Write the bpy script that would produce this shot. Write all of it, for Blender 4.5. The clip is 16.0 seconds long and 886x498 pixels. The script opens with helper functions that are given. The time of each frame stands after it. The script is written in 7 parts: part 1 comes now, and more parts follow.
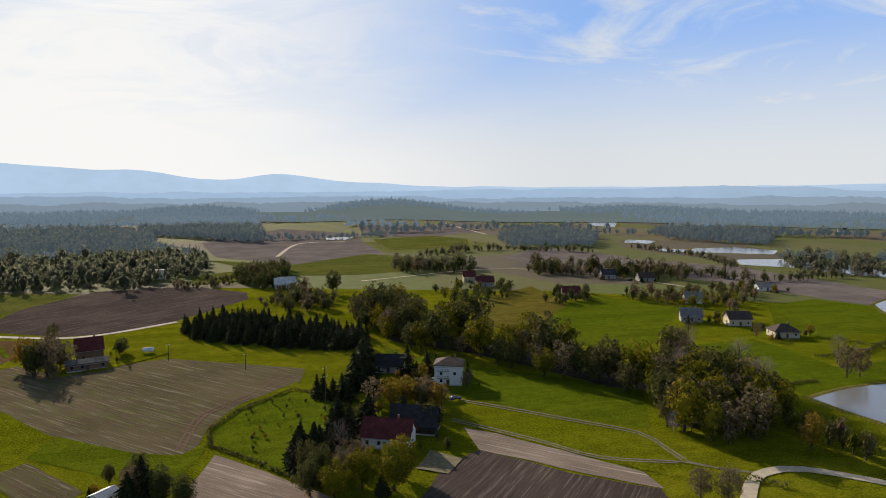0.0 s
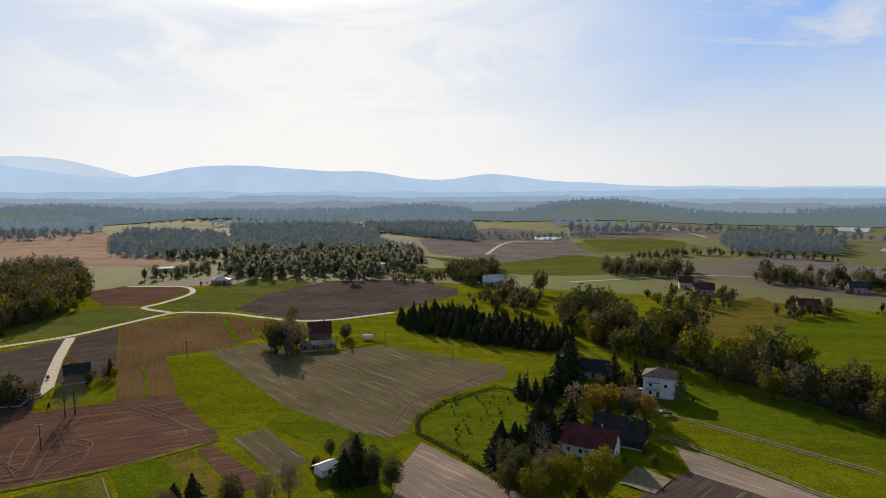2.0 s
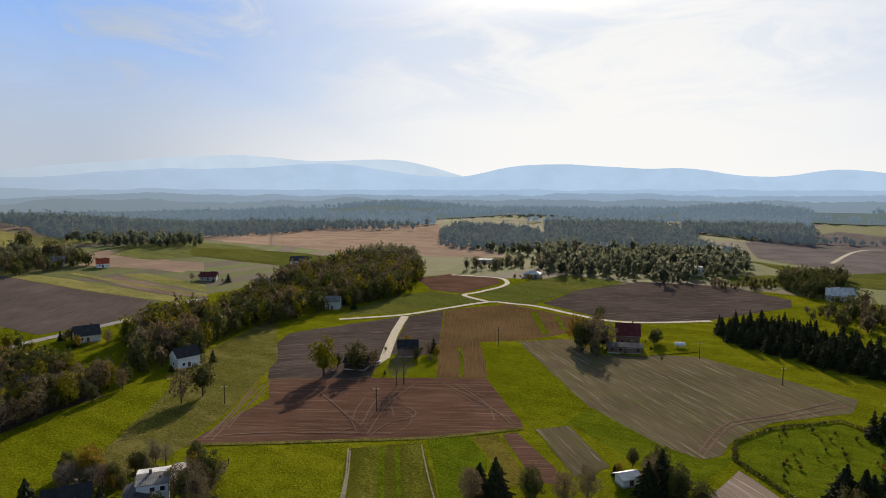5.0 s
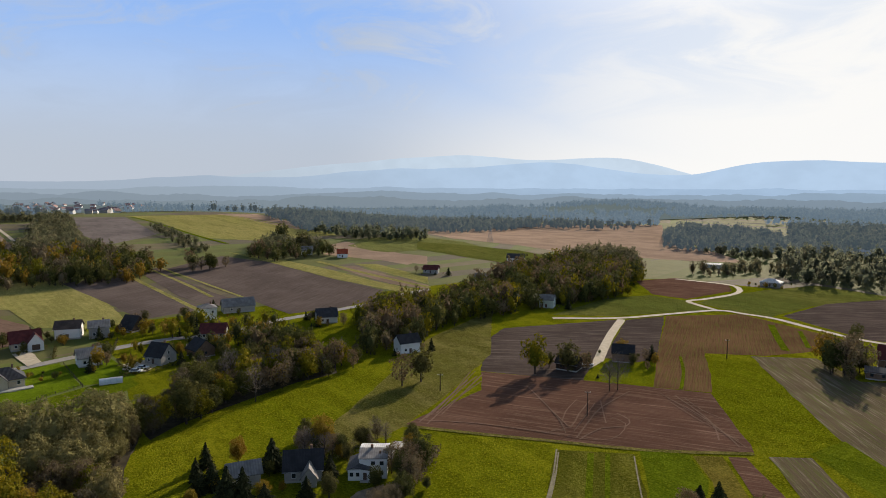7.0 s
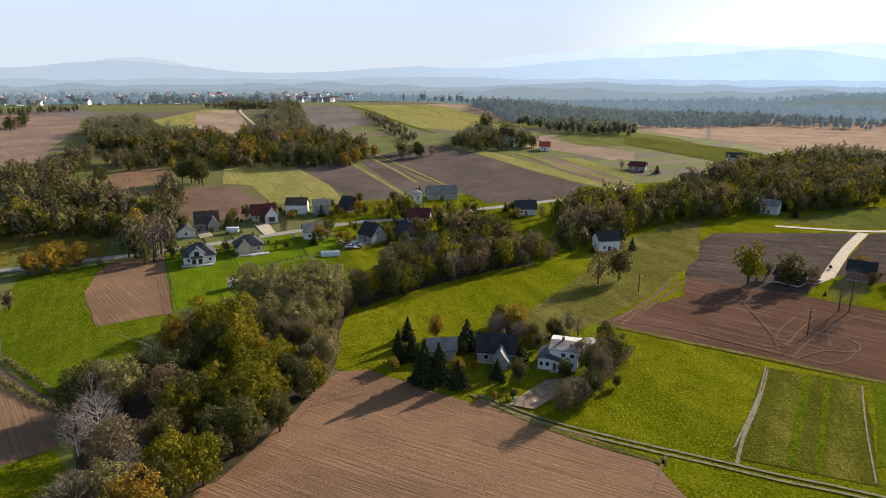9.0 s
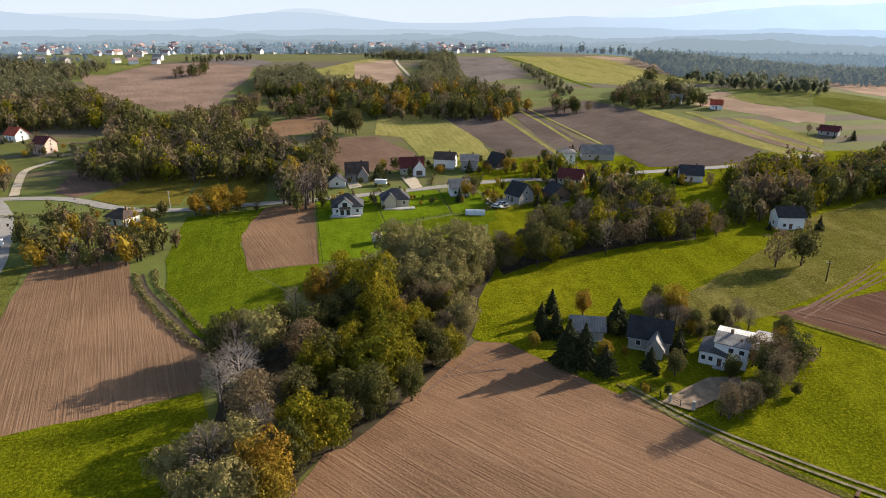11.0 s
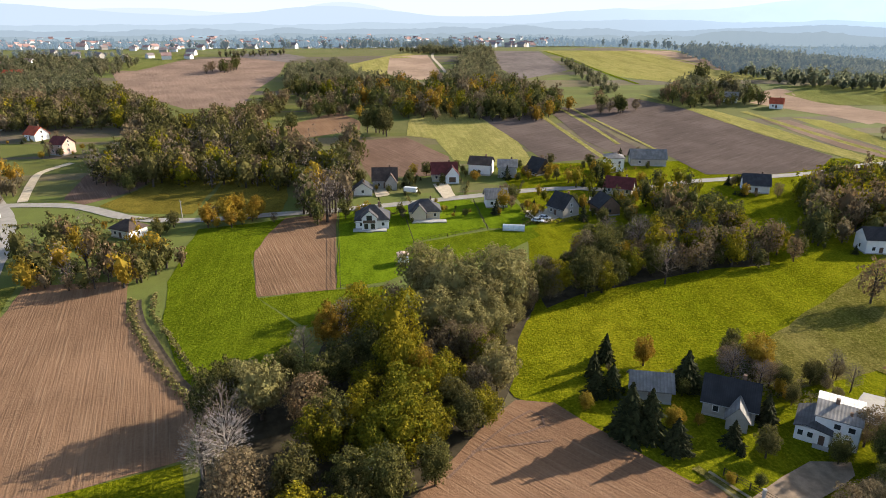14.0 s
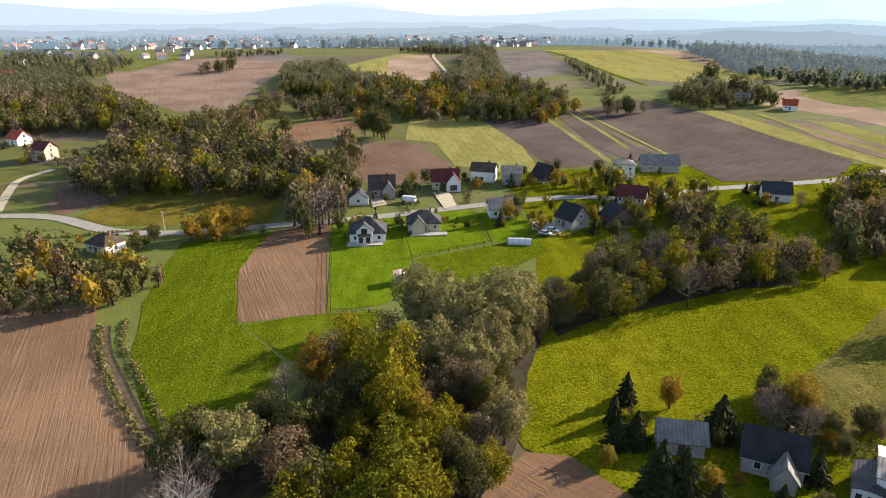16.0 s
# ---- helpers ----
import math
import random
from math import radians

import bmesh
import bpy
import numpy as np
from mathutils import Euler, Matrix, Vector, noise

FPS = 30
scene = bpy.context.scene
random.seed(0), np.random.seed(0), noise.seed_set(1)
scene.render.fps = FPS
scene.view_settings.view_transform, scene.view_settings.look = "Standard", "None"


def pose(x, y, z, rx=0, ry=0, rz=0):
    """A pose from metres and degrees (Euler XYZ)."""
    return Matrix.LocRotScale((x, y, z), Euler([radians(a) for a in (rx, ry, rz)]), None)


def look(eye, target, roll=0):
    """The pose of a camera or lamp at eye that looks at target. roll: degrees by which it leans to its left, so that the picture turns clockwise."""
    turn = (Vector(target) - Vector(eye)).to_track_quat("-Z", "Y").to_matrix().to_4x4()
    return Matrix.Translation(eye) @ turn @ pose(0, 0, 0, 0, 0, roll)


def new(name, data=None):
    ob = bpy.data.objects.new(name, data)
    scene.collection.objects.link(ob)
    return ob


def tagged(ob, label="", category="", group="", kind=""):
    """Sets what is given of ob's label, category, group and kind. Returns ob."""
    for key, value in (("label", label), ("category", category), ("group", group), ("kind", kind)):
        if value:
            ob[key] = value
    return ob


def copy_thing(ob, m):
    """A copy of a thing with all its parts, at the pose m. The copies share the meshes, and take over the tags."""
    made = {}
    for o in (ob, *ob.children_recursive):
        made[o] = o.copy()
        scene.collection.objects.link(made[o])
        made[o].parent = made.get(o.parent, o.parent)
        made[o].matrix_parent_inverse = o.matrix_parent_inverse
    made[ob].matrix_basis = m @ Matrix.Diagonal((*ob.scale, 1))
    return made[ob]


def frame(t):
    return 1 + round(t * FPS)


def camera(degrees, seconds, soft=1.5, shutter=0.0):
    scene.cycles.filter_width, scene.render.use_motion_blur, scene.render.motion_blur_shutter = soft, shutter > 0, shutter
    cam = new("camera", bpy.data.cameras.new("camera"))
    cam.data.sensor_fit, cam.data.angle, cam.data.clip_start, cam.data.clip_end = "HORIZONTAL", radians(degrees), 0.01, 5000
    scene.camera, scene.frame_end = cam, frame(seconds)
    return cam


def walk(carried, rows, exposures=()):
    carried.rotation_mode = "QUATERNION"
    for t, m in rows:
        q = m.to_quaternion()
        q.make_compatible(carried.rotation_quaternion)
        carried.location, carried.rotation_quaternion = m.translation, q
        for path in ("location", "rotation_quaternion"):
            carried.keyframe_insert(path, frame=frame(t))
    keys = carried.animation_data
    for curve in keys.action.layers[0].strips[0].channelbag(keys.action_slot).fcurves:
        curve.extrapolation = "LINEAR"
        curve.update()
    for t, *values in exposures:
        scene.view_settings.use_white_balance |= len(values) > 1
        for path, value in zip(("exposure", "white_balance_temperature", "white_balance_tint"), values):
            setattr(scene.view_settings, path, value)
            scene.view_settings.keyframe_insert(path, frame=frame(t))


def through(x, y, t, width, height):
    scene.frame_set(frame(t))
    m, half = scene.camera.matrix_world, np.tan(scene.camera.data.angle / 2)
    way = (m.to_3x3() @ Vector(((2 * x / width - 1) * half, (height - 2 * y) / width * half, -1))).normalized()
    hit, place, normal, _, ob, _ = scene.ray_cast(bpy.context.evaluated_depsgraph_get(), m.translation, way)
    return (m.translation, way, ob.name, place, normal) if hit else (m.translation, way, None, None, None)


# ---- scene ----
cam = camera(69.3, 16.0, soft=0.9)
ROWS = [
    (0.0, 0.00, -0.00, 69.00, -13.83, -5.32, -0.00),
    (0.5, 0.33, 0.30, 69.06, -9.16, -5.31, -0.02),
    (1.0, 0.59, 0.90, 69.13, -4.53, -5.33, -0.02),
    (1.5, 0.73, 1.62, 69.11, 0.11, -5.34, -0.02),
    (2.0, 0.74, 2.30, 69.05, 4.74, -5.36, 0.00),
    (2.5, 0.60, 2.99, 68.99, 9.36, -5.39, 0.02),
    (3.0, 0.42, 3.73, 68.96, 14.00, -5.43, 0.03),
    (3.5, 0.25, 4.45, 68.84, 18.68, -5.44, 0.05),
    (4.0, 0.05, 5.06, 68.64, 23.31, -5.46, 0.05),
    (4.5, -0.20, 5.76, 68.47, 27.45, -5.48, 0.03),
    (5.0, -0.52, 6.61, 68.34, 32.13, -5.52, 0.01),
    (5.2, -0.67, 6.93, 68.29, 34.22, -5.52, -0.00),
    (7.3, -1.95, 8.94, 67.47, 53.85, -5.48, 0.07),
    (7.5, -2.18, 9.14, 67.30, 55.41, -5.54, 0.06),
    (8.0, -2.76, 9.63, 66.86, 60.08, -8.20, 0.05),
    (8.5, -3.56, 10.05, 66.47, 64.71, -12.03, 0.06),
    (9.0, -4.74, 10.48, 66.13, 69.35, -15.02, 0.09),
    (9.5, -6.50, 10.83, 65.83, 73.90, -17.21, 0.11),
    (10.0, -8.85, 11.22, 65.67, 77.41, -18.15, 0.12),
    (12.3, -27.35, 14.56, 65.38, 85.82, -19.54, -0.10),
    (12.5, -28.96, 14.72, 65.38, 85.85, -19.55, -0.11),
    (13.0, -32.96, 15.06, 65.43, 85.87, -19.58, -0.14),
    (13.5, -36.85, 15.41, 65.45, 85.90, -19.58, -0.17),
    (14.0, -40.75, 15.76, 65.49, 85.94, -19.60, -0.20),
    (14.5, -44.67, 16.06, 65.52, 85.96, -19.60, -0.24),
    (15.0, -48.58, 16.38, 65.50, 86.00, -19.63, -0.27),
    (15.5, -52.50, 16.77, 65.37, 86.02, -19.65, -0.28),
    (16.0, -56.36, 17.16, 65.16, 86.07, -19.65, -0.26),
]
walk(cam, [(t, pose(x, y, z, 90 + p, 0, a) @ pose(0, 0, 0, 0, 0, r)) for t, x, y, z, a, p, r in ROWS],
     [(0, 0.20), (7.3, 0.25), (8.5, 0.64), (10.0, 0.86), (12.5, 1.07), (16, 1.22)])

# ---- sky and sun ----
SUN_TURN, SUN_UP = 23.0, 20.5
world = bpy.data.worlds.new("world")
scene.world = world
world.use_nodes = True
wt = world.node_tree
wn, wl = wt.nodes, wt.links
background = wn["Background"]


def wnode(kind, **values):
    n = wn.new(kind)
    for k, v in values.items():
        n.inputs[k].default_value = v
    return n


def wmath(op, a, b=None):
    n = wn.new("ShaderNodeMath")
    n.operation = op
    for i, v in enumerate((a, b)):
        if v is None:
            continue
        if isinstance(v, (int, float)):
            n.inputs[i].default_value = v
        else:
            wl.new(v, n.inputs[i])
    return n.outputs[0]


def wramp(v, lo, hi, a=0.0, b=1.0):
    n = wn.new("ShaderNodeMapRange")
    n.interpolation_type = "SMOOTHSTEP"
    wl.new(v, n.inputs[0])
    for i, x in enumerate((lo, hi, a, b)):
        n.inputs[i + 1].default_value = x
    return n.outputs[0]


def wmix(f, a, b):
    n = wn.new("ShaderNodeMix")
    n.data_type = "RGBA"
    wl.new(f, n.inputs[0])
    for i, v in ((6, a), (7, b)):
        if isinstance(v, tuple):
            n.inputs[i].default_value = v
        else:
            wl.new(v, n.inputs[i])
    return n.outputs[2]


sky = wn.new("ShaderNodeTexSky")
sky.sky_type, sky.sun_disc = "NISHITA", False
sky.sun_elevation, sky.sun_rotation = radians(SUN_UP), radians(-SUN_TURN)
sky.air_density, sky.dust_density = 1.2, 2.0
dim = wn.new("ShaderNodeVectorMath")
dim.operation = "SCALE"
dim.inputs[3].default_value = 0.10
wl.new(sky.outputs[0], dim.inputs[0])
where = wn.new("ShaderNodeTexCoord").outputs["Generated"]
split = wn.new("ShaderNodeSeparateXYZ")
wl.new(where, split.inputs[0])
height = split.outputs[2]
toward = wn.new("ShaderNodeVectorMath")
toward.operation = "DOT_PRODUCT"
toward.inputs[1].default_value = (-math.sin(radians(SUN_TURN - 6)), math.cos(radians(SUN_TURN - 6)), 0.0)
wl.new(where, toward.inputs[0])
# thin streaked cloud
flat = wn.new("ShaderNodeMapping")
flat.inputs["Scale"].default_value = (2.2, 3.4, 9.0)
flat.inputs["Rotation"].default_value = (0.25, 0.1, 0.6)
wl.new(where, flat.inputs[0])
cloud = wnode("ShaderNodeTexNoise", Scale=1.6, Detail=6.0, Roughness=0.62, Distortion=0.9)
wl.new(flat.outputs[0], cloud.inputs["Vector"])
streak = wramp(cloud.outputs[0], 0.40, 0.78)
near_sun = wramp(toward.outputs["Value"], 0.70, 1.0)
low = wramp(height, 0.02, 0.26, 1.0, 0.0)
veil = wmath("MAXIMUM", low, near_sun)
veil = wmath("MAXIMUM", veil, wmath("MULTIPLY", streak, 0.9))
side = wmix(wramp(split.outputs[0], -0.25, 0.6), (0.495, 0.550, 0.635, 1), (0.74, 0.77, 0.79, 1))
haze_warm = wmix(near_sun, side, (0.95, 0.94, 0.92, 1))
blue = wmix(wramp(height, 0.05, 0.3), (0.40, 0.57, 0.86, 1), (0.27, 0.47, 0.90, 1))
thin = wmath("MULTIPLY", wramp(cloud.outputs[0], 0.36, 0.62, 0.55, 0.0), wramp(height, 0.05, 0.2))
haze_warm = wmix(thin, haze_warm, (0.62, 0.72, 0.88, 1))
band = wmix(veil, blue, haze_warm)
wl.new(wmix(wramp(height, 0.22, 0.5), band, dim.outputs[0]), background.inputs[0])
background.inputs[1].default_value = 0.86

sun_data = bpy.data.lights.new("sun", "SUN")
sun_data.energy, sun_data.angle, sun_data.color = 5.0, radians(0.6), (1.0, 0.865, 0.70)
sun = new("sun", sun_data)
a, b = radians(SUN_TURN), radians(SUN_UP)
sun.matrix_world = look((-300 * math.sin(a) * math.cos(b), 300 * math.cos(a) * math.cos(b), 300 * math.sin(b)), (0, 0, 0))


# ---- materials ----
MATS = {}


def nodes_of(name):
    m = bpy.data.materials.new(name)
    m.use_nodes = True
    MATS[name] = m
    return m, m.node_tree.nodes, m.node_tree.links, m.node_tree.nodes["Principled BSDF"]


def noise_node(n, l, vec, scale, detail=4.0, rough=0.55):
    t = n.new("ShaderNodeTexNoise")
    t.inputs["Scale"].default_value, t.inputs["Detail"].default_value, t.inputs["Roughness"].default_value = scale, detail, rough
    l.new(vec, t.inputs["Vector"])
    return t.outputs[0]


def mixed(n, l, fac, a, b, blend="MIX"):
    x = n.new("ShaderNodeMix")
    x.data_type, x.blend_type = "RGBA", blend
    if isinstance(fac, float):
        x.inputs[0].default_value = fac
    else:
        l.new(fac, x.inputs[0])
    for i, v in ((6, a), (7, b)):
        if isinstance(v, tuple):
            x.inputs[i].default_value = (*v[:3], 1)
        else:
            l.new(v, x.inputs[i])
    return x.outputs[2]


def ranged(n, l, v, lo, hi, a=0.0, b=1.0):
    x = n.new("ShaderNodeMapRange")
    x.interpolation_type = "SMOOTHSTEP"
    l.new(v, x.inputs[0])
    for i, k in enumerate((lo, hi, a, b)):
        x.inputs[i + 1].default_value = k
    return x.outputs[0]


def bumped(n, l, v, p, strength, distance):
    k = n.new("ShaderNodeBump")
    k.inputs["Strength"].default_value, k.inputs["Distance"].default_value = strength, distance
    l.new(v, k.inputs["Height"])
    l.new(k.outputs[0], p.inputs["Normal"])


def scaled(c, k):
    return tuple(min(1, v * k) for v in c[:3])


def soil(name, main, light, turn, row=1.6, streaks=0.5, patch=0.03, green=0.0, relief=0.5):
    """Tilled or sown ground: drill rows along a heading, paler dry streaks, damp patches."""
    m, n, l, p = nodes_of(name)
    at = n.new("ShaderNodeNewGeometry").outputs["Position"]
    mp = n.new("ShaderNodeMapping")
    mp.inputs["Rotation"].default_value = (0, 0, radians(-turn))
    l.new(at, mp.inputs[0])
    v = mp.outputs[0]
    wave = n.new("ShaderNodeTexWave")
    wave.bands_direction = "Y"
    wave.inputs["Scale"].default_value = 0.314 / row
    wave.inputs["Distortion"].default_value, wave.inputs["Detail"].default_value = 3.5, 4.0
    wave.inputs["Detail Scale"].default_value = 0.15
    l.new(v, wave.inputs["Vector"])
    st = n.new("ShaderNodeMapping")
    st.inputs["Scale"].default_value = (0.05, 0.9, 1)
    l.new(v, st.inputs[0])
    long = noise_node(n, l, st.outputs[0], 0.8, 6.0, 0.7)
    st2 = n.new("ShaderNodeMapping")
    st2.inputs["Scale"].default_value = (0.06, 2.4 / row, 1)
    l.new(v, st2.inputs[0])
    drill = noise_node(n, l, st2.outputs[0], 1.0, 3.0, 0.6)
    big = noise_node(n, l, at, patch, 5.0, 0.6)
    fine = noise_node(n, l, at, 1.9, 6.0, 0.7)
    c = mixed(n, l, ranged(n, l, big, 0.35, 0.68), scaled(main, 0.78), scaled(main, 1.2))
    c = mixed(n, l, ranged(n, l, long, 0.50, 0.74, 0.0, streaks), c, light)
    c = mixed(n, l, ranged(n, l, wave.outputs["Fac"], 0.2, 0.9, 0.0, 0.07), c, scaled(main, 0.45))
    c = mixed(n, l, ranged(n, l, drill, 0.48, 0.30, 0.0, 0.5), c, scaled(main, 0.5))
    c = mixed(n, l, ranged(n, l, drill, 0.55, 0.72, 0.0, 0.4), c, light)
    c = mixed(n, l, ranged(n, l, fine, 0.35, 0.8, 0.0, 0.4), c, scaled(main, 1.5))
    if green:
        c = mixed(n, l, ranged(n, l, noise_node(n, l, st.outputs[0], 1.7, 5.0), 0.46, 0.66, 0.0, green), c, (0.10, 0.14, 0.02))
    l.new(c, p.inputs["Base Color"])
    p.inputs["Roughness"].default_value, p.inputs["Specular IOR Level"].default_value = 0.95, 0.0
    hgt = mixed(n, l, 0.45, drill, fine)
    bumped(n, l, hgt, p, min(1.0, relief * 1.5), 0.36)


def grass(name, main, dry, turn=0, dryness=0.4, patch=0.02, mown=0.0, tuft=0.6):
    """Grass: sward of two greens, drier patches, tufts, and mown swaths where asked."""
    m, n, l, p = nodes_of(name)
    at = n.new("ShaderNodeNewGeometry").outputs["Position"]
    mp = n.new("ShaderNodeMapping")
    mp.inputs["Rotation"].default_value = (0, 0, radians(-turn))
    mp.inputs["Scale"].default_value = (0.25, 1, 1)
    l.new(at, mp.inputs[0])
    big = noise_node(n, l, mp.outputs[0], patch, 5.0, 0.6)
    mid = noise_node(n, l, at, 0.22, 5.0, 0.65)
    fine = noise_node(n, l, at, 1.6, 5.0, 0.75)
    c = mixed(n, l, ranged(n, l, big, 0.38, 0.66, 0.0, dryness), main, dry)
    c = mixed(n, l, ranged(n, l, noise_node(n, l, mp.outputs[0], 0.085, 4.0, 0.6), 0.47, 0.60, 0.0, 0.55), c, scaled(main, 0.62))
    c = mixed(n, l, ranged(n, l, mid, 0.38, 0.66, 0.0, 0.6), c, scaled(main, 0.58))
    c = mixed(n, l, ranged(n, l, fine, 0.45, 0.72, 0.0, 0.7), c, scaled(dry, 1.35))
    c = mixed(n, l, ranged(n, l, fine, 0.5, 0.25, 0.0, 0.65), c, scaled(main, 0.35))
    if mown:
        w = n.new("ShaderNodeTexWave")
        w.bands_direction = "Y"
        w.inputs["Scale"].default_value, w.inputs["Distortion"].default_value = 0.10, 2.5
        w.inputs["Detail Scale"].default_value = 0.2
        l.new(mp.outputs[0], w.inputs["Vector"])
        c = mixed(n, l, ranged(n, l, w.outputs["Fac"], 0.2, 0.8, 0.0, mown), c, scaled(main, 0.6))
    l.new(c, p.inputs["Base Color"])
    p.inputs["Roughness"].default_value, p.inputs["Specular IOR Level"].default_value = 0.9, 0.0
    bumped(n, l, mixed(n, l, 0.4, fine, mid), p, min(1.0, tuft * 1.5), 1.0)


def plain(name, col, rough=0.7, spread=0.18, scale=0.9, metal=0.0, relief=0.15, dirt=0.0):
    m, n, l, p = nodes_of(name)
    at = n.new("ShaderNodeNewGeometry").outputs["Position"]
    a1, a2 = noise_node(n, l, at, scale, 5.0, 0.6), noise_node(n, l, at, scale * 9, 4.0, 0.7)
    c = mixed(n, l, ranged(n, l, a1, 0.3, 0.7), scaled(col, 1 - spread), scaled(col, 1 + spread))
    c = mixed(n, l, ranged(n, l, a2, 0.35, 0.75, 0.0, 0.35), c, scaled(col, 0.75))
    if dirt:
        c = mixed(n, l, ranged(n, l, a1, 0.5, 0.75, 0.0, dirt), c, (0.10, 0.09, 0.07))
    l.new(c, p.inputs["Base Color"])
    p.inputs["Roughness"].default_value, p.inputs["Metallic"].default_value = rough, metal
    p.inputs["Specular IOR Level"].default_value = 0.1 if rough > 0.82 else 0.4
    bumped(n, l, a2, p, relief, 0.05)


def roofing(name, col, rough=0.6, course=0.35):
    """Tiled or ribbed roof: courses, mossy stains."""
    m, n, l, p = nodes_of(name)
    tc = n.new("ShaderNodeTexCoord").outputs["Object"]
    w = n.new("ShaderNodeTexWave")
    w.bands_direction = "X"
    w.inputs["Scale"].default_value, w.inputs["Distortion"].default_value = 0.314 / course, 0.3
    l.new(tc, w.inputs["Vector"])
    a1 = noise_node(n, l, n.new("ShaderNodeNewGeometry").outputs["Position"], 0.5, 6.0, 0.65)
    c = mixed(n, l, ranged(n, l, a1, 0.35, 0.7), scaled(col, 0.72), scaled(col, 1.25))
    c = mixed(n, l, ranged(n, l, w.outputs["Fac"], 0.5, 1.0, 0.0, 0.35), c, scaled(col, 0.5))
    l.new(c, p.inputs["Base Color"])
    p.inputs["Roughness"].default_value, p.inputs["Specular IOR Level"].default_value = rough + 0.2, 0.25
    bumped(n, l, w.outputs["Fac"], p, 0.4, 0.06)


def leaves(name, a, b, c, through=0.35, painted_haze=None):
    """Foliage: three leaf colours mixed by crown and by leaf, light shining through; the last argument paints distance
    haze in as a glow.
    """
    m, n, l, p = nodes_of(name)
    g = n.new("ShaderNodeNewGeometry")
    big = noise_node(n, l, g.outputs["Position"], 0.11, 3.0, 0.6)
    each = g.outputs["Random Per Island"]
    whole = n.new("ShaderNodeObjectInfo").outputs["Random"]
    col = mixed(n, l, ranged(n, l, big, 0.35, 0.65), a, b)
    col = mixed(n, l, ranged(n, l, whole, 0.25, 1.0, 0.0, 0.6), col, c)
    col = mixed(n, l, ranged(n, l, each, 0.55, 0.0, 0.0, 0.75), col, scaled(a, 0.42))
    col = mixed(n, l, ranged(n, l, each, 0.62, 1.0, 0.0, 0.6), col, scaled(b, 1.45))
    l.new(col, p.inputs["Base Color"])
    p.inputs["Roughness"].default_value, p.inputs["Specular IOR Level"].default_value = 0.85, 0.06
    if painted_haze:
        p.inputs["Emission Color"].default_value = (*painted_haze, 1)
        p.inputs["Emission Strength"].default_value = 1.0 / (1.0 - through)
    tr = n.new("ShaderNodeBsdfTranslucent")
    l.new(col, tr.inputs[0])
    mx = n.new("ShaderNodeMixShader")
    mx.inputs[0].default_value = through
    l.new(p.outputs[0], mx.inputs[1])
    l.new(tr.outputs[0], mx.inputs[2])
    l.new(mx.outputs[0], n["Material Output"].inputs[0])


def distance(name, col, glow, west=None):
    """The far hills behind everything, their pale haze painted in as glowing colour."""
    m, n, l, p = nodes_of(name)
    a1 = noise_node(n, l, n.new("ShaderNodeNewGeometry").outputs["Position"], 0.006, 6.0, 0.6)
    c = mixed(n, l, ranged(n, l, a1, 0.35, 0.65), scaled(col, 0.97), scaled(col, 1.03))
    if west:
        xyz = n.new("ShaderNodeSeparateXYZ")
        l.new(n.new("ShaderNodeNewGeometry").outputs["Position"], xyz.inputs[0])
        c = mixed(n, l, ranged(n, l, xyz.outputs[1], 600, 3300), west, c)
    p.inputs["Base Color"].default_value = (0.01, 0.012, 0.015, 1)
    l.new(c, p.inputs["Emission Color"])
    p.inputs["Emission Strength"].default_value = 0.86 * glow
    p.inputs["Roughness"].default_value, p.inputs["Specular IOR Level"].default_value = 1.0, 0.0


soil("plough_red", (0.108, 0.060, 0.042), (0.34, 0.225, 0.165), 30, 1.1, 0.6)
soil("plough_dark", (0.076, 0.058, 0.050), (0.30, 0.255, 0.215), 48, 1.2, 0.6)
soil("plough_brown", (0.125, 0.072, 0.038), (0.16, 0.13, 0.04), 118, 1.6, 0.35, green=0.3)
soil("plough_tan", (0.205, 0.122, 0.074), (0.33, 0.225, 0.145), 42, 1.1, 0.35)
soil("plough_tan_west", (0.200, 0.122, 0.074), (0.31, 0.215, 0.14), 19, 1.1, 0.35)
# hill tilth, its brown lightened partly to imitate mid-distance haze
soil("plough_hill", (0.235, 0.165, 0.128), (0.37, 0.28, 0.22), 20, 3.0, 0.35)
soil("plough_slope", (0.122, 0.096, 0.084), (0.19, 0.155, 0.135), 125, 3.0, 0.3)
soil("plough_track", (0.165, 0.108, 0.080), (0.30, 0.21, 0.16), 30, 1.0, 0.4)
# next two: distant fields, base colours paled and greyed to imitate haze
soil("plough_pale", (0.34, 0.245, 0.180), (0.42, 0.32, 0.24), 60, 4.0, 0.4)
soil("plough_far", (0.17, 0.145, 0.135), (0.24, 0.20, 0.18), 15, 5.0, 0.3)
soil("stubble", (0.120, 0.092, 0.058), (0.34, 0.29, 0.22), 136, 1.4, 0.85, green=0.45)
soil("pale", (0.25, 0.195, 0.155), (0.55, 0.47, 0.39), -42, 1.2, 0.9)
grass("meadow", (0.120, 0.141, 0.005), (0.240, 0.226, 0.013), 40, 0.6)
grass("meadow_dull", (0.105, 0.128, 0.025), (0.188, 0.166, 0.044), 20, 0.6)
grass("bright", (0.099, 0.138, 0.007), (0.152, 0.167, 0.011), 25, 0.5, mown=0.15)
grass("mown_grass", (0.115, 0.119, 0.014), (0.196, 0.174, 0.034), 100.7, 0.6, 0.05, mown=0.5)
grass("lawn", (0.108, 0.165, 0.008), (0.150, 0.192, 0.012), 5, 0.3, tuft=0.25)
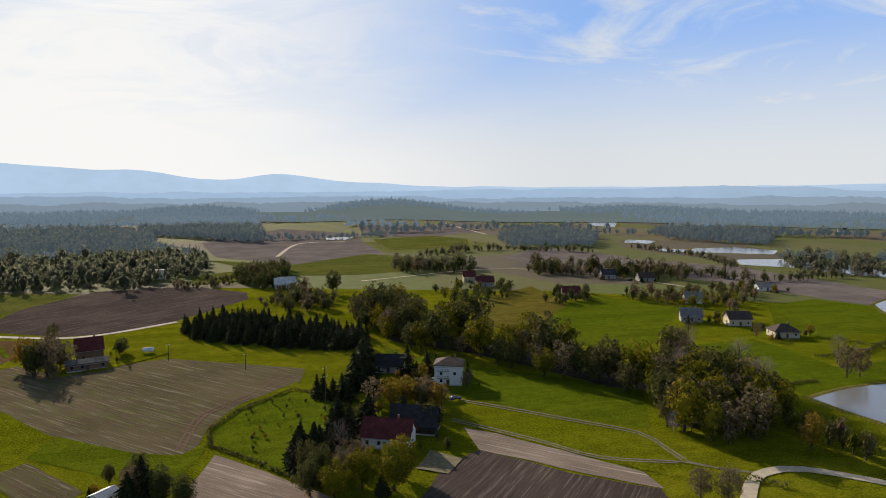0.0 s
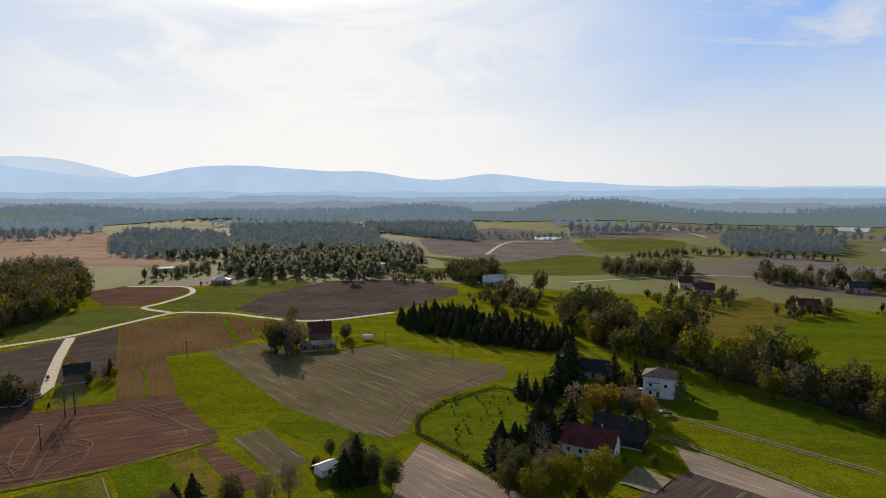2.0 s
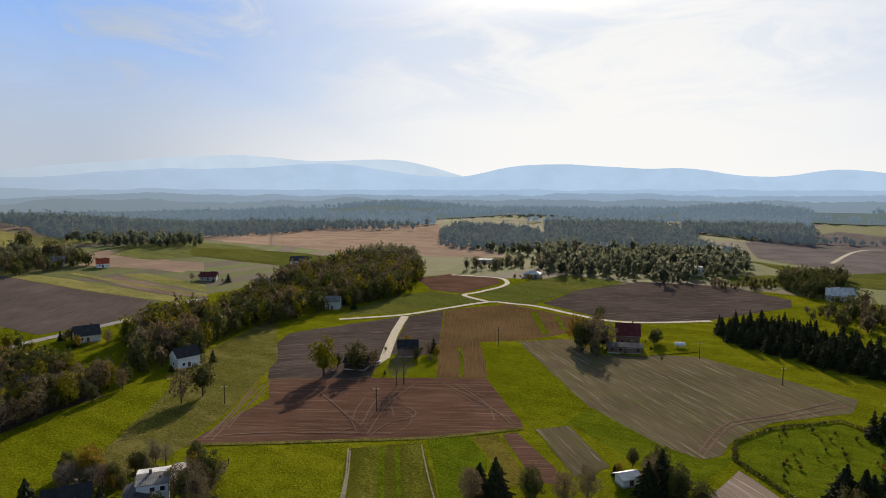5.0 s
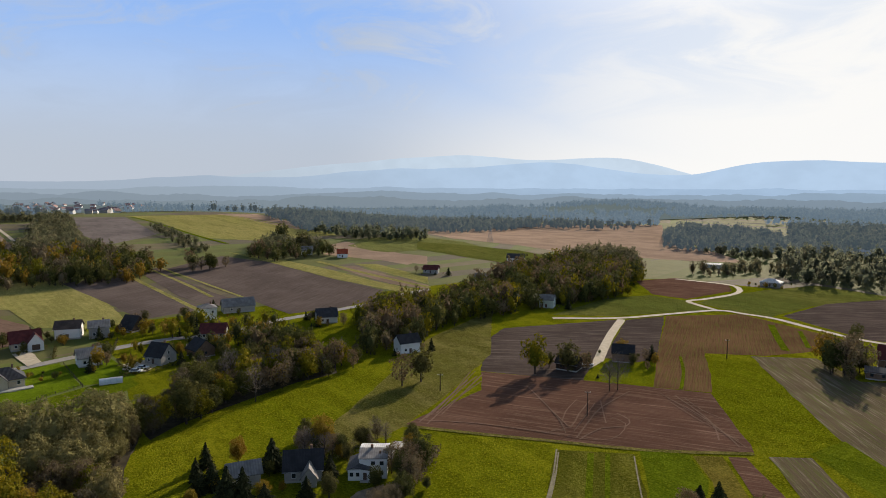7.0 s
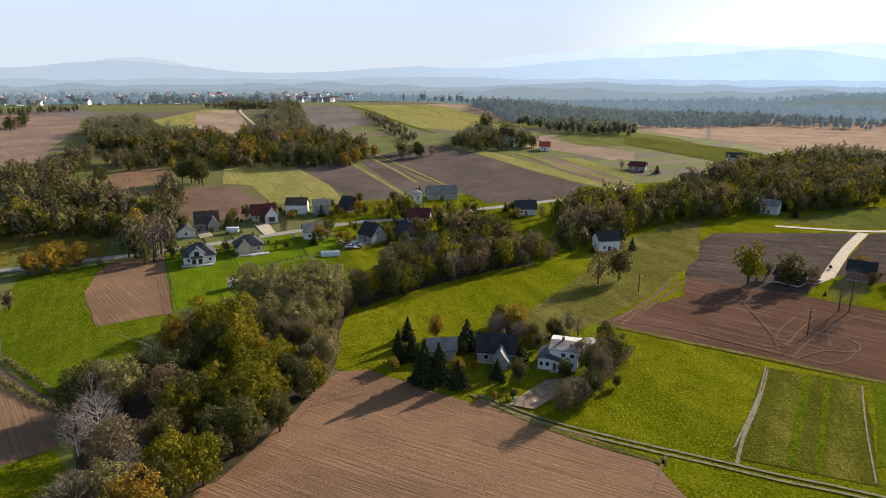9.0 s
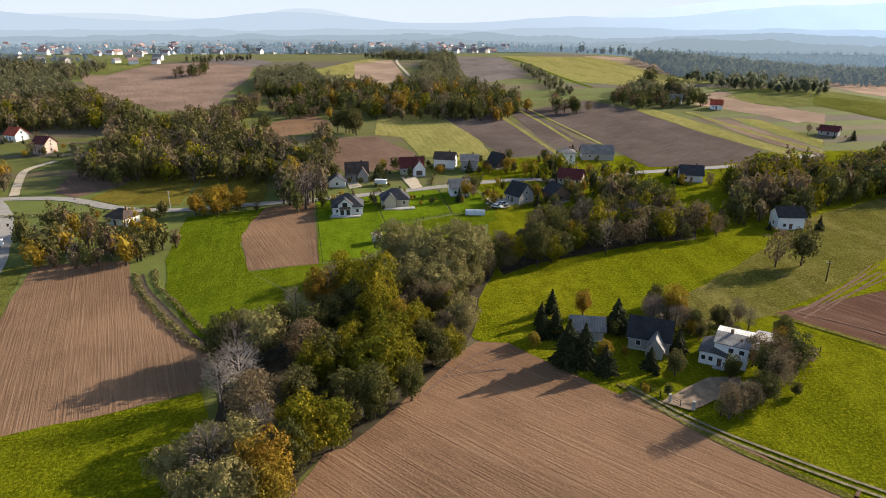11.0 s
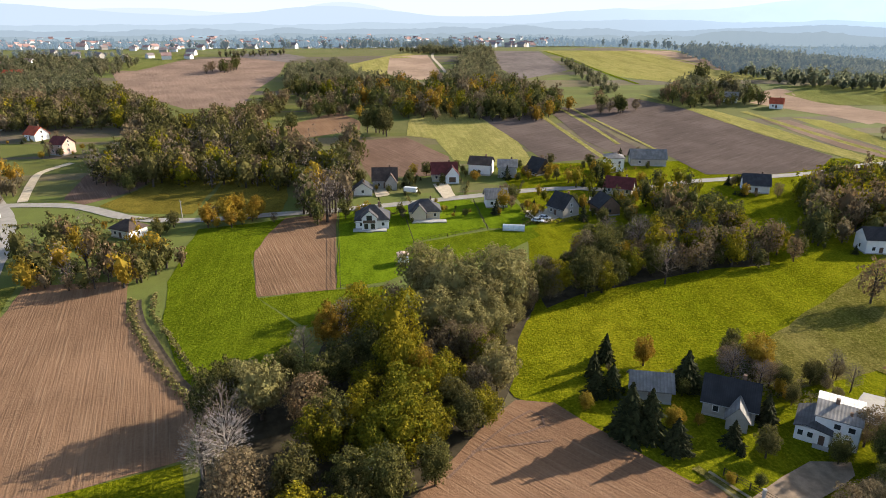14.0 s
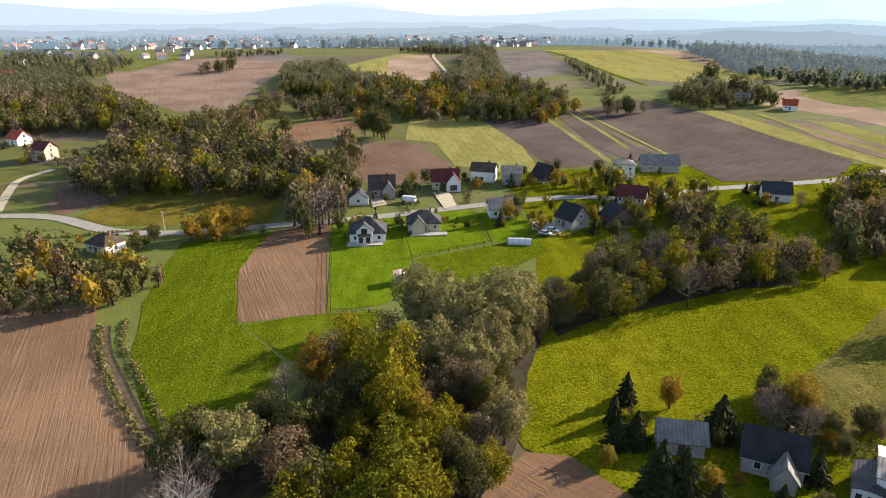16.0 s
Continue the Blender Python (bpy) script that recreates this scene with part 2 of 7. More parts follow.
grass("olive", (0.140, 0.124, 0.022), (0.216, 0.162, 0.032), 60, 0.5)
grass("rough", (0.122, 0.122, 0.022), (0.230, 0.192, 0.064), 50, 0.8, 0.05, tuft=1.0)
# pale strip grass, lightened further in colour for mid-distance haze
grass("meadow_pale", (0.29, 0.28, 0.08), (0.40, 0.33, 0.13), 20, 0.6, mown=0.2)
# distant meadow, its green paled in the base colour for haze
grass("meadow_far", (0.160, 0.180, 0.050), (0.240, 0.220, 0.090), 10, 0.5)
plain("gravel", (0.50, 0.43, 0.32), 0.95, 0.15, 0.6, relief=0.3)
plain("rut", (0.19, 0.165, 0.10), 0.95, 0.3, 0.8, relief=0.3)
plain("drive", (0.25, 0.19, 0.135), 0.95, 0.3, 0.5, relief=0.3)
plain("asphalt", (0.31, 0.29, 0.26), 0.85, 0.12, 0.4)
plain("stucco_white", (0.74, 0.74, 0.72), 0.85, 0.05, 0.4, dirt=0.15)
plain("stucco_beige", (0.55, 0.47, 0.34), 0.85, 0.06, 0.4, dirt=0.15)
plain("stucco_grey", (0.36, 0.34, 0.31), 0.9, 0.12, 0.5, dirt=0.3)
plain("stucco_pink", (0.55, 0.40, 0.33), 0.9, 0.08, 0.5, dirt=0.2)
plain("stucco_green", (0.50, 0.56, 0.50), 0.9, 0.06, 0.5, dirt=0.2)
plain("brick_brown", (0.20, 0.13, 0.09), 0.9, 0.2, 1.2, dirt=0.3)
plain("brick_red", (0.40, 0.14, 0.08), 0.9, 0.15, 1.2)
plain("wood_dark", (0.055, 0.042, 0.034), 0.85, 0.25, 1.2)
plain("concrete", (0.42, 0.40, 0.37), 0.9, 0.12, 0.6, dirt=0.2)
plain("earth", (0.10, 0.075, 0.05), 0.95, 0.3, 0.5, relief=0.4)
plain("bark", (0.075, 0.060, 0.048), 0.95, 0.3, 1.5, relief=0.5)
plain("twig", (0.20, 0.16, 0.13), 0.9, 0.25, 1.0)
plain("birch_bark", (0.36, 0.31, 0.27), 0.8, 0.25, 1.6, dirt=0.25)
plain("frame_white", (0.72, 0.72, 0.70), 0.5, 0.04)
plain("frame_brown", (0.10, 0.06, 0.04), 0.6, 0.1)
plain("steel", (0.35, 0.36, 0.36), 0.5, 0.1, metal=0.6)
plain("rubber", (0.02, 0.02, 0.02), 0.8, 0.1)
plain("paint_white", (0.75, 0.75, 0.75), 0.3, 0.03)
plain("paint_blue", (0.05, 0.12, 0.35), 0.3, 0.05)
plain("paint_dark", (0.05, 0.055, 0.06), 0.3, 0.05)
plain("plastic_film", (0.70, 0.72, 0.70), 0.35, 0.05)
roofing("tile_black", (0.030, 0.030, 0.033), 0.6)
roofing("tile_dark", (0.050, 0.050, 0.055), 0.5)
roofing("tile_brown", (0.085, 0.060, 0.048), 0.6)
roofing("tile_maroon", (0.120, 0.028, 0.026), 0.6)
roofing("tile_red", (0.42, 0.08, 0.035), 0.6)
roofing("sheet_grey", (0.21, 0.20, 0.19), 0.55, 0.6)
roofing("sheet_dark", (0.09, 0.085, 0.085), 0.5, 0.6)
roofing("sheet_pale", (0.62, 0.61, 0.58), 0.35, 0.6)
leaves("leaf_oak", (0.130, 0.136, 0.010), (0.250, 0.196, 0.012), (0.088, 0.100, 0.010), 0.27)
leaves("leaf_dark", (0.074, 0.084, 0.024), (0.122, 0.114, 0.032), (0.132, 0.106, 0.040), 0.27)
leaves("leaf_willow", (0.255, 0.225, 0.090), (0.200, 0.184, 0.070), (0.270, 0.214, 0.088), 0.33)
leaves("leaf_gold", (0.330, 0.210, 0.020), (0.250, 0.192, 0.028), (0.285, 0.142, 0.024), 0.3)
leaves("leaf_brown", (0.205, 0.150, 0.086), (0.170, 0.140, 0.080), (0.230, 0.142, 0.068), 0.3)
leaves("leaf_spruce", (0.030, 0.037, 0.014), (0.044, 0.048, 0.018), (0.042, 0.040, 0.020), 0.2)
leaves("weeds", (0.195, 0.169, 0.065), (0.130, 0.156, 0.039), (0.260, 0.195, 0.091))
# hills and plains whose haze is a glow in the material
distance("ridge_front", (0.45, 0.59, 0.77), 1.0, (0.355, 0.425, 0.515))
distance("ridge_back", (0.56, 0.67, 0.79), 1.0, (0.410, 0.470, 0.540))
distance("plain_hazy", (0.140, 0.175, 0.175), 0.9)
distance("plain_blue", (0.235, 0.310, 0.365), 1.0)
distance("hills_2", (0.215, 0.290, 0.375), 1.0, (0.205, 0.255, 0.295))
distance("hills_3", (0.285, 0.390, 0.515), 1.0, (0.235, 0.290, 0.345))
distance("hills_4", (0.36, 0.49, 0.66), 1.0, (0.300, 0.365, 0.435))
# leaves for hill woods, paled in the base colour to imitate haze
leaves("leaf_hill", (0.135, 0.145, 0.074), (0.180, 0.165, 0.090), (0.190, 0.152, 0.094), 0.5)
# leaf litter, its brown darkened further to add shade under the crowns
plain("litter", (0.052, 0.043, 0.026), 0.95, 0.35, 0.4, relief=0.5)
# leaves for far woods, haze lightened into the base colour
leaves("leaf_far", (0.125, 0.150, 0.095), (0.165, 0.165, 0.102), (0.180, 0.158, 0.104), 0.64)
# far leaves with bluish haze painted in as emission
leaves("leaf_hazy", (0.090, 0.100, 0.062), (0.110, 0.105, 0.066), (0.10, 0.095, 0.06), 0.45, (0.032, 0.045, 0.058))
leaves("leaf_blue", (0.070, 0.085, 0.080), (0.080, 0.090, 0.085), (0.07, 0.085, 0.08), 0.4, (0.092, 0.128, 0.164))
# town walls and roofs with distance haze mixed into their base colours
plain("far_wall", (0.66, 0.66, 0.65), 0.9, 0.1, 0.05)
plain("far_roof", (0.26, 0.22, 0.22), 0.9, 0.2, 0.05)
plain("far_tile", (0.34, 0.22, 0.20), 0.9, 0.2, 0.05)

m, n, l, p = nodes_of("water")
# pale grey base paints in part of the sky's reflection
p.inputs["Base Color"].default_value = (0.20, 0.20, 0.185, 1)
p.inputs["Roughness"].default_value, p.inputs["Specular IOR Level"].default_value = 0.16, 0.8
bumped(n, l, noise_node(n, l, n.new("ShaderNodeNewGeometry").outputs["Position"], 0.5, 3.0), p, 0.05, 0.05)
m, n, l, p = nodes_of("pane")
p.inputs["Base Color"].default_value = (0.03, 0.035, 0.04, 1)
p.inputs["Roughness"].default_value, p.inputs["Specular IOR Level"].default_value = 0.08, 0.7

# open country under and beyond the mapped fields: a patchwork of sward, tilth and scrub
m, n, l, p = nodes_of("country")
at = n.new("ShaderNodeNewGeometry").outputs["Position"]
mp = n.new("ShaderNodeMapping")
mp.inputs["Scale"].default_value, mp.inputs["Rotation"].default_value = (0.010, 0.0045, 1), (0, 0, 0.5)
l.new(at, mp.inputs[0])
cell = n.new("ShaderNodeTexVoronoi")
cell.inputs["Scale"].default_value = 1.0
l.new(mp.outputs[0], cell.inputs["Vector"])
rmp = n.new("ShaderNodeValToRGB")
rmp.color_ramp.interpolation = "CONSTANT"
for pos_, col_ in ((0.0, (0.120, 0.130, 0.030)), (0.3, (0.140, 0.138, 0.045)), (0.5, (0.165, 0.130, 0.075)), (0.66, (0.130, 0.100, 0.078)), (0.86, (0.130, 0.155, 0.035))):
    e = rmp.color_ramp.elements.new(pos_)
    e.color = (*col_, 1)
sepc = n.new("ShaderNodeSeparateColor")
l.new(cell.outputs["Color"], sepc.inputs[0])
l.new(sepc.outputs[0], rmp.inputs[0])
mid = noise_node(n, l, at, 0.09, 6.0, 0.65)
fine = noise_node(n, l, at, 1.3, 5.0, 0.7)
c = mixed(n, l, ranged(n, l, mid, 0.35, 0.7, 0.0, 0.5), rmp.outputs[0], (0.085, 0.098, 0.026))
c = mixed(n, l, ranged(n, l, fine, 0.4, 0.75, 0.0, 0.4), c, (0.12, 0.115, 0.04))
l.new(c, p.inputs["Base Color"])
p.inputs["Roughness"].default_value, p.inputs["Specular IOR Level"].default_value = 0.95, 0.1
bumped(n, l, fine, p, 0.5, 0.4)


# ---- land ----
def smooth(a, b, x):
    t = min(max((x - a) / (b - a), 0), 1)
    return t * t * (3 - 2 * t)


# wooded hillocks far out on the plain: middle, height, spread
HILLS = [(math.sin(radians(a)) * -d, math.cos(radians(a)) * d, h, w) for a, d, h, w in
         ((-9, 1600, 36, 190), (7, 1520, 21, 150), (46, 1300, 17, 120), (24, 1420, 13, 160), (-30, 1750, 16, 220), (36, 1800, 22, 200))]


def land(x, y):
    """Height of the ground: flat valley floor, rising to the western hill."""
    u = -x
    far = 0.0
    if x * x + y * y > 810000:
        far = sum(h * math.exp(-((x - cx) ** 2 + (y - cy) ** 2) / (w * w)) for cx, cy, h, w in HILLS)
    return far + (17 * smooth(235, 600, u) + 11.5 * smooth(575, 900, u) - 13 * smooth(930, 1450, u)) * (1 - smooth(320, 740, y))


def mesh_of(name, verts, faces, material, smooth_faces=False):
    me = bpy.data.meshes.new(name)
    me.from_pydata(verts, [], faces)
    for mname in ([material] if isinstance(material, str) else material):
        me.materials.append(MATS[mname])
    if smooth_faces:
        me.polygons.foreach_set("use_smooth", [True] * len(me.polygons))
    me.update()
    return me


def part(name, bm, material, parent, label=""):
    me = bpy.data.meshes.new(name)
    bm.to_mesh(me)
    bm.free()
    me.materials.append(MATS[material])
    ob = new(name, me)
    ob.parent = parent
    return tagged(ob, label) if label else ob


# one sheet, finer near the camera
ticks = [0]
step = 15.0
while ticks[-1] < 4700:
    ticks.append(ticks[-1] + step)
    if ticks[-1] > 900:
        step *= 1.12
ticks = [-t for t in ticks[:0:-1]] + ticks
N = len(ticks)
verts = [(x, y, land(x, y) + (-0.6 if math.hypot(x, y) > 4500 else 0)) for y in ticks for x in ticks]
faces = [(j * N + i, j * N + i + 1, (j + 1) * N + i + 1, (j + 1) * N + i) for j in range(N - 1) for i in range(N - 1)]
tagged(new("ground", mesh_of("ground", verts, faces, "country", True)), "rolling green and brown open countryside", "ground", kind="structure")

LAYER = [0]


def sheet(name, pts, material, label, category, lift, cut=24.0):
    """A piece of ground with its own cover, draped on the land; its rim is softened by a slight wander."""
    rim = []
    for i, (x0, y0) in enumerate(pts):
        x1, y1 = pts[(i + 1) % len(pts)]
        k = max(1, min(40, int(math.hypot(x1 - x0, y1 - y0) / 5)))
        for j in range(k):
            x, y = x0 + (x1 - x0) * j / k, y0 + (y1 - y0) * j / k
            w = noise.noise_vector(Vector((x * 0.13, y * 0.13, 3.0))) * 0.7
            rim.append((x + w.x, y + w.y))
    bm = bmesh.new()
    vs = [bm.verts.new((x, y, 0)) for x, y in rim]
    bm.faces.new(vs)
    bmesh.ops.triangulate(bm, faces=bm.faces[:])
    hilly = any(-x > 225 for x, y in pts)
    if hilly:
        for _ in range(5):
            long = [e for e in bm.edges if e.calc_length() > cut]
            if not long:
                break
            bmesh.ops.subdivide_edges(bm, edges=long, cuts=1)
            bmesh.ops.triangulate(bm, faces=[f for f in bm.faces if len(f.verts) > 3])
    LAYER[0] += 1
    z0 = lift + 0.004 * (LAYER[0] % 24)
    for v in bm.verts:
        v.co.z = land(v.co.x, v.co.y) + z0
    bmesh.ops.recalc_face_normals(bm, faces=bm.faces[:])
    if sum(f.normal.z for f in bm.faces) < 0:
        bmesh.ops.reverse_faces(bm, faces=bm.faces[:])
    me = bpy.data.meshes.new(name)
    bm.to_mesh(me)
    bm.free()
    me.materials.append(MATS[material])
    return tagged(new(name, me), label, category, kind="structure")


FIELD_WORDS = {
    "plough_red": ("ploughed_field", "reddish ploughed field with pale dry streaks"),
    "plough_dark": ("ploughed_field", "dark ploughed field with faint furrows"),
    "plough_brown": ("sown_field", "brown sown field with thin green stripes"),
    "plough_tan": ("tilled_field", "tan tilled field with fine drill rows"),
    "plough_tan_west": ("tilled_field", "tan tilled field with fine long rows"),
    "plough_slope": ("ploughed_field", "large dark ploughed field on the slope"),
    "plough_hill": ("ploughed_field", "brown ploughed field on the hill slope"),
    "plough_track": ("ploughed_field", "brown ploughed plot beside the wood"),
    "plough_pale": ("stubble_field", "pinkish stubble field in the distance, paled partly for haze"),
    "plough_far": ("ploughed_field", "brown ploughed field far away, greyed with painted haze"),
    "stubble": ("stubble_field", "grey-green stubble field with pale rows"),
    "pale": ("tilled_field", "pale dry tilled field with streaks"),
    "meadow": ("meadow", "yellow-green autumn meadow with tufts"),
    "meadow_dull": ("meadow", "dull green pasture with dry patches"),
    "bright": ("meadow", "bright green mown hay meadow"),
    "mown_grass": ("mown_meadow", "olive mown hay strip with pale swaths"),
    "lawn": ("lawn", "fresh green lawn beside new house"),
    "olive": ("fallow_field", "olive brown fallow field"),
    "rough": ("rough_pasture", "rough tussocky pasture with dry grass"),
    "meadow_pale": ("strip_field", "pale yellow-green strip field on slope"),
    "litter": ("woodland_floor", "woodland floor with fallen leaves, darkened for tree shade"),
    "meadow_far": ("meadow", "distant green meadow, paled with painted haze"),
}


def field(material, pts, lift=0.05):
    name, words = FIELD_WORDS[material]
    sheet(name, pts, material, words, name.split("_")[-1], lift)


def ribbon(pts, width):
    """Left and right rims of a way along a smooth line through pts."""
    line = []
    P_ = [Vector((*p, 0)) for p in pts]
    for i in range(len(P_) - 1):
        p0, p1, p2, p3 = P_[max(i - 1, 0)], P_[i], P_[i + 1], P_[min(i + 2, len(P_) - 1)]
        k = max(2, int((p2 - p1).length / 4))
        for j in range(k):
            t = j / k
            line.append(0.5 * (2 * p1 + (p2 - p0) * t + (2 * p0 - 5 * p1 + 4 * p2 - p3) * t * t + (3 * p1 - p0 - 3 * p2 + p3) * t ** 3))
    line.append(P_[-1])
    out = []
    for i, p in enumerate(line):
        d = (line[min(i + 1, len(line) - 1)] - line[max(i - 1, 0)]).normalized()
        s = Vector((-d.y, d.x, 0))
        w = width / 2 * (1 + 0.12 * noise.noise(p * 0.3))
        out.append((p + s * w, p - s * w))
    return out


WAY_WORDS = {"gravel": ("gravel_road", "pale gravel farm road between fields"), "rut": ("farm_track", "pale worn wheel rut across grass"),
             "asphalt": ("road", "grey asphalt village road"), "meadow_pale": ("grass_strip", "pale grass strip between ploughed fields"),
             "rough": ("grass_verge", "rough dry grass verge along field edge"),
             "plough_track": ("wheel_mark", "pale wheel mark across the ploughed field"), "bright": ("grass_strip", "green grass stripe across the sown field")}


def way(material, width, pts):
    rims = ribbon(pts, width)
    vs, fs = [], []
    LAYER[0] += 1
    for a, b in rims:
        for q in (a, b):
            vs.append((q.x, q.y, land(q.x, q.y) + 0.17 + 0.004 * (LAYER[0] % 8)))
    for i in range(len(rims) - 1):
        fs.append((2 * i, 2 * i + 1, 2 * i + 3, 2 * i + 2))
    name, words = WAY_WORDS[material]
    me = mesh_of(name, vs, fs, material)
    tagged(new(name, me), words, "road", kind="structure")


def water(pts):
    sheet("pond", pts, "water", "still fish pond reflecting the sky", "pond", 0.16)
    rim = ribbon(list(pts) + [pts[0]], 3.0)
    vs, fs = [], []
    for a, b in rim:
        for q, z in ((a, 0.1), ((a + b) / 2, 0.4), (b, 0.1)):
            vs.append((q.x, q.y, land(q.x, q.y) + z))
    for i in range(len(rim) - 1):
        for k in (0, 1):
            fs.append((3 * i + k, 3 * i + k + 1, 3 * i + 4 + k, 3 * i + 3 + k))
    tagged(new("pond_bank", mesh_of("pond_bank", vs, fs, "rough", True)), "low grassy bank round the pond", "bank", kind="structure")


field("meadow", [(-330, 60), (-262, 62), (-165, 44), (-140, 44), (-124, 50), (-98, 40), (60, 40), (300, 60), (330, 300), (180, 400), (-40, 470), (-260, 430), (-330, 300)], 0.02)
field("plough_red", [(-178, 158), (-143, 183), (-107, 205), (-87, 183), (-75, 169), (-93, 150), (-114, 134), (-147, 110), (-160, 130)])
field("plough_dark", [(-219, 219), (-197, 278), (-172, 235), (-151, 199), (-142, 183), (-183, 156)])
field("plough_dark", [(-194, 281), (-187, 304), (-142, 228), (-144, 218), (-156, 213)])
field("plough_brown", [(-187, 306), (-165, 341), (-110, 322), (-109, 286), (-118, 266), (-135, 251), (-118, 225), (-107, 206), (-122, 196), (-141, 226)])
field("plough_red", [(-270, 398), (-261, 435), (-221, 435), (-206, 411), (-208, 361), (-231, 360)])
field("meadow_dull", [(-226, 261), (-240, 325), (-230, 355), (-204, 356), (-181, 341), (-195, 307), (-204, 284)])
field("meadow_dull", [(-194, 432), (-182, 479), (-131, 465), (-151, 394), (-152, 347), (-176, 347), (-198, 355), (-198, 398)])
field("plough_dark", [(-149, 353), (-149, 409), (-125, 472), (-66, 481), (-26, 444), (-24, 417), (-57, 355), (-84, 332), (-102, 329)])
field("stubble", [(-121, 261), (-103, 278), (-81, 258), (-67, 269), (-47, 276), (6, 248), (4, 232), (-16, 210), (-23, 192), (-24, 178), (-28, 173), (-40, 177), (-65, 195)])
field("meadow", [(-133, 250), (-121, 260), (-65, 195), (-66, 180), (-76, 172), (-95, 198)])
field("bright", [(-66, 179), (-64, 195), (-40, 177), (-28, 172), (-21, 179), (-23, 168), (-29, 152), (-41, 162)])
field("stubble", [(-72, 169), (-65, 177), (-46, 156), (-52, 147)])
field("plough_red", [(-78, 161), (-75, 164), (-58, 149), (-52, 141), (-58, 139)])
field("mown_grass", [(-108, 131), (-94, 144), (-80, 129), (-66, 112), (-82, 95), (-95, 113)])
field("bright", [(-94, 147), (-85, 155), (-74, 145), (-66, 128), (-70, 117), (-80, 130)])
field("olive", [(-84, 155), (-79, 160), (-60, 140), (-64, 130), (-73, 145)])
field("bright", [(-22, 191), (-15, 205), (1, 221), (17, 203), (21, 188), (14, 173), (1, 152), (-9, 165), (-19, 177)])
field("pale", [(-19, 171), (-6, 157), (9, 140), (10, 128), (-21, 128), (-23, 154)])
field("pale", [(49, 174), (57, 167), (84, 135), (84, 126), (67, 140), (49, 158)])
field("plough_dark", [(49, 158), (66, 139), (83, 126), (80, 111), (21, 125), (37, 149)])
field("meadow", [(47, 180), (92, 138), (90, 131), (85, 136), (56, 169)])
field("olive", [(101, 366), (170, 426), (163, 351), (111, 285), (103, 296), (94, 324)])
field("bright", [(116, 291), (168, 356), (196, 374), (222, 323), (167, 260), (135, 227), (125, 270)])
field("bright", [(39, 280), (57, 246), (92, 218), (119, 193), (101, 160), (83, 174), (62, 194), (45, 218)])
field("bright", [(280, 322), (322, 332), (340, 298), (280, 244), (239, 242), (242, 273)])
field("bright", [(179, 245), (209, 249), (210, 227), (207, 201), (234, 203), (211, 183), (167, 172), (169, 181), (183, 215), (166, 224)])
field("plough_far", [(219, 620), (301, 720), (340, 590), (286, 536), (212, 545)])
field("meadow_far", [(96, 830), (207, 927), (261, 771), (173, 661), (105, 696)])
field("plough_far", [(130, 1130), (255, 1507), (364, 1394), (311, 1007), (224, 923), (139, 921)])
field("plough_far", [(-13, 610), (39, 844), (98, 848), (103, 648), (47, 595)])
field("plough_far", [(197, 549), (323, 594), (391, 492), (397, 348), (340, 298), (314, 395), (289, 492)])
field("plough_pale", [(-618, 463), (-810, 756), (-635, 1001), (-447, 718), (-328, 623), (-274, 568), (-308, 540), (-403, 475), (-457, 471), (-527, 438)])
field("plough_pale", [(-499, 266), (-530, 312), (-416, 320), (-400, 292), (-446, 279)])
field("meadow_far", [(-540, 324), (-562, 407), (-494, 428), (-453, 418), (-438, 361), (-478, 322)])
field("meadow", [(-153, 33), (-177, 47), (-187, 61), (-202, 104), (-204, 139), (-230, 182), (-228, 213), (-156, 148), (-145, 104), (-144, 85), (-139, 62), (-131, 52), (-133, 45), (-142, 36)])
field("rough", [(-150, 80), (-166, 103), (-190, 135), (-224, 177), (-255, 245), (-187, 181), (-157, 132), (-145, 108), (-139, 86)])
field("plough_tan", [(-105, 5), (-121, 19), (-141, 36), (-139, 43), (-123, 54), (-109, 65), (-99, 71), (-81, 60), (-86, -6)])
field("plough_tan", [(-118, 62), (-105, 69), (-86, 81), (-72, 79), (-59, 67), (-75, 22), (-100, 28)])
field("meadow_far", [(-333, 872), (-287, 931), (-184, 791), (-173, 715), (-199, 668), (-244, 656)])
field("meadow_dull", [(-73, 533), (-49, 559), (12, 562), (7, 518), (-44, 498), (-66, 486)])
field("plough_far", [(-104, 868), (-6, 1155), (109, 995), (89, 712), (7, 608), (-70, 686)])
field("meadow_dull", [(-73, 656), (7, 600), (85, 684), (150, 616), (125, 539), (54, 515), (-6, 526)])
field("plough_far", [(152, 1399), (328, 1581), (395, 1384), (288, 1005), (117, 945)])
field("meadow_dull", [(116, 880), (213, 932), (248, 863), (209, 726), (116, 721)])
field("meadow_dull", [(-502, 376), (-477, 406), (-425, 438), (-373, 439), (-348, 380), (-411, 359), (-462, 346)])
field("litter", [(-105, -11), (-127, -16), (-137, -20), (-149, -12), (-151, -3), (-174, 0), (-180, 14), (-187, 20), (-189, 38), (-184, 49), (-164, 41), (-148, 37), (-138, 33), (-117, 17), (-106, 8)])
field("litter", [(-94, -16), (-115, -15), (-141, -16), (-138, -5), (-123, 20), (-110, 9), (-100, 1), (-91, 0)])
field("litter", [(-192, 50), (-210, 67), (-214, 89), (-229, 115), (-216, 127), (-203, 120), (-195, 99), (-186, 75), (-177, 51)])
field("litter", [(121, 187), (141, 202), (159, 197), (156, 169), (142, 157), (125, 154), (107, 161)])
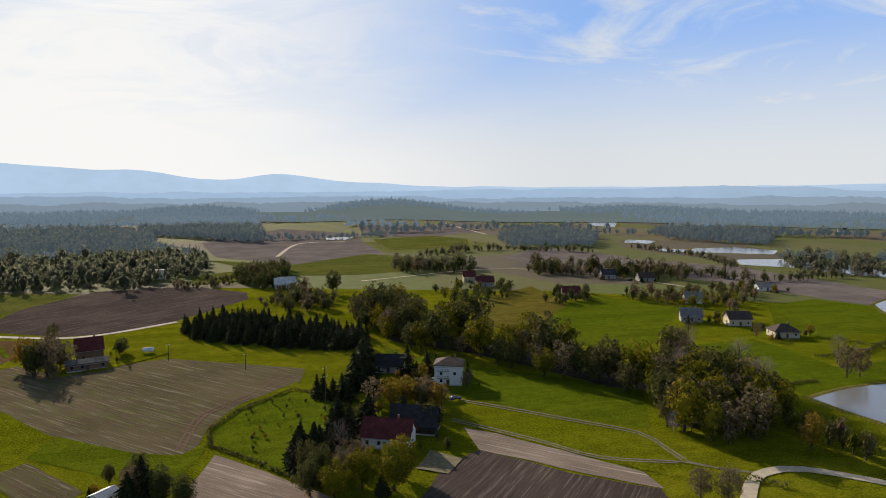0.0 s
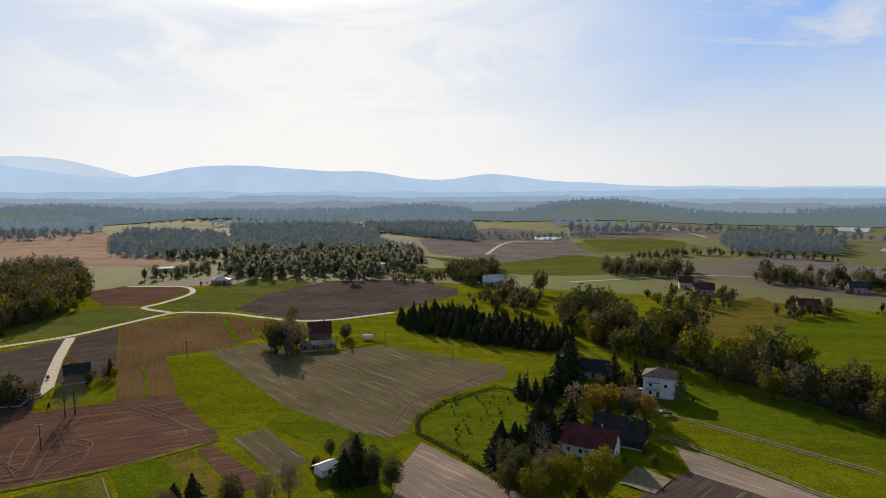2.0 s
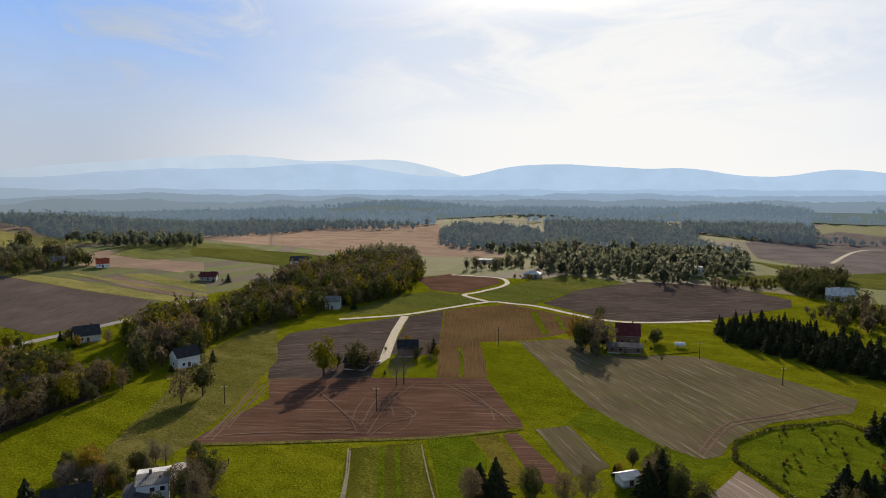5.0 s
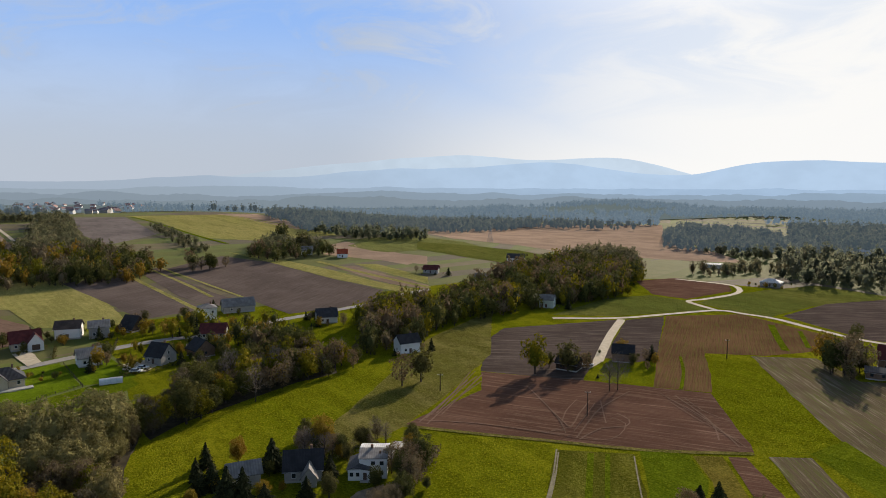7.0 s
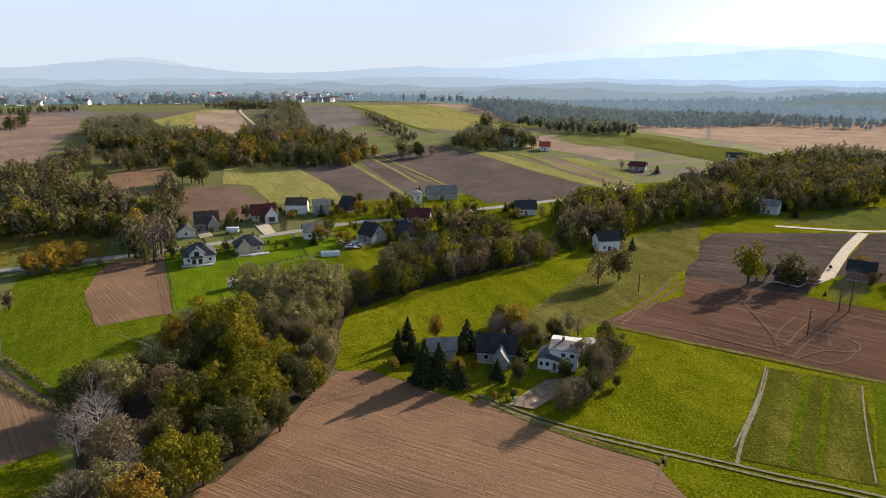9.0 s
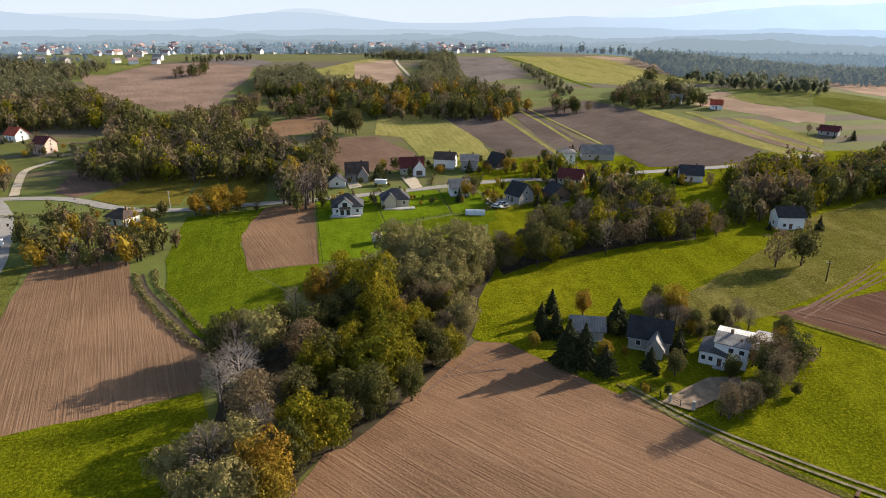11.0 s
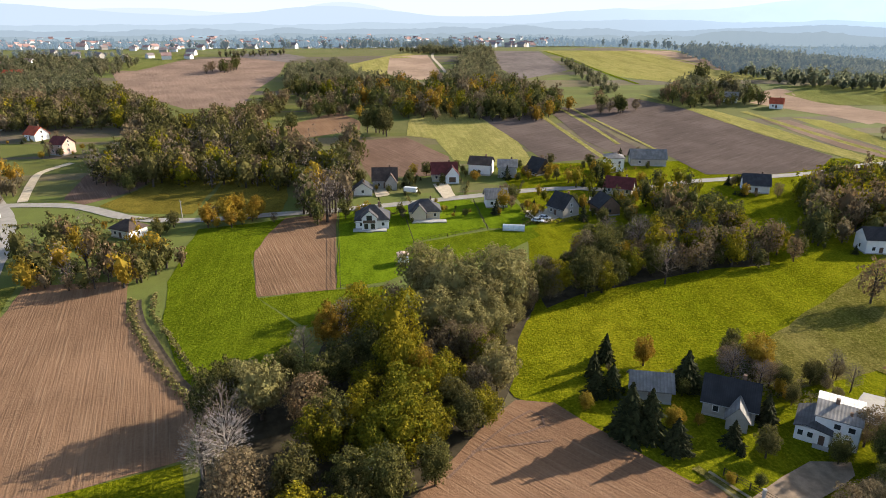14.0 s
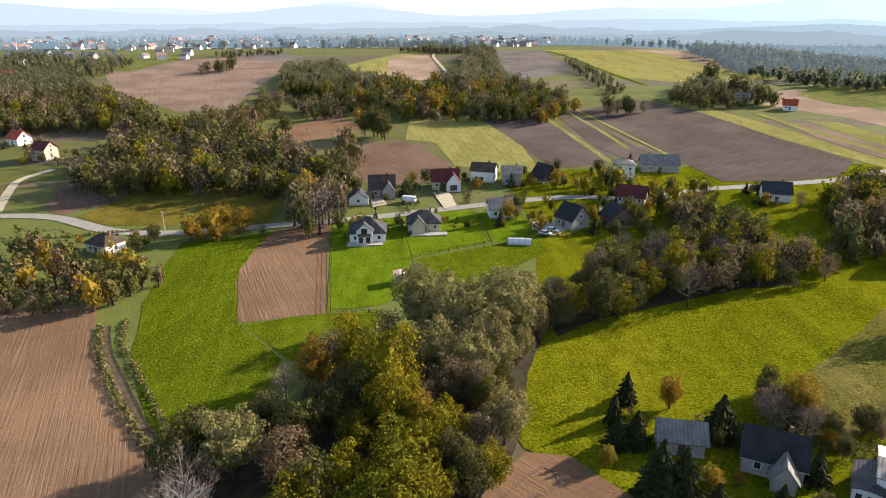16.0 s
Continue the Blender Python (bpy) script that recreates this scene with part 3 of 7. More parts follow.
field("litter", [(40, 330), (57, 341), (81, 281), (103, 244), (126, 209), (121, 193), (109, 199), (95, 225), (74, 256), (47, 283)])
field("plough_tan_west", [(-204, -83), (-205, -57), (-185, -50), (-164, -38), (-142, -21), (-128, -19), (-122, -33), (-117, -49), (-117, -53), (-138, -66), (-162, -73)])
field("meadow", [(-116, -53), (-117, -49), (-122, -33), (-127, -19), (-107, -13), (-94, -7), (-97, -42)])
field("meadow_dull", [(-202, -95), (-204, -85), (-173, -76), (-162, -73), (-151, -72), (-174, -88)])
field("bright", [(-250, -51), (-257, -29), (-259, -24), (-217, -27), (-192, -21), (-174, -8), (-159, -9), (-148, -21), (-151, -26), (-177, -39), (-204, -46), (-230, -50)])
field("bright", [(-191, -20), (-195, -1), (-196, 12), (-191, 14), (-173, -6)])
field("plough_tan_west", [(-260, -24), (-266, -7), (-195, -1), (-192, -21), (-210, -25), (-226, -28), (-244, -27)])
field("lawn", [(-266, -6), (-272, 16), (-231, 20), (-211, 21), (-199, 12), (-196, -1)])
field("lawn", [(-272, 16), (-278, 43), (-244, 45), (-231, 20)])
field("bright", [(-230, 21), (-241, 45), (-244, 60), (-234, 61), (-212, 39), (-211, 21)])
field("lawn", [(-274, 43), (-273, 60), (-243, 62), (-243, 46)])
field("plough_track", [(-325, -120), (-323, -97), (-320, -87), (-300, -90), (-292, -95), (-282, -102), (-290, -113)])
field("olive", [(-318, -85), (-318, -59), (-290, -59), (-267, -58), (-270, -82), (-280, -96), (-300, -89)])
field("olive", [(-318, -58), (-319, -32), (-283, -27), (-266, -27), (-269, -57), (-290, -57)])
field("plough_track", [(-381, -6), (-386, 21), (-346, 40), (-314, 41), (-312, 4), (-348, -3)])
field("meadow_pale", [(-439, 24), (-455, 67), (-394, 79), (-327, 79), (-328, 60), (-340, 42), (-382, 36), (-390, 21)])
field("plough_slope", [(-437, 66), (-447, 103), (-392, 111), (-346, 117), (-336, 110), (-332, 85), (-373, 79)])
field("plough_slope", [(-458, 113), (-463, 129), (-413, 131), (-377, 134), (-349, 139), (-340, 124), (-371, 115)])
field("plough_slope", [(-457, 131), (-476, 156), (-493, 182), (-453, 203), (-379, 215), (-334, 226), (-313, 207), (-305, 181), (-307, 150), (-345, 146), (-390, 137)])
field("meadow_pale", [(-510, 193), (-473, 212), (-407, 230), (-345, 239), (-316, 248), (-301, 237), (-333, 229), (-380, 216), (-453, 203)])
field("plough_hill", [(-418, 236), (-414, 252), (-332, 260), (-321, 252), (-347, 241)])
field("meadow_pale", [(-422, 257), (-413, 273), (-355, 277), (-336, 263)])
field("plough_hill", [(-702, -258), (-781, -231), (-821, -167), (-775, -102), (-669, -92), (-527, -90), (-479, -84), (-471, -119), (-549, -188)])
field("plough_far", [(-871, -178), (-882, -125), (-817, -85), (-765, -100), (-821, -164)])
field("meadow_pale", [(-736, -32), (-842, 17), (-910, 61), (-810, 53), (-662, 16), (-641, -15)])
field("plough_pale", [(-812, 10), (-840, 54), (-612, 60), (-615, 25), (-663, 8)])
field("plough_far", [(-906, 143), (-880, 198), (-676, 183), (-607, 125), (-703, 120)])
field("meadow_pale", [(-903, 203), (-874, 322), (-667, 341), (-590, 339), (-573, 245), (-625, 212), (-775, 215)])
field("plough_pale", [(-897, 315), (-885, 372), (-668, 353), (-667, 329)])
field("meadow_far", [(-828, -310), (-889, -272), (-853, -207), (-701, -233), (-703, -272)])
field("meadow_far", [(-441, -63), (-460, -22), (-433, -17), (-416, -45)])
field("plough_tan_west", [(-395, -64), (-456, -22), (-429, -6), (-406, -5), (-375, -55)])
field("meadow_pale", [(-539, -50), (-531, -19), (-510, -22), (-519, -45)])
field("meadow", [(-280, 131), (-289, 159), (-273, 173), (-250, 157), (-252, 140), (-264, 127)])
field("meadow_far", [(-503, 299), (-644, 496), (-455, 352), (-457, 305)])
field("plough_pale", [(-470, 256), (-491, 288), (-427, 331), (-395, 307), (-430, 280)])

way("gravel", 3.5, [(-220, 255), (-199, 282), (-189, 311), (-178, 341), (-164, 343), (-148, 343), (-124, 333), (-101, 326), (-82, 332), (-56, 353)])
way("gravel", 3.5, [(-180, 342), (-203, 354), (-201, 368), (-199, 400), (-206, 421), (-222, 435), (-258, 430)])
way("gravel", 4, [(-196, 280), (-177, 245), (-154, 207)])
way("gravel", 3, [(-154, 207), (-151, 196)])
way("rut", 0.7, [(54.7, 198.2), (67.5, 187.1), (82.3, 173.1), (96.6, 158.9), (98.1, 147.3), (98.3, 138.8)])
way("rut", 0.7, [(54.3, 196.6), (66.8, 185.2), (81.5, 171.4), (95.7, 157.4), (96.8, 146.5), (97.0, 138.0)])
way("rut", 0.7, [(47.5, 181.7), (66.3, 160.8), (77.7, 146.3), (95.6, 138.4), (99.7, 134.9), (109.3, 128.6)])
way("rut", 0.7, [(47.0, 179.9), (65.7, 159.3), (77.0, 145.1), (95.0, 137.5)])
way("gravel", 3.2, [(98, 116), (107, 125), (114, 128), (123, 127), (136, 116), (144, 105)])
way("rut", 0.8, [(97.9, 138.2), (103.7, 131.6), (110.4, 128.0)])
way("asphalt", 5, [(-282, -139), (-283, -127), (-280, -104), (-264, -78), (-260, -56), (-264, -32), (-270, 1), (-282, 44), (-289, 71), (-290, 88)])
way("asphalt", 5, [(-290, 88), (-286, 109), (-296, 137), (-300, 165), (-306, 201), (-317, 230), (-321, 252)])
way("asphalt", 8, [(-174, -88), (-200, -94), (-229, -105), (-261, -120), (-287, -138), (-309, -156), (-329, -184)])
way("rut", 0.6, [(-118.9, 62.1), (-105.5, 69.8), (-93.6, 80.1), (-83.0, 90.6), (-74.5, 98.8), (-69.4, 104.4), (-63.8, 109.9)])
way("rut", 0.6, [(-117.1, 61.3), (-103.9, 68.9), (-92.2, 79.1), (-81.7, 89.4), (-73.3, 97.4), (-68.3, 103.0), (-62.8, 108.5)])
way("meadow_pale", 3.0, [(-445, 104), (-385, 110), (-339, 114)])
way("meadow_pale", 2.5, [(-457, 122), (-402, 128), (-364, 130)])
way("meadow_pale", 2.0, [(-463, 129), (-397, 139), (-345, 146)])
way("meadow_pale", 5.0, [(-484, 200), (-397, 225), (-339, 239)])
way("meadow_pale", 5.0, [(-441, 237), (-381, 246), (-326, 256)])
way("plough_track", 0.5, [(-109.7, 140.9), (-116.3, 155.1), (-120.7, 166.1), (-124.6, 186.0)])
way("plough_track", 0.5, [(-108.5, 140.7), (-110.0, 151.8), (-106.5, 158.4), (-109.1, 163.6), (-114.4, 165.1)])
way("plough_track", 0.5, [(-112.9, 189.6), (-99.7, 183.9), (-87.4, 176.1), (-79.2, 169.1)])
way("plough_track", 0.4, [(-109.7, 193.8), (-99.5, 187.3), (-90.2, 185.3)])
way("plough_track", 0.6, [(-145.4, 114.7), (-153.5, 128.9), (-167.2, 151.8)])
way("plough_track", 0.5, [(-142.8, 115.4), (-152.5, 132.3), (-163.1, 154.3)])
way("plough_track", 0.7, [(-27.9, 176.3), (-26.9, 190.3), (-24.5, 203.1), (-13.4, 216.7), (2.5, 238.2)])
way("plough_track", 0.7, [(-29.4, 175.8), (-28.8, 188.2), (-26.3, 203.6), (-14.5, 219.4), (0.6, 243.3)])
way("plough_track", 0.5, [(-78.2, 75.1), (-82.7, 80.1), (-86.3, 84.5)])
way("plough_track", 0.5, [(-120.4, 22.1), (-130.5, 30.5), (-137.1, 38.1), (-132.5, 39.6), (-130.0, 32.9)])
way("plough_track", 0.5, [(-126.4, 26.3), (-127.5, 32.4), (-128.4, 40.0)])
way("plough_track", 0.3, [(-150.4, 163.7), (-135.0, 155.5), (-121.0, 147.1), (-113.7, 141.2)])
way("plough_track", 0.4, [(-146.4, 161.5), (-129.9, 152.7), (-116.9, 145.8)])
way("plough_track", 0.5, [(-126.9, 168.1), (-121.1, 155.7), (-116.0, 146.1), (-117.3, 139.3)])
way("plough_track", 0.3, [(-124.3, 167.3), (-117.8, 153.8), (-113.4, 144.4)])
way("plough_track", 0.4, [(-124.7, 170.6), (-117.8, 162.9), (-111.5, 156.0)])
way("plough_track", 0.5, [(-146.2, 123.5), (-158.4, 143.0), (-169.3, 160.9)])
way("plough_track", 0.3, [(-147.7, 120.7), (-161.4, 142.0), (-173.8, 161.2)])
way("plough_track", 0.4, [(-146.5, 117.8), (-158.5, 137.2), (-174.2, 159.2)])
way("plough_track", 0.5, [(-148.0, 122.9), (-161.1, 143.6), (-168.6, 157.5)])
way("plough_track", 0.3, [(-117.4, 192.0), (-103.7, 184.9), (-87.8, 176.3), (-77.9, 170.3)])
way("plough_track", 0.4, [(-110.0, 186.6), (-95.3, 178.8), (-81.7, 173.6)])
way("plough_track", 0.5, [(-112.8, 193.6), (-93.9, 181.0), (-84.9, 169.4)])
way("plough_track", 0.3, [(-112.0, 139.8), (-104.6, 144.8), (-103.7, 151.6), (-107.8, 160.1), (-114.0, 161.1)])
way("plough_track", 0.4, [(-118.7, 145.2), (-125.0, 154.3), (-130.0, 165.4)])
way("plough_track", 0.5, [(-147.1, 115.4), (-133.3, 127.9), (-113.8, 139.2)])
way("rut", 0.4, [(-108, 131), (-97, 117), (-84, 98)])
way("rut", 0.35, [(-106.5, 130), (-95.5, 116), (-83, 98)])
way("rut", 0.35, [(-93, 143), (-80, 127), (-67, 112)])
way("bright", 1.6, [(-101, 136), (-88, 119), (-76, 103)])
way("bright", 1.2, [(-98, 139), (-86, 123), (-73, 106)])
way("rough", 1.8, [(-147, 109), (-130, 121), (-114, 133), (-93, 149), (-75, 168)])
way("rough", 1.5, [(-120, 60.5), (-106, 67), (-96, 73), (-84, 83)])
way("bright", 3.0, [(-143, 327), (-127, 299), (-116, 281)])
way("bright", 2.0, [(-128, 323), (-112, 293)])
way("bright", 1.2, [(-138.0, 238.3), (-125.5, 219.8), (-115.3, 201.3)])
way("rut", 0.7, [(-99.0, 120.1), (-92.7, 111.2), (-84.4, 100.1), (-79.6, 94.3)])
way("meadow_pale", 4, [(-832, 212), (-746, 264), (-595, 274)])
way("meadow_pale", 4, [(-863, 245), (-733, 297), (-601, 319)])
way("bright", 4, [(-880, 205), (-698, 212), (-563, 212)])
way("gravel", 3.5, [(-346, -135), (-331, -141), (-317, -138), (-287, -127)])
way("gravel", 3, [(-886, 67), (-810, 59), (-683, 63), (-566, 61)])
way("gravel", 4, [(-9, 676), (17, 831), (76, 853)])
way("gravel", 4, [(319, 1555), (311, 1237), (300, 941)])
way("gravel", 2.5, [(55, 480), (93, 497), (157, 525), (214, 511), (255, 450), (279, 385)])

water([(167, 172), (173, 174), (189, 178), (206, 179), (220, 175), (170, 134), (170, 146), (168, 158)])
water([(427, 541), (476, 534), (494, 485), (501, 440), (456, 400), (442, 428), (431, 470), (405, 502)])
water([(463, 657), (521, 658), (540, 609), (503, 573), (464, 595), (428, 610)])
water([(458, 799), (481, 763), (449, 725), (426, 748)])
water([(627, 1251), (674, 1215), (589, 1069), (562, 1114)])
water([(341, 307), (363, 318), (378, 318), (327, 275), (323, 282)])
water([(55, 930), (95, 932), (86, 880), (54, 878)])
water([(421, 667), (448, 646), (424, 618), (405, 636)])

# ---- far hills ----
def bump_sum(a, bumps):
    return sum(h * math.exp(-((a - c) / w) ** 2) for c, w, h in bumps)


def ridge(name, material, radius, tops, floor, words, jag, step=0.35):
    """A wooded or bare range seen edge on: a sloping face with a ragged crest."""
    vs, fs = [], []
    k = int(360 / step)
    for i in range(k):
        a = -180 + i * step
        x, y = -math.sin(radians(a)), math.cos(radians(a))
        top = 66 + radius * math.tan(radians(tops(a)))
        top += jag * (0.9 * noise.noise(Vector((a * 0.31, radius, 0))) + 0.28 * noise.noise(Vector((a * 1.7, radius, 5))) + 0.14 * noise.noise(Vector((a * 7.3, radius, 9))))
        for f, z in ((0.93, floor), (0.975, floor + (top - floor) * 0.6), (1.0, top), (1.03, floor)):
            vs.append((x * radius * f, y * radius * f, z))
    for i in range(k):
        j = (i + 1) % k
        for s in range(3):
            fs.append((4 * i + s, 4 * j + s, 4 * j + s + 1, 4 * i + s + 1))
    tagged(new(name, mesh_of(name, vs, fs, material, True)), words, "hills", kind="structure")


def front_tops(a):
    return 0.25 + bump_sum(a, ((23, 7, 1.75), (12, 6, 1.2), (42, 8, 1.75), (56, 8, 1.2), (0.5, 4, 0.95), (-6, 6, 0.35), (72, 6, 0.6), (95, 7, 0.9), (120, 10, 1.0), (-60, 15, 0.4))) \
        + 0.1 * noise.noise(Vector((a * 0.25, 1, 2)))


def back_tops(a):
    return 0.2 + bump_sum(a, ((50, 11, 2.45), (36, 6, 1.7), (64, 8, 0.9), (94, 5, 1.2), (110, 9, 0.8))) + 0.1 * noise.noise(Vector((a * 0.2, 7, 2)))


def far_plain(material, r0, r1, lift, words):
    """The plain far off, its fading into haze done with glowing colour."""
    vs, fs = [], []
    for i in range(180):
        a = radians(2 * i)
        for r_ in [r0 * (1 + 0.05 * noise.noise(Vector((i * 0.13, r0, 0))))] + [r0 + (r1 - r0) * k / 15 for k in range(2, 16)]:
            x, y = -math.sin(a) * r_, math.cos(a) * r_
            vs.append((x, y, land(x, y) + lift))
    for i in range(180):
        j = (i + 1) % 180
        for s in range(14):
            fs.append((15 * i + s, 15 * i + s + 1, 15 * j + s + 1, 15 * j + s))
    tagged(new("backdrop_plain", mesh_of("backdrop_plain", vs, fs, material)), words, "plain", kind="structure")


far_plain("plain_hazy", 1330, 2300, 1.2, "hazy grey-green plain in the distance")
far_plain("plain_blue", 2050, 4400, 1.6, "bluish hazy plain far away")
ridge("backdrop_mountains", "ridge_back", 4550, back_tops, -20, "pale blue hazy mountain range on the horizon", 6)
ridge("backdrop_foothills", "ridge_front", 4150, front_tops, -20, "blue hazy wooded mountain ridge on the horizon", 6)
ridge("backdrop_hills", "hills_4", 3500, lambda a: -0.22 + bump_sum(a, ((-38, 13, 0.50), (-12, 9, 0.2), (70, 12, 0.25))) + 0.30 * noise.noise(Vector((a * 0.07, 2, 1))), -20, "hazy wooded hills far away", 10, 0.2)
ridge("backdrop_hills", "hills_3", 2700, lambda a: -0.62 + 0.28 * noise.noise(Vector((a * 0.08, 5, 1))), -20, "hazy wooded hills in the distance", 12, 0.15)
ridge("backdrop_hills", "hills_2", 2050, lambda a: -1.05 + 0.30 * noise.noise(Vector((a * 0.09, 8, 1))), -20, "wooded hills behind the valley in painted blue haze", 12, 0.12)


# ---- trees ----
rng = random.Random(7)


def crown_mesh(seed, clumps, per, leaf, sx=1.0, sz=1.05, core=0.52, low=0.0):
    """Unit crown, radius 1 about (0, 0, 1.22): many small leaf sprays gathered in uneven clumps, dark gaps between, round a small core of shoots."""
    r = random.Random(seed)
    vs, fs = [], []
    lobes = []
    lean = Vector((r.uniform(-0.12, 0.12), r.uniform(-0.12, 0.12), 0))
    for i in range(clumps):
        z = 1 - 2 * (i + 0.5) / clumps
        a = i * 2.39996 + r.uniform(-0.5, 0.5)
        rad = math.sqrt(max(0, 1 - z * z))
        k = r.uniform(0.45, 1.0)
        if z < -0.4 + low:
            k *= 0.78
        lobes.append((Vector((math.cos(a) * rad * k * sx, math.sin(a) * rad * k * sx, z * k * sz)) + lean * z, r.uniform(0.15, 0.34)))
    for c, s in lobes:
        out = c.normalized()
        for _ in range(max(3, int(per * (s / 0.25) ** 2))):
            d = Vector((r.gauss(0, 1), r.gauss(0, 1), r.gauss(0, 1))).normalized()
            d = (d + out * 0.45 + Vector((0, 0, 0.3))).normalized()
            p = c + d * s * r.uniform(0.5, 1.15) + Vector((0, 0, 1.22))
            t = d.orthogonal().normalized()
            t.rotate(Matrix.Rotation(r.uniform(0, 6.28), 3, d))
            nrm = (d + Vector((r.uniform(-1, 1), r.uniform(-1, 1), r.uniform(-1, 1))) * 0.7).normalized()
            t = (t - nrm * t.dot(nrm)).normalized()
            b = nrm.cross(t)
            h = leaf * r.uniform(0.6, 1.3)
            i0 = len(vs)
            vs += [tuple(p + t * h), tuple(p - t * h * 0.8 + b * h * 0.7), tuple(p - t * h * 0.8 - b * h * 0.7)]
            fs.append((i0, i0 + 1, i0 + 2))
    if core:
        bm = bmesh.new()
        bmesh.ops.create_icosphere(bm, subdivisions=2 if per > 20 else 1, radius=core)
        i0 = len(vs)
        for v in bm.verts:
            q = v.co * (1 + 0.45 * noise.noise(v.co * 2.3 + Vector((seed, 0, 0))))
            vs.append((q.x * sx, q.y * sx, q.z * sz + 1.22))
        bm.verts.index_update()
        fs += [tuple(i0 + v.index for v in f.verts) for f in bm.faces]
        bm.free()
    return vs, fs


def tube(vs, fs, a, b, ra, rb, sides=5):
    d = (b - a).normalized()
    s = d.orthogonal().normalized()
    t = d.cross(s)
    i0 = len(vs)
    for c, r_ in ((a, ra), (b, rb)):
        for k in range(sides):
            w = 6.2832 * k / sides
            vs.append(tuple(c + (s * math.cos(w) + t * math.sin(w)) * r_))
    for k in range(sides):
        fs.append((i0 + k, i0 + (k + 1) % sides, i0 + sides + (k + 1) % sides, i0 + sides + k))


def trunk_mesh(seed, top=1.2, thick=0.075):
    r = random.Random(seed)
    vs, fs = [], []
    mid = Vector((r.uniform(-0.05, 0.05), r.uniform(-0.05, 0.05), top * 0.5))
    tube(vs, fs, Vector((0, 0, -0.05)), mid, thick, thick * 0.75, 7)
    tube(vs, fs, mid, Vector((mid.x * 1.5, mid.y * 1.5, top)), thick * 0.75, thick * 0.4, 7)
    for i in range(6):
        a = i * 1.05 + r.uniform(-0.3, 0.3)
        s = mid + Vector((0, 0, r.uniform(0.0, top * 0.35)))
        tube(vs, fs, s, s + Vector((math.cos(a) * 0.55, math.sin(a) * 0.55, r.uniform(0.35, 0.7))), thick * 0.4, thick * 0.12, 4)
    return vs, fs


def bare_mesh(seed, thin=1.0):
    """Leafless crown: limbs forking three times down to fine twigs."""
    r = random.Random(seed)
    vs, fs = [], []

    def fork(p, d, length, thick, depth):
        q = p + d * length
        tube(vs, fs, p, q, thick, thick * 0.55, 4 if depth > 1 else 3)
        if depth == 0:
            return
        for _ in range(3 if depth > 1 else 4):
            nd = (d + Vector((r.gauss(0, 0.5), r.gauss(0, 0.5), r.gauss(0.12, 0.3)))).normalized()
            fork(p + d * length * r.uniform(0.5, 1.0), nd, length * r.uniform(0.55, 0.8), thick * 0.5, depth - 1)

    for i in range(9):
        z = 0.6 + i * 0.16
        a = i * 2.4 + r.uniform(-0.4, 0.4)
        up = 0.5 + 0.1 * i
        fork(Vector((0, 0, z)), Vector((math.cos(a), math.sin(a), up)).normalized(), 0.55 - 0.03 * i, 0.022 * thin, 3)
    # fine twigs filling the crown
    for i in range(900):
        d = Vector((r.gauss(0, 1), r.gauss(0, 1), r.gauss(0, 1))).normalized()
        p = Vector((d.x * 0.8, d.y * 0.8, d.z * 0.95)) * r.uniform(0.45, 1.0) + Vector((0, 0, 1.5))
        t = (d + Vector((r.gauss(0, 0.4), r.gauss(0, 0.4), 0.5))).normalized() * r.uniform(0.08, 0.2)
        s = t.orthogonal().normalized() * 0.008
        i0 = len(vs)
        vs += [tuple(p - s), tuple(p + s), tuple(p + t)]
        fs.append((i0, i0 + 1, i0 + 2))
    return vs, fs


def spruce_mesh(seed, whorls=19, arms=10, sprays=5):
    """Unit spruce, 4.0 high: uneven whorls of drooping boughs, each fringed with small hanging sprays."""
    r = random.Random(seed)
    vs, fs = [], []
    gaps = [r.uniform(0.7, 1.15) for _ in range(7)]
    for w in range(whorls):
        f = w / (whorls - 1)
        z = 0.30 + 3.55 * f + r.uniform(-0.06, 0.06)
        rad = 1.18 * (1 - f) ** 0.8 * r.uniform(0.78, 1.1) + 0.06
        k = max(4, int(arms * (1 - 0.55 * f)))
        for i in range(k):
            a = 6.2832 * (i + r.uniform(-0.4, 0.4)) / k + w * 0.7
            d = Vector((math.cos(a), math.sin(a), 0))
            s = Vector((-d.y, d.x, 0))
            reach = rad * r.uniform(0.65, 1.12) * gaps[int(a / 0.9) % 7]
            for j in range(sprays):
                u = (j + 0.6) / sprays
                p = d * reach * u + Vector((0, 0, z + 0.16 - 0.36 * rad * u * u))
                wd = (0.10 + 0.13 * rad) * (1.15 - 0.5 * u) * r.uniform(0.7, 1.3)
                i0 = len(vs)
                tip = p + d * reach / sprays * 1.3 + Vector((0, 0, -0.10 * r.uniform(0.5, 1.5)))
                hang = Vector((0, 0, -0.16 * r.uniform(0.4, 1.4)))
                vs += [tuple(p - d * 0.05 + Vector((0, 0, 0.06))), tuple(p + s * wd + hang), tuple(tip), tuple(p - s * wd + hang)]
                fs += [(i0, i0 + 1, i0 + 2), (i0, i0 + 2, i0 + 3)]
    i0 = len(vs)
    for k in range(6):
        a = 6.2832 * k / 6
        vs.append((math.cos(a) * 0.4, math.sin(a) * 0.4, 0.4))
    vs.append((0, 0, 3.9))
    fs += [(i0 + k, i0 + (k + 1) % 6, i0 + 6) for k in range(6)]
    return vs, fs


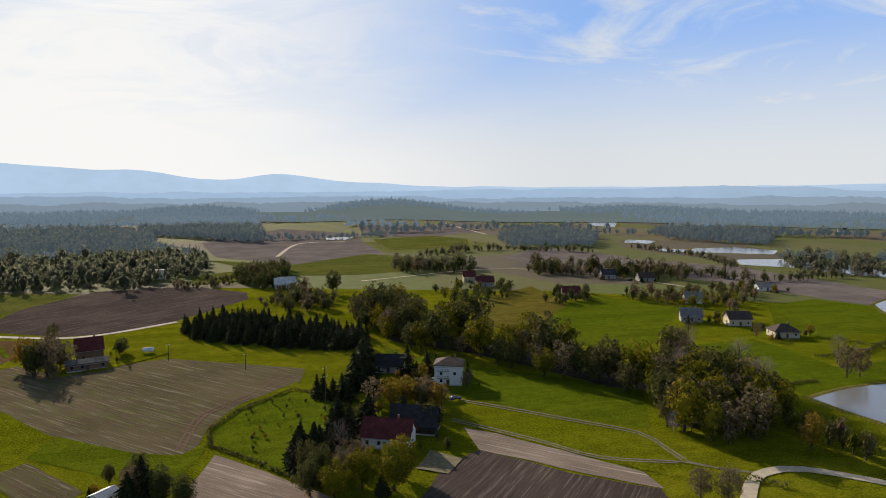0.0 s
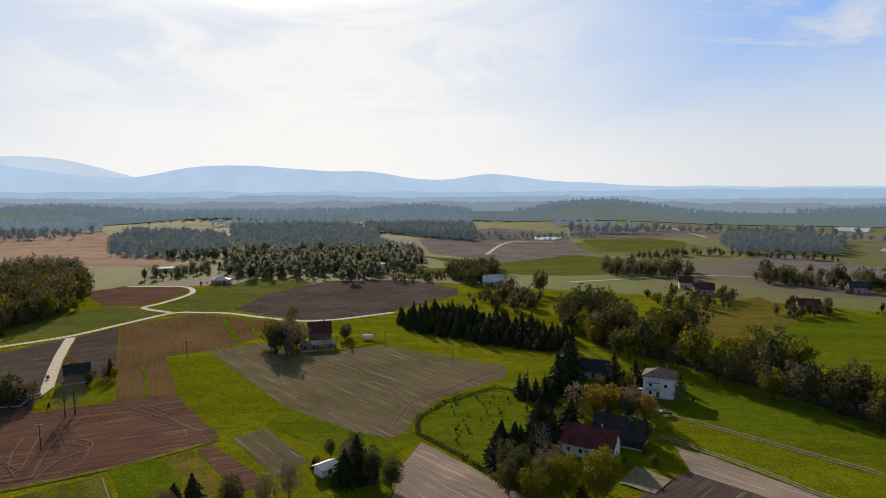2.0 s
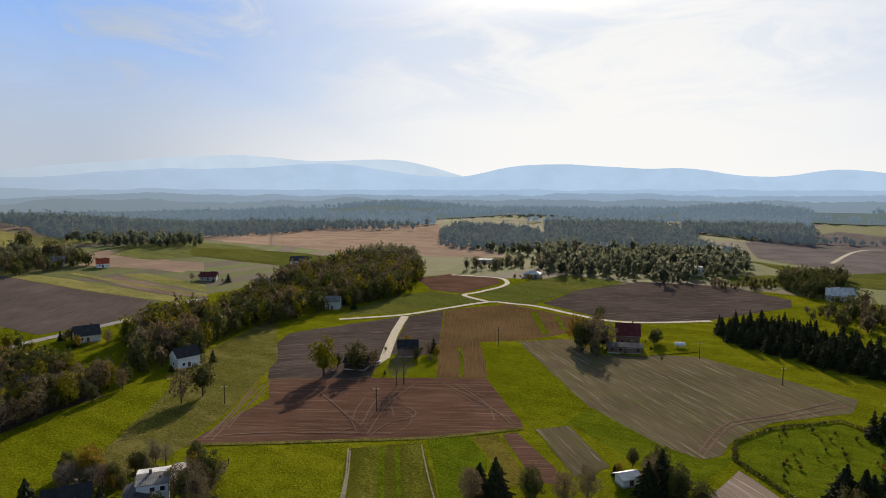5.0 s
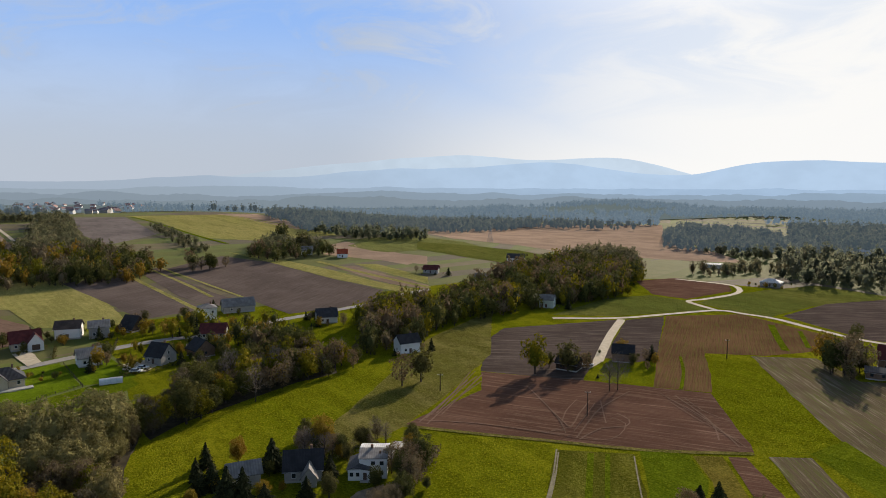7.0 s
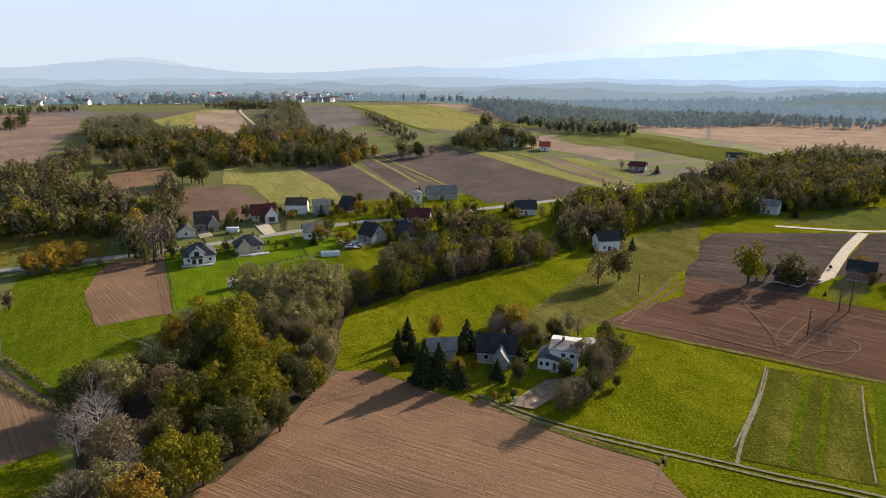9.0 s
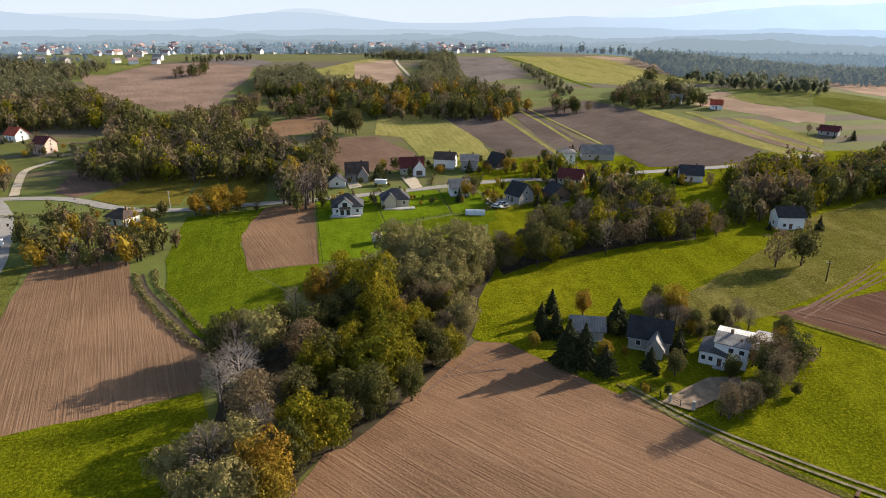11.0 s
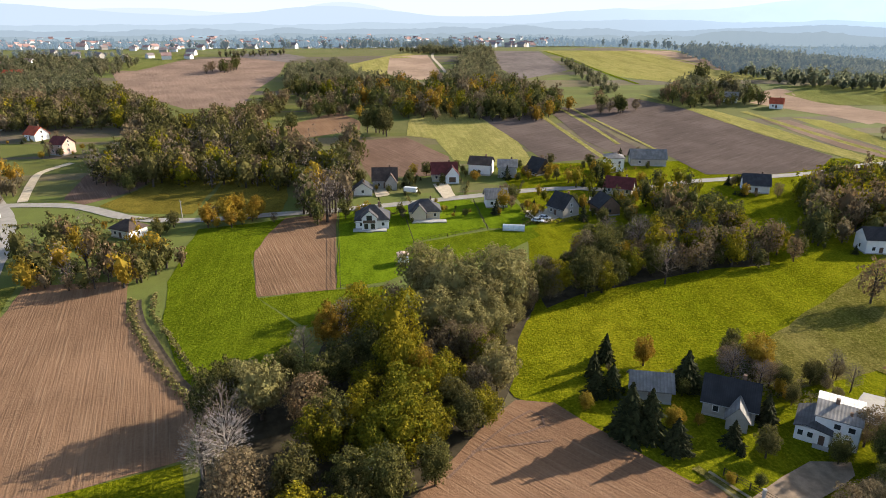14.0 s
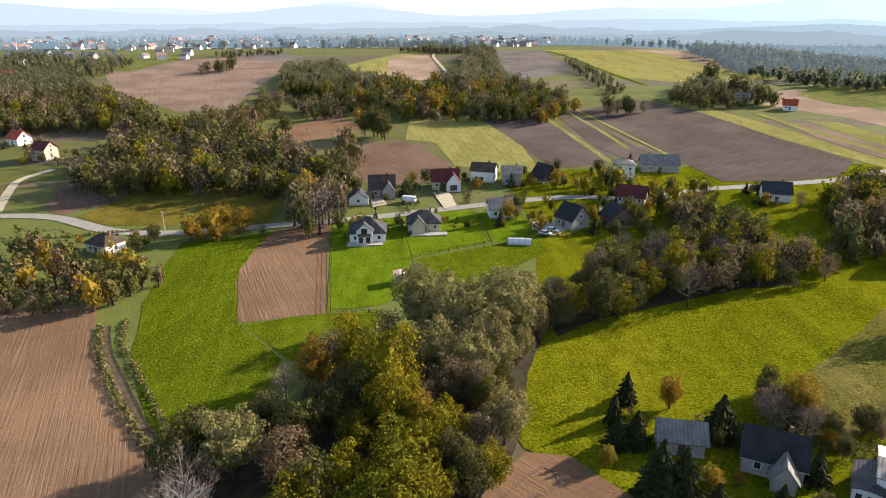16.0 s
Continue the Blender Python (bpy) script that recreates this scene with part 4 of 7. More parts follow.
KINDS = {  # kind: name, leaf material, trunk material, words
    "oak": ("broadleaf_tree", "leaf_oak", "bark", "broad leafy tree turning yellow-green in autumn"),
    "dark": ("dark_leafy_tree", "leaf_dark", "bark", "dense dark green broadleaf tree"),
    "willow": ("willow_tree", "leaf_willow", "bark", "rounded grey-green willow with dense foliage"),
    "gold": ("golden_tree", "leaf_gold", "bark", "autumn tree with golden yellow leaves"),
    "brown": ("rusty_tree", "leaf_brown", "bark", "thinning tree with rusty brown leaves"),
    "bare": ("bare_tree", "twig", "bark", "leafless grey-brown tree with fine twigs"),
    "birch": ("birch_tree", "birch_bark", "birch_bark", "bare white-barked birch with fine branches"),
    "spruce": ("spruce_tree", "leaf_spruce", "bark", "dark green pointed spruce with drooping boughs"),
}
SHAPES = {}


def shapes(kind, fine):
    """Crown and trunk meshes of a kind, made once: three forms each, finer where the camera passes near."""
    if (kind, fine) not in SHAPES:
        name, leaf, bark, words = KINDS[kind]
        SHAPES[kind, fine] = []
        n, per, size = (84, 52, 0.052) if fine else (54, 21, 0.088)
        for v in range(3):
            seed = 11 * v + len(kind) * 3 + 1
            if kind in ("bare", "birch"):
                c = bare_mesh(seed, 0.9 if kind == "bare" else 0.8)
                t = trunk_mesh(seed, 2.0, 0.045)
            elif kind == "spruce":
                c, t = spruce_mesh(seed, *((24, 13, 6) if fine else (16, 9, 4))), trunk_mesh(seed, 0.9, 0.09)
            elif kind == "brown":
                c, t = crown_mesh(seed, n, int(per * 0.7), size * 0.9, 0.82, 1.15, 0), trunk_mesh(seed, 1.8, 0.06)
            elif kind == "willow":
                c, t = crown_mesh(seed, n, per, size, 1.0, 0.98, 0.6), trunk_mesh(seed)
            else:
                c, t = crown_mesh(seed, n, per, size, 0.9, 1.12), trunk_mesh(seed, 1.4)
            SHAPES[kind, fine].append((mesh_of("crown", *c, leaf), mesh_of("trunk", *t, bark)))
    return SHAPES[kind, fine]


FIRST = {}
KEEP = []


def clear_of(x, y, gap):
    return all((x - a) ** 2 + (y - b) ** 2 > (gap + g) ** 2 for a, b, g in KEEP)


def tree(kind, x, y, r):
    """One tree whose crown is r wide from the middle."""
    v = rng.randrange(3)
    fine = math.hypot(x + 40, y - 15) < 175
    wide = 1.3 if kind == "spruce" else 1.0
    m = Matrix.Translation((x, y, land(x, y) + 0.05)) @ Matrix.Rotation(rng.uniform(0, 6.28), 4, "Z") @ Matrix.Diagonal((r * wide, r * wide, r * rng.uniform(0.92, 1.25) / wide ** 0.5, 1))
    if (kind, v, fine) in FIRST:
        s = FIRST[kind, v, fine].scale
        return copy_thing(FIRST[kind, v, fine], m @ Matrix.Diagonal((1 / s.x, 1 / s.y, 1 / s.z, 1)))
    crown, trunk = shapes(kind, fine)[v]
    name, leaf, bark, words = KINDS[kind]
    e = tagged(new(name), words, "tree", "trees of the valley")
    for nm, me in (("trunk", trunk), ("crown", crown)):
        o = new(nm, me)
        o.parent = e
    e.matrix_basis = m
    FIRST[kind, v, fine] = e
    return e


def inside(x, y, pts):
    odd = False
    for i in range(len(pts)):
        (x0, y0), (x1, y1) = pts[i - 1], pts[i]
        if (y0 > y) != (y1 > y) and x < (x1 - x0) * (y - y0) / (y1 - y0) + x0:
            odd = not odd
    return odd


LOD = {}


def lod(kind, level):
    if (kind, level) not in LOD:
        out = []
        for v in range(3):
            if kind == "spruce":
                c = spruce_mesh(v, 9, 7, 2)
            elif kind in ("bare",):
                c = crown_mesh(40 + v, 26, 8, 0.055, 0.75, 1.25, 0)
            elif level == "mid":
                c = crown_mesh(30 + v, 34, 9, 0.125, 0.95, 1.15, 0.6)
            else:
                c = crown_mesh(20 + v, 16, 5, 0.20, 1.0, 1.1, 0.62)
            t = trunk_mesh(v) if level == "mid" else ([], [])
            out.append((np.array(c[0], float), c[1], t))
        LOD[kind, level] = out
    return LOD[kind, level]


def wood(pts, gap, mix, h0, h1, level):
    """A stand of trees inside an outline: single trees where near, one joined mass of small crowns where far."""
    kinds = []
    for q in mix.split(","):
        k, w = q.split(":")
        kinds += [k] * int(w)
    slim = 1.0 if level == "near" else 0.74
    gap *= 1.0 if level == "near" else 0.80 if level == "mid" else 0.9
    xs, ys = [p[0] for p in pts], [p[1] for p in pts]
    spots = []
    y = min(ys)
    while y < max(ys):
        x = min(xs)
        while x < max(xs):
            px, py = x + rng.uniform(-0.42, 0.42) * gap, y + rng.uniform(-0.42, 0.42) * gap
            if inside(px, py, pts) and clear_of(px, py, 2.5):
                spots.append((px, py, rng.choice(kinds), rng.uniform(h0 * 0.72, h1)))
            x += gap
        y += gap
    if level == "near":
        for px, py, k, h in spots:
            tree(k, px, py, h / (4.0 if k == "spruce" else 2.35))
        return
    groups = {}
    for s in spots:
        d = math.hypot(s[0], s[1])
        # the further the tree, the more haze its leaf colour has painted in
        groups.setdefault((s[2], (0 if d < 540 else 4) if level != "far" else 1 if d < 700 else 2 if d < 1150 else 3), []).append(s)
    for (k, painted_haze), some in groups.items():
        V, Fc, base = [], [], 0
        TV, TF = [], []
        for px, py, _, h in some:
            vs, fs, tr = lod(k, level)[rng.randrange(3)]
            r = h / (4.0 if k == "spruce" else 2.35)
            a = rng.uniform(0, 6.28)
            wide = slim * rng.uniform(0.75, 1.3)
            ca, sa = math.cos(a) * r * wide, math.sin(a) * r * wide
            z0 = land(px, py)
            V.append(np.stack([vs[:, 0] * ca - vs[:, 1] * sa + px, vs[:, 0] * sa + vs[:, 1] * ca + py, vs[:, 2] * r * rng.uniform(0.85, 1.15) + z0 - 0.15 * r], 1))
            Fc += [tuple(i + base for i in f) for f in fs]
            base += len(vs)
            b0 = len(TV)
            TV += [(q[0] * r + px, q[1] * r + py, q[2] * r + z0) for q in tr[0]]
            TF += [tuple(i + b0 for i in f) for f in tr[1]]
        name, leaf, bark, words = KINDS[k]
        me = mesh_of("woodland", np.concatenate(V).tolist(), Fc, (leaf, "leaf_far", "leaf_hazy", "leaf_blue", "leaf_hill")[painted_haze])
        w_ = tagged(new("woodland", me), "mass of " + words.split(" ", 1)[0] + " autumn woodland trees in the valley", "woods", kind="stuff")
        if TV:
            o = new("trunks", mesh_of("trunks", TV, TF, bark))
            o.parent = w_
            tagged(o, kind="stuff")


# ---- houses ----
def box(bm, x0, x1, y0, y1, z0, z1):
    v = [bm.verts.new(c) for c in ((x0, y0, z0), (x1, y0, z0), (x1, y1, z0), (x0, y1, z0), (x0, y0, z1), (x1, y0, z1), (x1, y1, z1), (x0, y1, z1))]
    for f in ((0, 3, 2, 1), (4, 5, 6, 7), (0, 1, 5, 4), (1, 2, 6, 5), (2, 3, 7, 6), (3, 0, 4, 7)):
        bm.faces.new([v[i] for i in f])


def boxed(x0, x1, y0, y1, z0, z1, bevel=0.0):
    bm = bmesh.new()
    box(bm, x0, x1, y0, y1, z0, z1)
    if bevel:
        bmesh.ops.bevel(bm, geom=bm.edges[:], offset=bevel, segments=1, affect="EDGES")
    return bm


def slab(bm, pts, t):
    """A plate of thickness t under the outline pts."""
    top = [bm.verts.new(p) for p in pts]
    low = [bm.verts.new((p[0], p[1], p[2] - t)) for p in pts]
    bm.faces.new(top)
    bm.faces.new(low[::-1])
    for i in range(len(pts)):
        j = (i + 1) % len(pts)
        bm.faces.new((top[j], top[i], low[i], low[j]))


def walls_bm(w, d, eave, rise, roof):
    bm = bmesh.new()
    x, y = w / 2, d / 2
    if roof == "gable":
        v = [bm.verts.new(c) for c in ((-x, -y, -0.4), (x, -y, -0.4), (x, y, -0.4), (-x, y, -0.4), (-x, -y, eave), (x, -y, eave), (x, y, eave), (-x, y, eave), (-x, 0, eave + rise), (x, 0, eave + rise))]
        for f in ((0, 1, 5, 4), (2, 3, 7, 6), (1, 2, 6, 9, 5), (3, 0, 4, 8, 7), (0, 3, 2, 1), (4, 5, 9, 8), (6, 7, 8, 9)):
            bm.faces.new([v[i] for i in f])
    else:
        box(bm, -x, x, -y, y, -0.4, eave)
    return bm


def roof_bm(w, d, eave, rise, roof, over=0.55):
    bm = bmesh.new()
    x, y, t = w / 2 + over, d / 2 + over, 0.22
    z0 = eave - over * rise / (d / 2) + t
    z1 = eave + rise + t
    if roof == "gable":
        slab(bm, [(-x, -y, z0), (x, -y, z0), (x, 0, z1), (-x, 0, z1)], t)
        slab(bm, [(x, y, z0), (-x, y, z0), (-x, 0, z1), (x, 0, z1)], t)
    else:
        k = max(x - y, 0.3)
        e = eave + 0.02
        v = [bm.verts.new(c) for c in ((-x, -y, e), (x, -y, e), (x, y, e), (-x, y, e), (-k, 0, z1), (k, 0, z1),
                                       (-x, -y, e + t), (x, -y, e + t), (x, y, e + t), (-x, y, e + t))]
        for f in ((0, 3, 2, 1), (0, 1, 7, 6), (1, 2, 8, 7), (2, 3, 9, 8), (3, 0, 6, 9), (6, 7, 5, 4), (7, 8, 5), (8, 9, 4, 5), (9, 6, 4)):
            bm.faces.new([v[i] for i in f])
    return bm


PANES = {}


def window(parent, x, y, z, turn, wd=1.1, ht=1.3, frame_mat="frame_white"):
    """A window set on a wall: frame, sill and pane; turn names the wall's outward side."""
    key = (wd, ht, frame_mat)
    if key not in PANES:
        bm = bmesh.new()
        o_ = ((-wd / 2, 0), (wd / 2, 0), (wd / 2, ht), (-wd / 2, ht))
        i_ = ((-wd / 2 + 0.1, 0.1), (wd / 2 - 0.1, 0.1), (wd / 2 - 0.1, ht - 0.1), (-wd / 2 + 0.1, ht - 0.1))
        q = [[bm.verts.new((px, dy, pz)) for px, pz in ring] for dy in (-0.1, 0.05) for ring in (o_, i_)]
        for k in range(4):
            j_ = (k + 1) % 4
            bm.faces.new((q[0][k], q[0][j_], q[1][j_], q[1][k]))
            bm.faces.new((q[0][j_], q[0][k], q[2][k], q[2][j_]))
            bm.faces.new((q[1][k], q[1][j_], q[3][j_], q[3][k]))
            bm.faces.new((q[2][k], q[3][k], q[3][j_], q[2][j_]))
        fm = bpy.data.meshes.new("window")
        bm.to_mesh(fm)
        bm.free()
        fm.materials.append(MATS[frame_mat])
        bm = bmesh.new()
        box(bm, -wd / 2 + 0.09, wd / 2 - 0.09, -0.04, 0.02, 0.09, ht - 0.09)
        pm = bpy.data.meshes.new("pane")
        bm.to_mesh(pm)
        bm.free()
        pm.materials.append(MATS["pane"])
        PANES[key] = (fm, pm)
    fm, pm = PANES[key]
    f = new("window", fm)
    f.parent = parent
    f.matrix_local = pose(x, y, z, 0, 0, turn)
    g = new("pane", pm)
    g.parent = f


def house(x, y, yaw, w, d, eave, rise, roof, wall, cover, floors, words):
    """A house with ridge along its own x axis."""
    far = math.hypot(x, y) > 420
    w, d, eave, rise = w * 0.87, d * 0.87, eave * 0.93, rise * 0.87
    e = tagged(new("barn" if "barn" in words or "shed" in words else "house"), words, "barn" if "barn" in words or "shed" in words else "house", "buildings of the valley")
    e.matrix_world = pose(x, y, land(x, y) + 0.1, 0, 0, yaw)
    KEEP.append((x, y, max(w, d) * 0.55))
    part("wall", walls_bm(w, d, eave, rise, roof), wall, e)
    part("roof", roof_bm(w, d, eave, rise, roof), cover, e)
    if not far:
        part("plinth", boxed(-w / 2 - 0.06, w / 2 + 0.06, -d / 2 - 0.06, d / 2 + 0.06, -0.4, 0.35), "concrete", e, "grey concrete plinth")
    fr = "frame_brown" if wall in ("brick_brown", "wood_dark") else "frame_white"
    barn = "barn" in words or "shed" in words
    levels = max(1, min(floors, int((eave + 0.2) / 2.6)))
    for lv in range(levels):
        z = 1.0 + 2.7 * lv
        if z + 1.3 > eave + 0.1:
            break
        for s in (-1, 1):
            k = max(1, int(w / (5.5 if barn else 3.2)))
            for i in range(k):
                px = -w / 2 + w * (i + 0.5) / k
                if lv == 0 and i == k // 2 and s == -1:
                    continue
                window(e, px, s * (d / 2 + 0.01), z, 0 if s < 0 else 180, frame_mat=fr)
            k = max(1, int(d / 4))
            for i in range(k):
                window(e, s * (w / 2 + 0.01), -d / 2 + d * (i + 0.5) / k, z, 90 if s > 0 else -90, frame_mat=fr)
    if roof == "gable" and rise > 3 and not barn:
        for s in (-1, 1):
            window(e, s * (w / 2 + 0.01), 0, eave + 0.3, 90 if s > 0 else -90, frame_mat=fr)
    part("door", boxed(-0.55, 0.55, -d / 2 - 0.06, -d / 2 + 0.02, 0.0, 2.1, 0.02), "frame_brown", e, "brown front door")
    if not barn:
        part("chimney", boxed(w * 0.18, w * 0.18 + 0.6, 0.2, 0.8, eave + rise * 0.5, eave + rise + 1.0, 0.04), "brick_brown", e, "brick chimney")
        if not far:
            bm = boxed(-w / 2 - 0.5, w / 2 + 0.5, -d / 2 - 0.72, -d / 2 - 0.58, eave - 0.45, eave - 0.32, 0.03)
            part("gutter", bm, "steel", e)
    return e


def front_gable(e, w0, w, d, eave, rise, wall, cover, sx=0.0):
    """A cross wing projecting from the front (-y) of a house; w0 is the depth of the main block."""
    bm = walls_bm(d, w, eave, rise, "gable")
    rot = Matrix.Rotation(radians(90), 4, "Z")
    sh = Matrix.Translation((sx, -w0 / 2 - d / 2 + 0.6, 0))
    bm.transform(sh @ rot)
    wing = part("wing", bm, wall, e)
    bm = roof_bm(d, w, eave, rise, "gable", 0.4)
    bm.transform(sh @ rot)
    part("wing_roof", bm, cover, e)
    return wing


OLD = house(-134.7, 73.2, 60, 9.6, 7.4, 3.3, 3.7, "gable", "stucco_grey", "tile_black", 2, "old grey-rendered farmhouse with steep black roof")
house(-140.6, 61.0, 75, 8, 6, 3, 2.2, "gable", "stucco_grey", "sheet_grey", 1, "low grey barn with sheet roof beside spruces")
house(-212.2, 157.7, 80, 10, 8, 5, 3, "gable", "stucco_white", "tile_black", 2, "white house with black gable roof by the meadow")
NEW = house(-250.1, 6.7, 90, 12.5, 10.5, 3.2, 4.6, "hip", "stucco_white", "tile_dark", 2, "new white house with dark gable roof on lawn")
BUNGALOW = house(-258.4, 24.7, 90, 12, 9, 3, 4, "hip", "stucco_beige", "tile_dark", 1, "new beige bungalow with dark hipped roof")
house(-270.2, 51.8, 90, 9, 8, 3.8, 3.2, "gable", "stucco_white", "sheet_grey", 2, "white house with grey gable roof beside road")
house(-288.7, 1.8, 0, 7, 8, 2.8, 2.8, "gable", "stucco_white", "tile_dark", 1, "small white garage house with grey roof")
BROWN = house(-299.1, 10.3, 90, 11, 9, 3.6, 5, "gable", "stucco_grey", "tile_brown", 2, "large house with steep brown roof")
MAROON = house(-308.2, 35.3, 90, 12, 9, 3.4, 4.6, "gable", "stucco_beige", "tile_maroon", 2, "beige house with maroon tiled roof")
house(-316.5, 52.3, 70, 11, 9, 5, 3, "gable", "stucco_white", "tile_brown", 2, "white two-storey house with brown roof")
house(-311.9, 63.1, 80, 9, 9, 5, 2.6, "gable", "stucco_grey", "sheet_grey", 2, "grey house with pale gable roof")
house(-314.8, 77.4, 30, 9, 10, 1.6, 6, "gable", "wood_dark", "tile_black", 1, "black wooden house with very steep roof")
house(-316.4, 111.6, 80, 9, 9, 6.5, 2, "hip", "stucco_white", "sheet_grey", 3, "white tall house with grey hipped roof")
house(-326.4, 130.8, 80, 18, 9, 3.5, 4, "gable", "stucco_grey", "sheet_grey", 1, "long grey barn behind the village")
house(-282.9, 103.4, 60, 12, 9, 3, 4, "gable", "stucco_grey", "tile_maroon", 1, "house with dark maroon roof among trees")
house(-257.5, 74.2, 30, 9, 9, 3.4, 5, "gable", "stucco_grey", "tile_black", 2, "house with steep black roof and grey gable")
house(-257.8, 89.4, 10, 9, 9, 3.6, 4, "gable", "brick_brown", "tile_black", 2, "brown brick barn with black roof")
house(-281.3, 158.1, 70, 11, 9, 3.6, 4, "gable", "stucco_white", "tile_dark", 2, "pale house with grey roof beside lane")
house(-395.2, -174.5, 60, 10, 9, 3.5, 4, "gable", "stucco_white", "tile_red", 2, "white house with bright red roof")
house(-364.6, -147.2, 70, 9, 9, 5.5, 3.5, "gable", "stucco_pink", "tile_maroon", 2, "pinkish two-storey house with dull red roof")
house(-421.9, -209.2, 80, 12, 9, 4, 4, "gable", "stucco_white", "tile_maroon", 2, "white house with maroon roof on slope")
house(-245.2, -71.6, 60, 10, 8, 3, 3, "hip", "stucco_white", "tile_brown", 1, "pale villa with brown roof beside lane")
house(-660.8, -324.6, 85, 20, 10, 4, 3, "gable", "brick_red", "tile_red", 1, "low red brick building on distant slope")
house(-451.5, 264.3, 60, 9, 8, 3.5, 3.5, "gable", "stucco_white", "tile_red", 1, "white house with red roof among strip fields")
house(-475.4, 245.2, 60, 10, 8, 3.5, 3.5, "gable", "stucco_white", "sheet_grey", 1, "white house with grey roof by copse")
house(-288.7, 202.6, 60, 10, 9, 3, 4, "gable", "stucco_grey", "tile_maroon", 1, "house with dark red roof behind hedge trees")
house(-227.3, 704.5, 70, 14, 9, 3, 4, "gable", "stucco_white", "sheet_pale", 1, "far white farm building with pale sheet roof")
house(-233.0, 662.2, 20, 10, 8, 3, 3, "gable", "stucco_white", "sheet_grey", 1, "far white cottage with grey roof by woods")
house(-78.6, 282.7, 20, 11, 9, 5, 5, "gable", "brick_brown", "tile_maroon", 2, "brown farmhouse with steep maroon roof in fields")
house(-75.6, 268.1, 20, 16, 7, 3, 1.2, "gable", "brick_brown", "sheet_dark", 1, "long dark outbuilding in front of farmhouse")
house(-148.9, 215.9, 35, 9, 7, 4, 3, "gable", "brick_brown", "tile_black", 1, "small dark barn beside gravel drive")
house(-154.5, 190.5, 20, 9, 7, 3, 2.4, "gable", "wood_dark", "tile_black", 1, "dark low house half hidden by trees")
house(-243.0, 276.2, 30, 9, 8, 5, 2.6, "gable", "stucco_green", "sheet_grey", 2, "pale green house with grey roof by trees")
house(-200.0, 453.0, 10, 14, 10, 2.8, 2.6, "hip", "stucco_grey", "sheet_pale", 1, "wide bungalow with pale hipped roof")
house(-98.6, 531.2, 10, 14, 10, 7, 0.6, "hip", "stucco_white", "sheet_dark", 3, "white three-storey flat-roofed house")
# pale roof colour stands in for a sun glint
house(-318.7, 463.2, 40, 9, 10, 4, 4, "gable", "brick_brown", "sheet_pale", 1, "barn with sheet roof, its glint painted as pale colour")
house(-275.4, 512.4, 20, 18, 7, 3, 1, "gable", "sheet_pale", "sheet_pale", 1, "long low pale greenhouse shed")
house(-320.6, 296.3, 40, 11, 9, 4, 3, "gable", "stucco_white", "sheet_grey", 1, "white houses among dark trees")
house(-367.3, 289.6, 40, 12, 8, 3, 3, "gable", "stucco_grey", "tile_maroon", 1, "house with red roof behind hedge")
house(-339.0, 338.3, 40, 14, 9, 4, 3.5, "gable", "stucco_grey", "sheet_grey", 1, "grey barn beside dark trees")
house(-375.5, 383.7, 40, 16, 9, 4, 3.5, "gable", "stucco_white", "tile_dark", 1, "long pale house at field edge")
house(0.1, 463.2, 20, 13, 9, 4, 4, "gable", "stucco_grey", "sheet_pale", 1, "barn with pale sheet roof beside spruces")
house(-233.6, 707.3, 20, 14, 10, 4, 3.5, "gable", "stucco_white", "sheet_pale", 1, "distant white farm building in clearing")
house(-40.1, 149.7, 50, 5, 4, 2.2, 0.8, "gable", "stucco_white", "sheet_pale", 1, "small white shed with pale roof")
house(26.0, 167.2, -25, 15, 9, 3.6, 4.4, "gable", "stucco_white", "tile_maroon", 2, "white farmhouse with dark red tiled roof")
house(35.1, 176.0, -25, 15, 9, 3, 5, "gable", "wood_dark", "tile_black", 1, "dark wooden barn behind farmhouse")
TALL = house(55.9, 217.9, -20, 11, 10, 7.5, 2.4, "hip", "stucco_white", "tile_brown", 3, "white three-storey house with brown hipped roof")
house(37.6, 237.6, -20, 12, 8, 3, 4, "gable", "stucco_grey", "tile_black", 1, "old dark-roofed house among spruces")
house(137.7, 434.3, -10, 14, 10, 4, 4, "gable", "stucco_grey", "tile_maroon", 1, "dark red roofed house in the fields")
house(132.8, 458.0, -10, 10, 9, 5, 4, "gable", "stucco_beige", "tile_maroon", 2, "house with red roof and garden")
house(179.5, 381.3, -10, 13, 9, 3, 4, "gable", "stucco_grey", "tile_maroon", 1, "house with dark roof among garden trees")
# next two: grey and beige walls paint the shaded side of white houses
house(206.3, 292.2, -25, 12, 9, 3.5, 4, "gable", "stucco_grey", "sheet_grey", 2, "white house with pale grey roof, walls greyed for shade")
house(223.6, 277.9, -15, 13, 9, 4, 3.6, "gable", "stucco_beige", "tile_brown", 2, "white house with brown roof by meadow, walls toned for shade")
house(226.7, 250.4, -15, 13, 10, 3, 3.5, "hip", "stucco_beige", "tile_brown", 1, "low house with dull brown roof behind bushes")
house(242.4, 449.6, -10, 12, 9, 4, 4, "gable", "stucco_grey", "tile_dark", 1, "distant dark-roofed house by lane")
house(264.5, 431.8, -10, 14, 10, 3, 4, "gable", "stucco_grey", "tile_brown", 1, "distant brown-roofed house by lane")
house(239.9, 338.7, -20, 11, 9, 4, 3.5, "gable", "stucco_white", "sheet_grey", 1, "white house partly hidden by trees")
house(-2.9, 457.8, 0, 12, 9, 4, 4, "gable", "stucco_grey", "sheet_pale", 1, "farm building with pale roof")
house(319.5, 370.4, -20, 14, 9, 3, 2, "gable", "stucco_white", "sheet_grey", 1, "distant low white building")
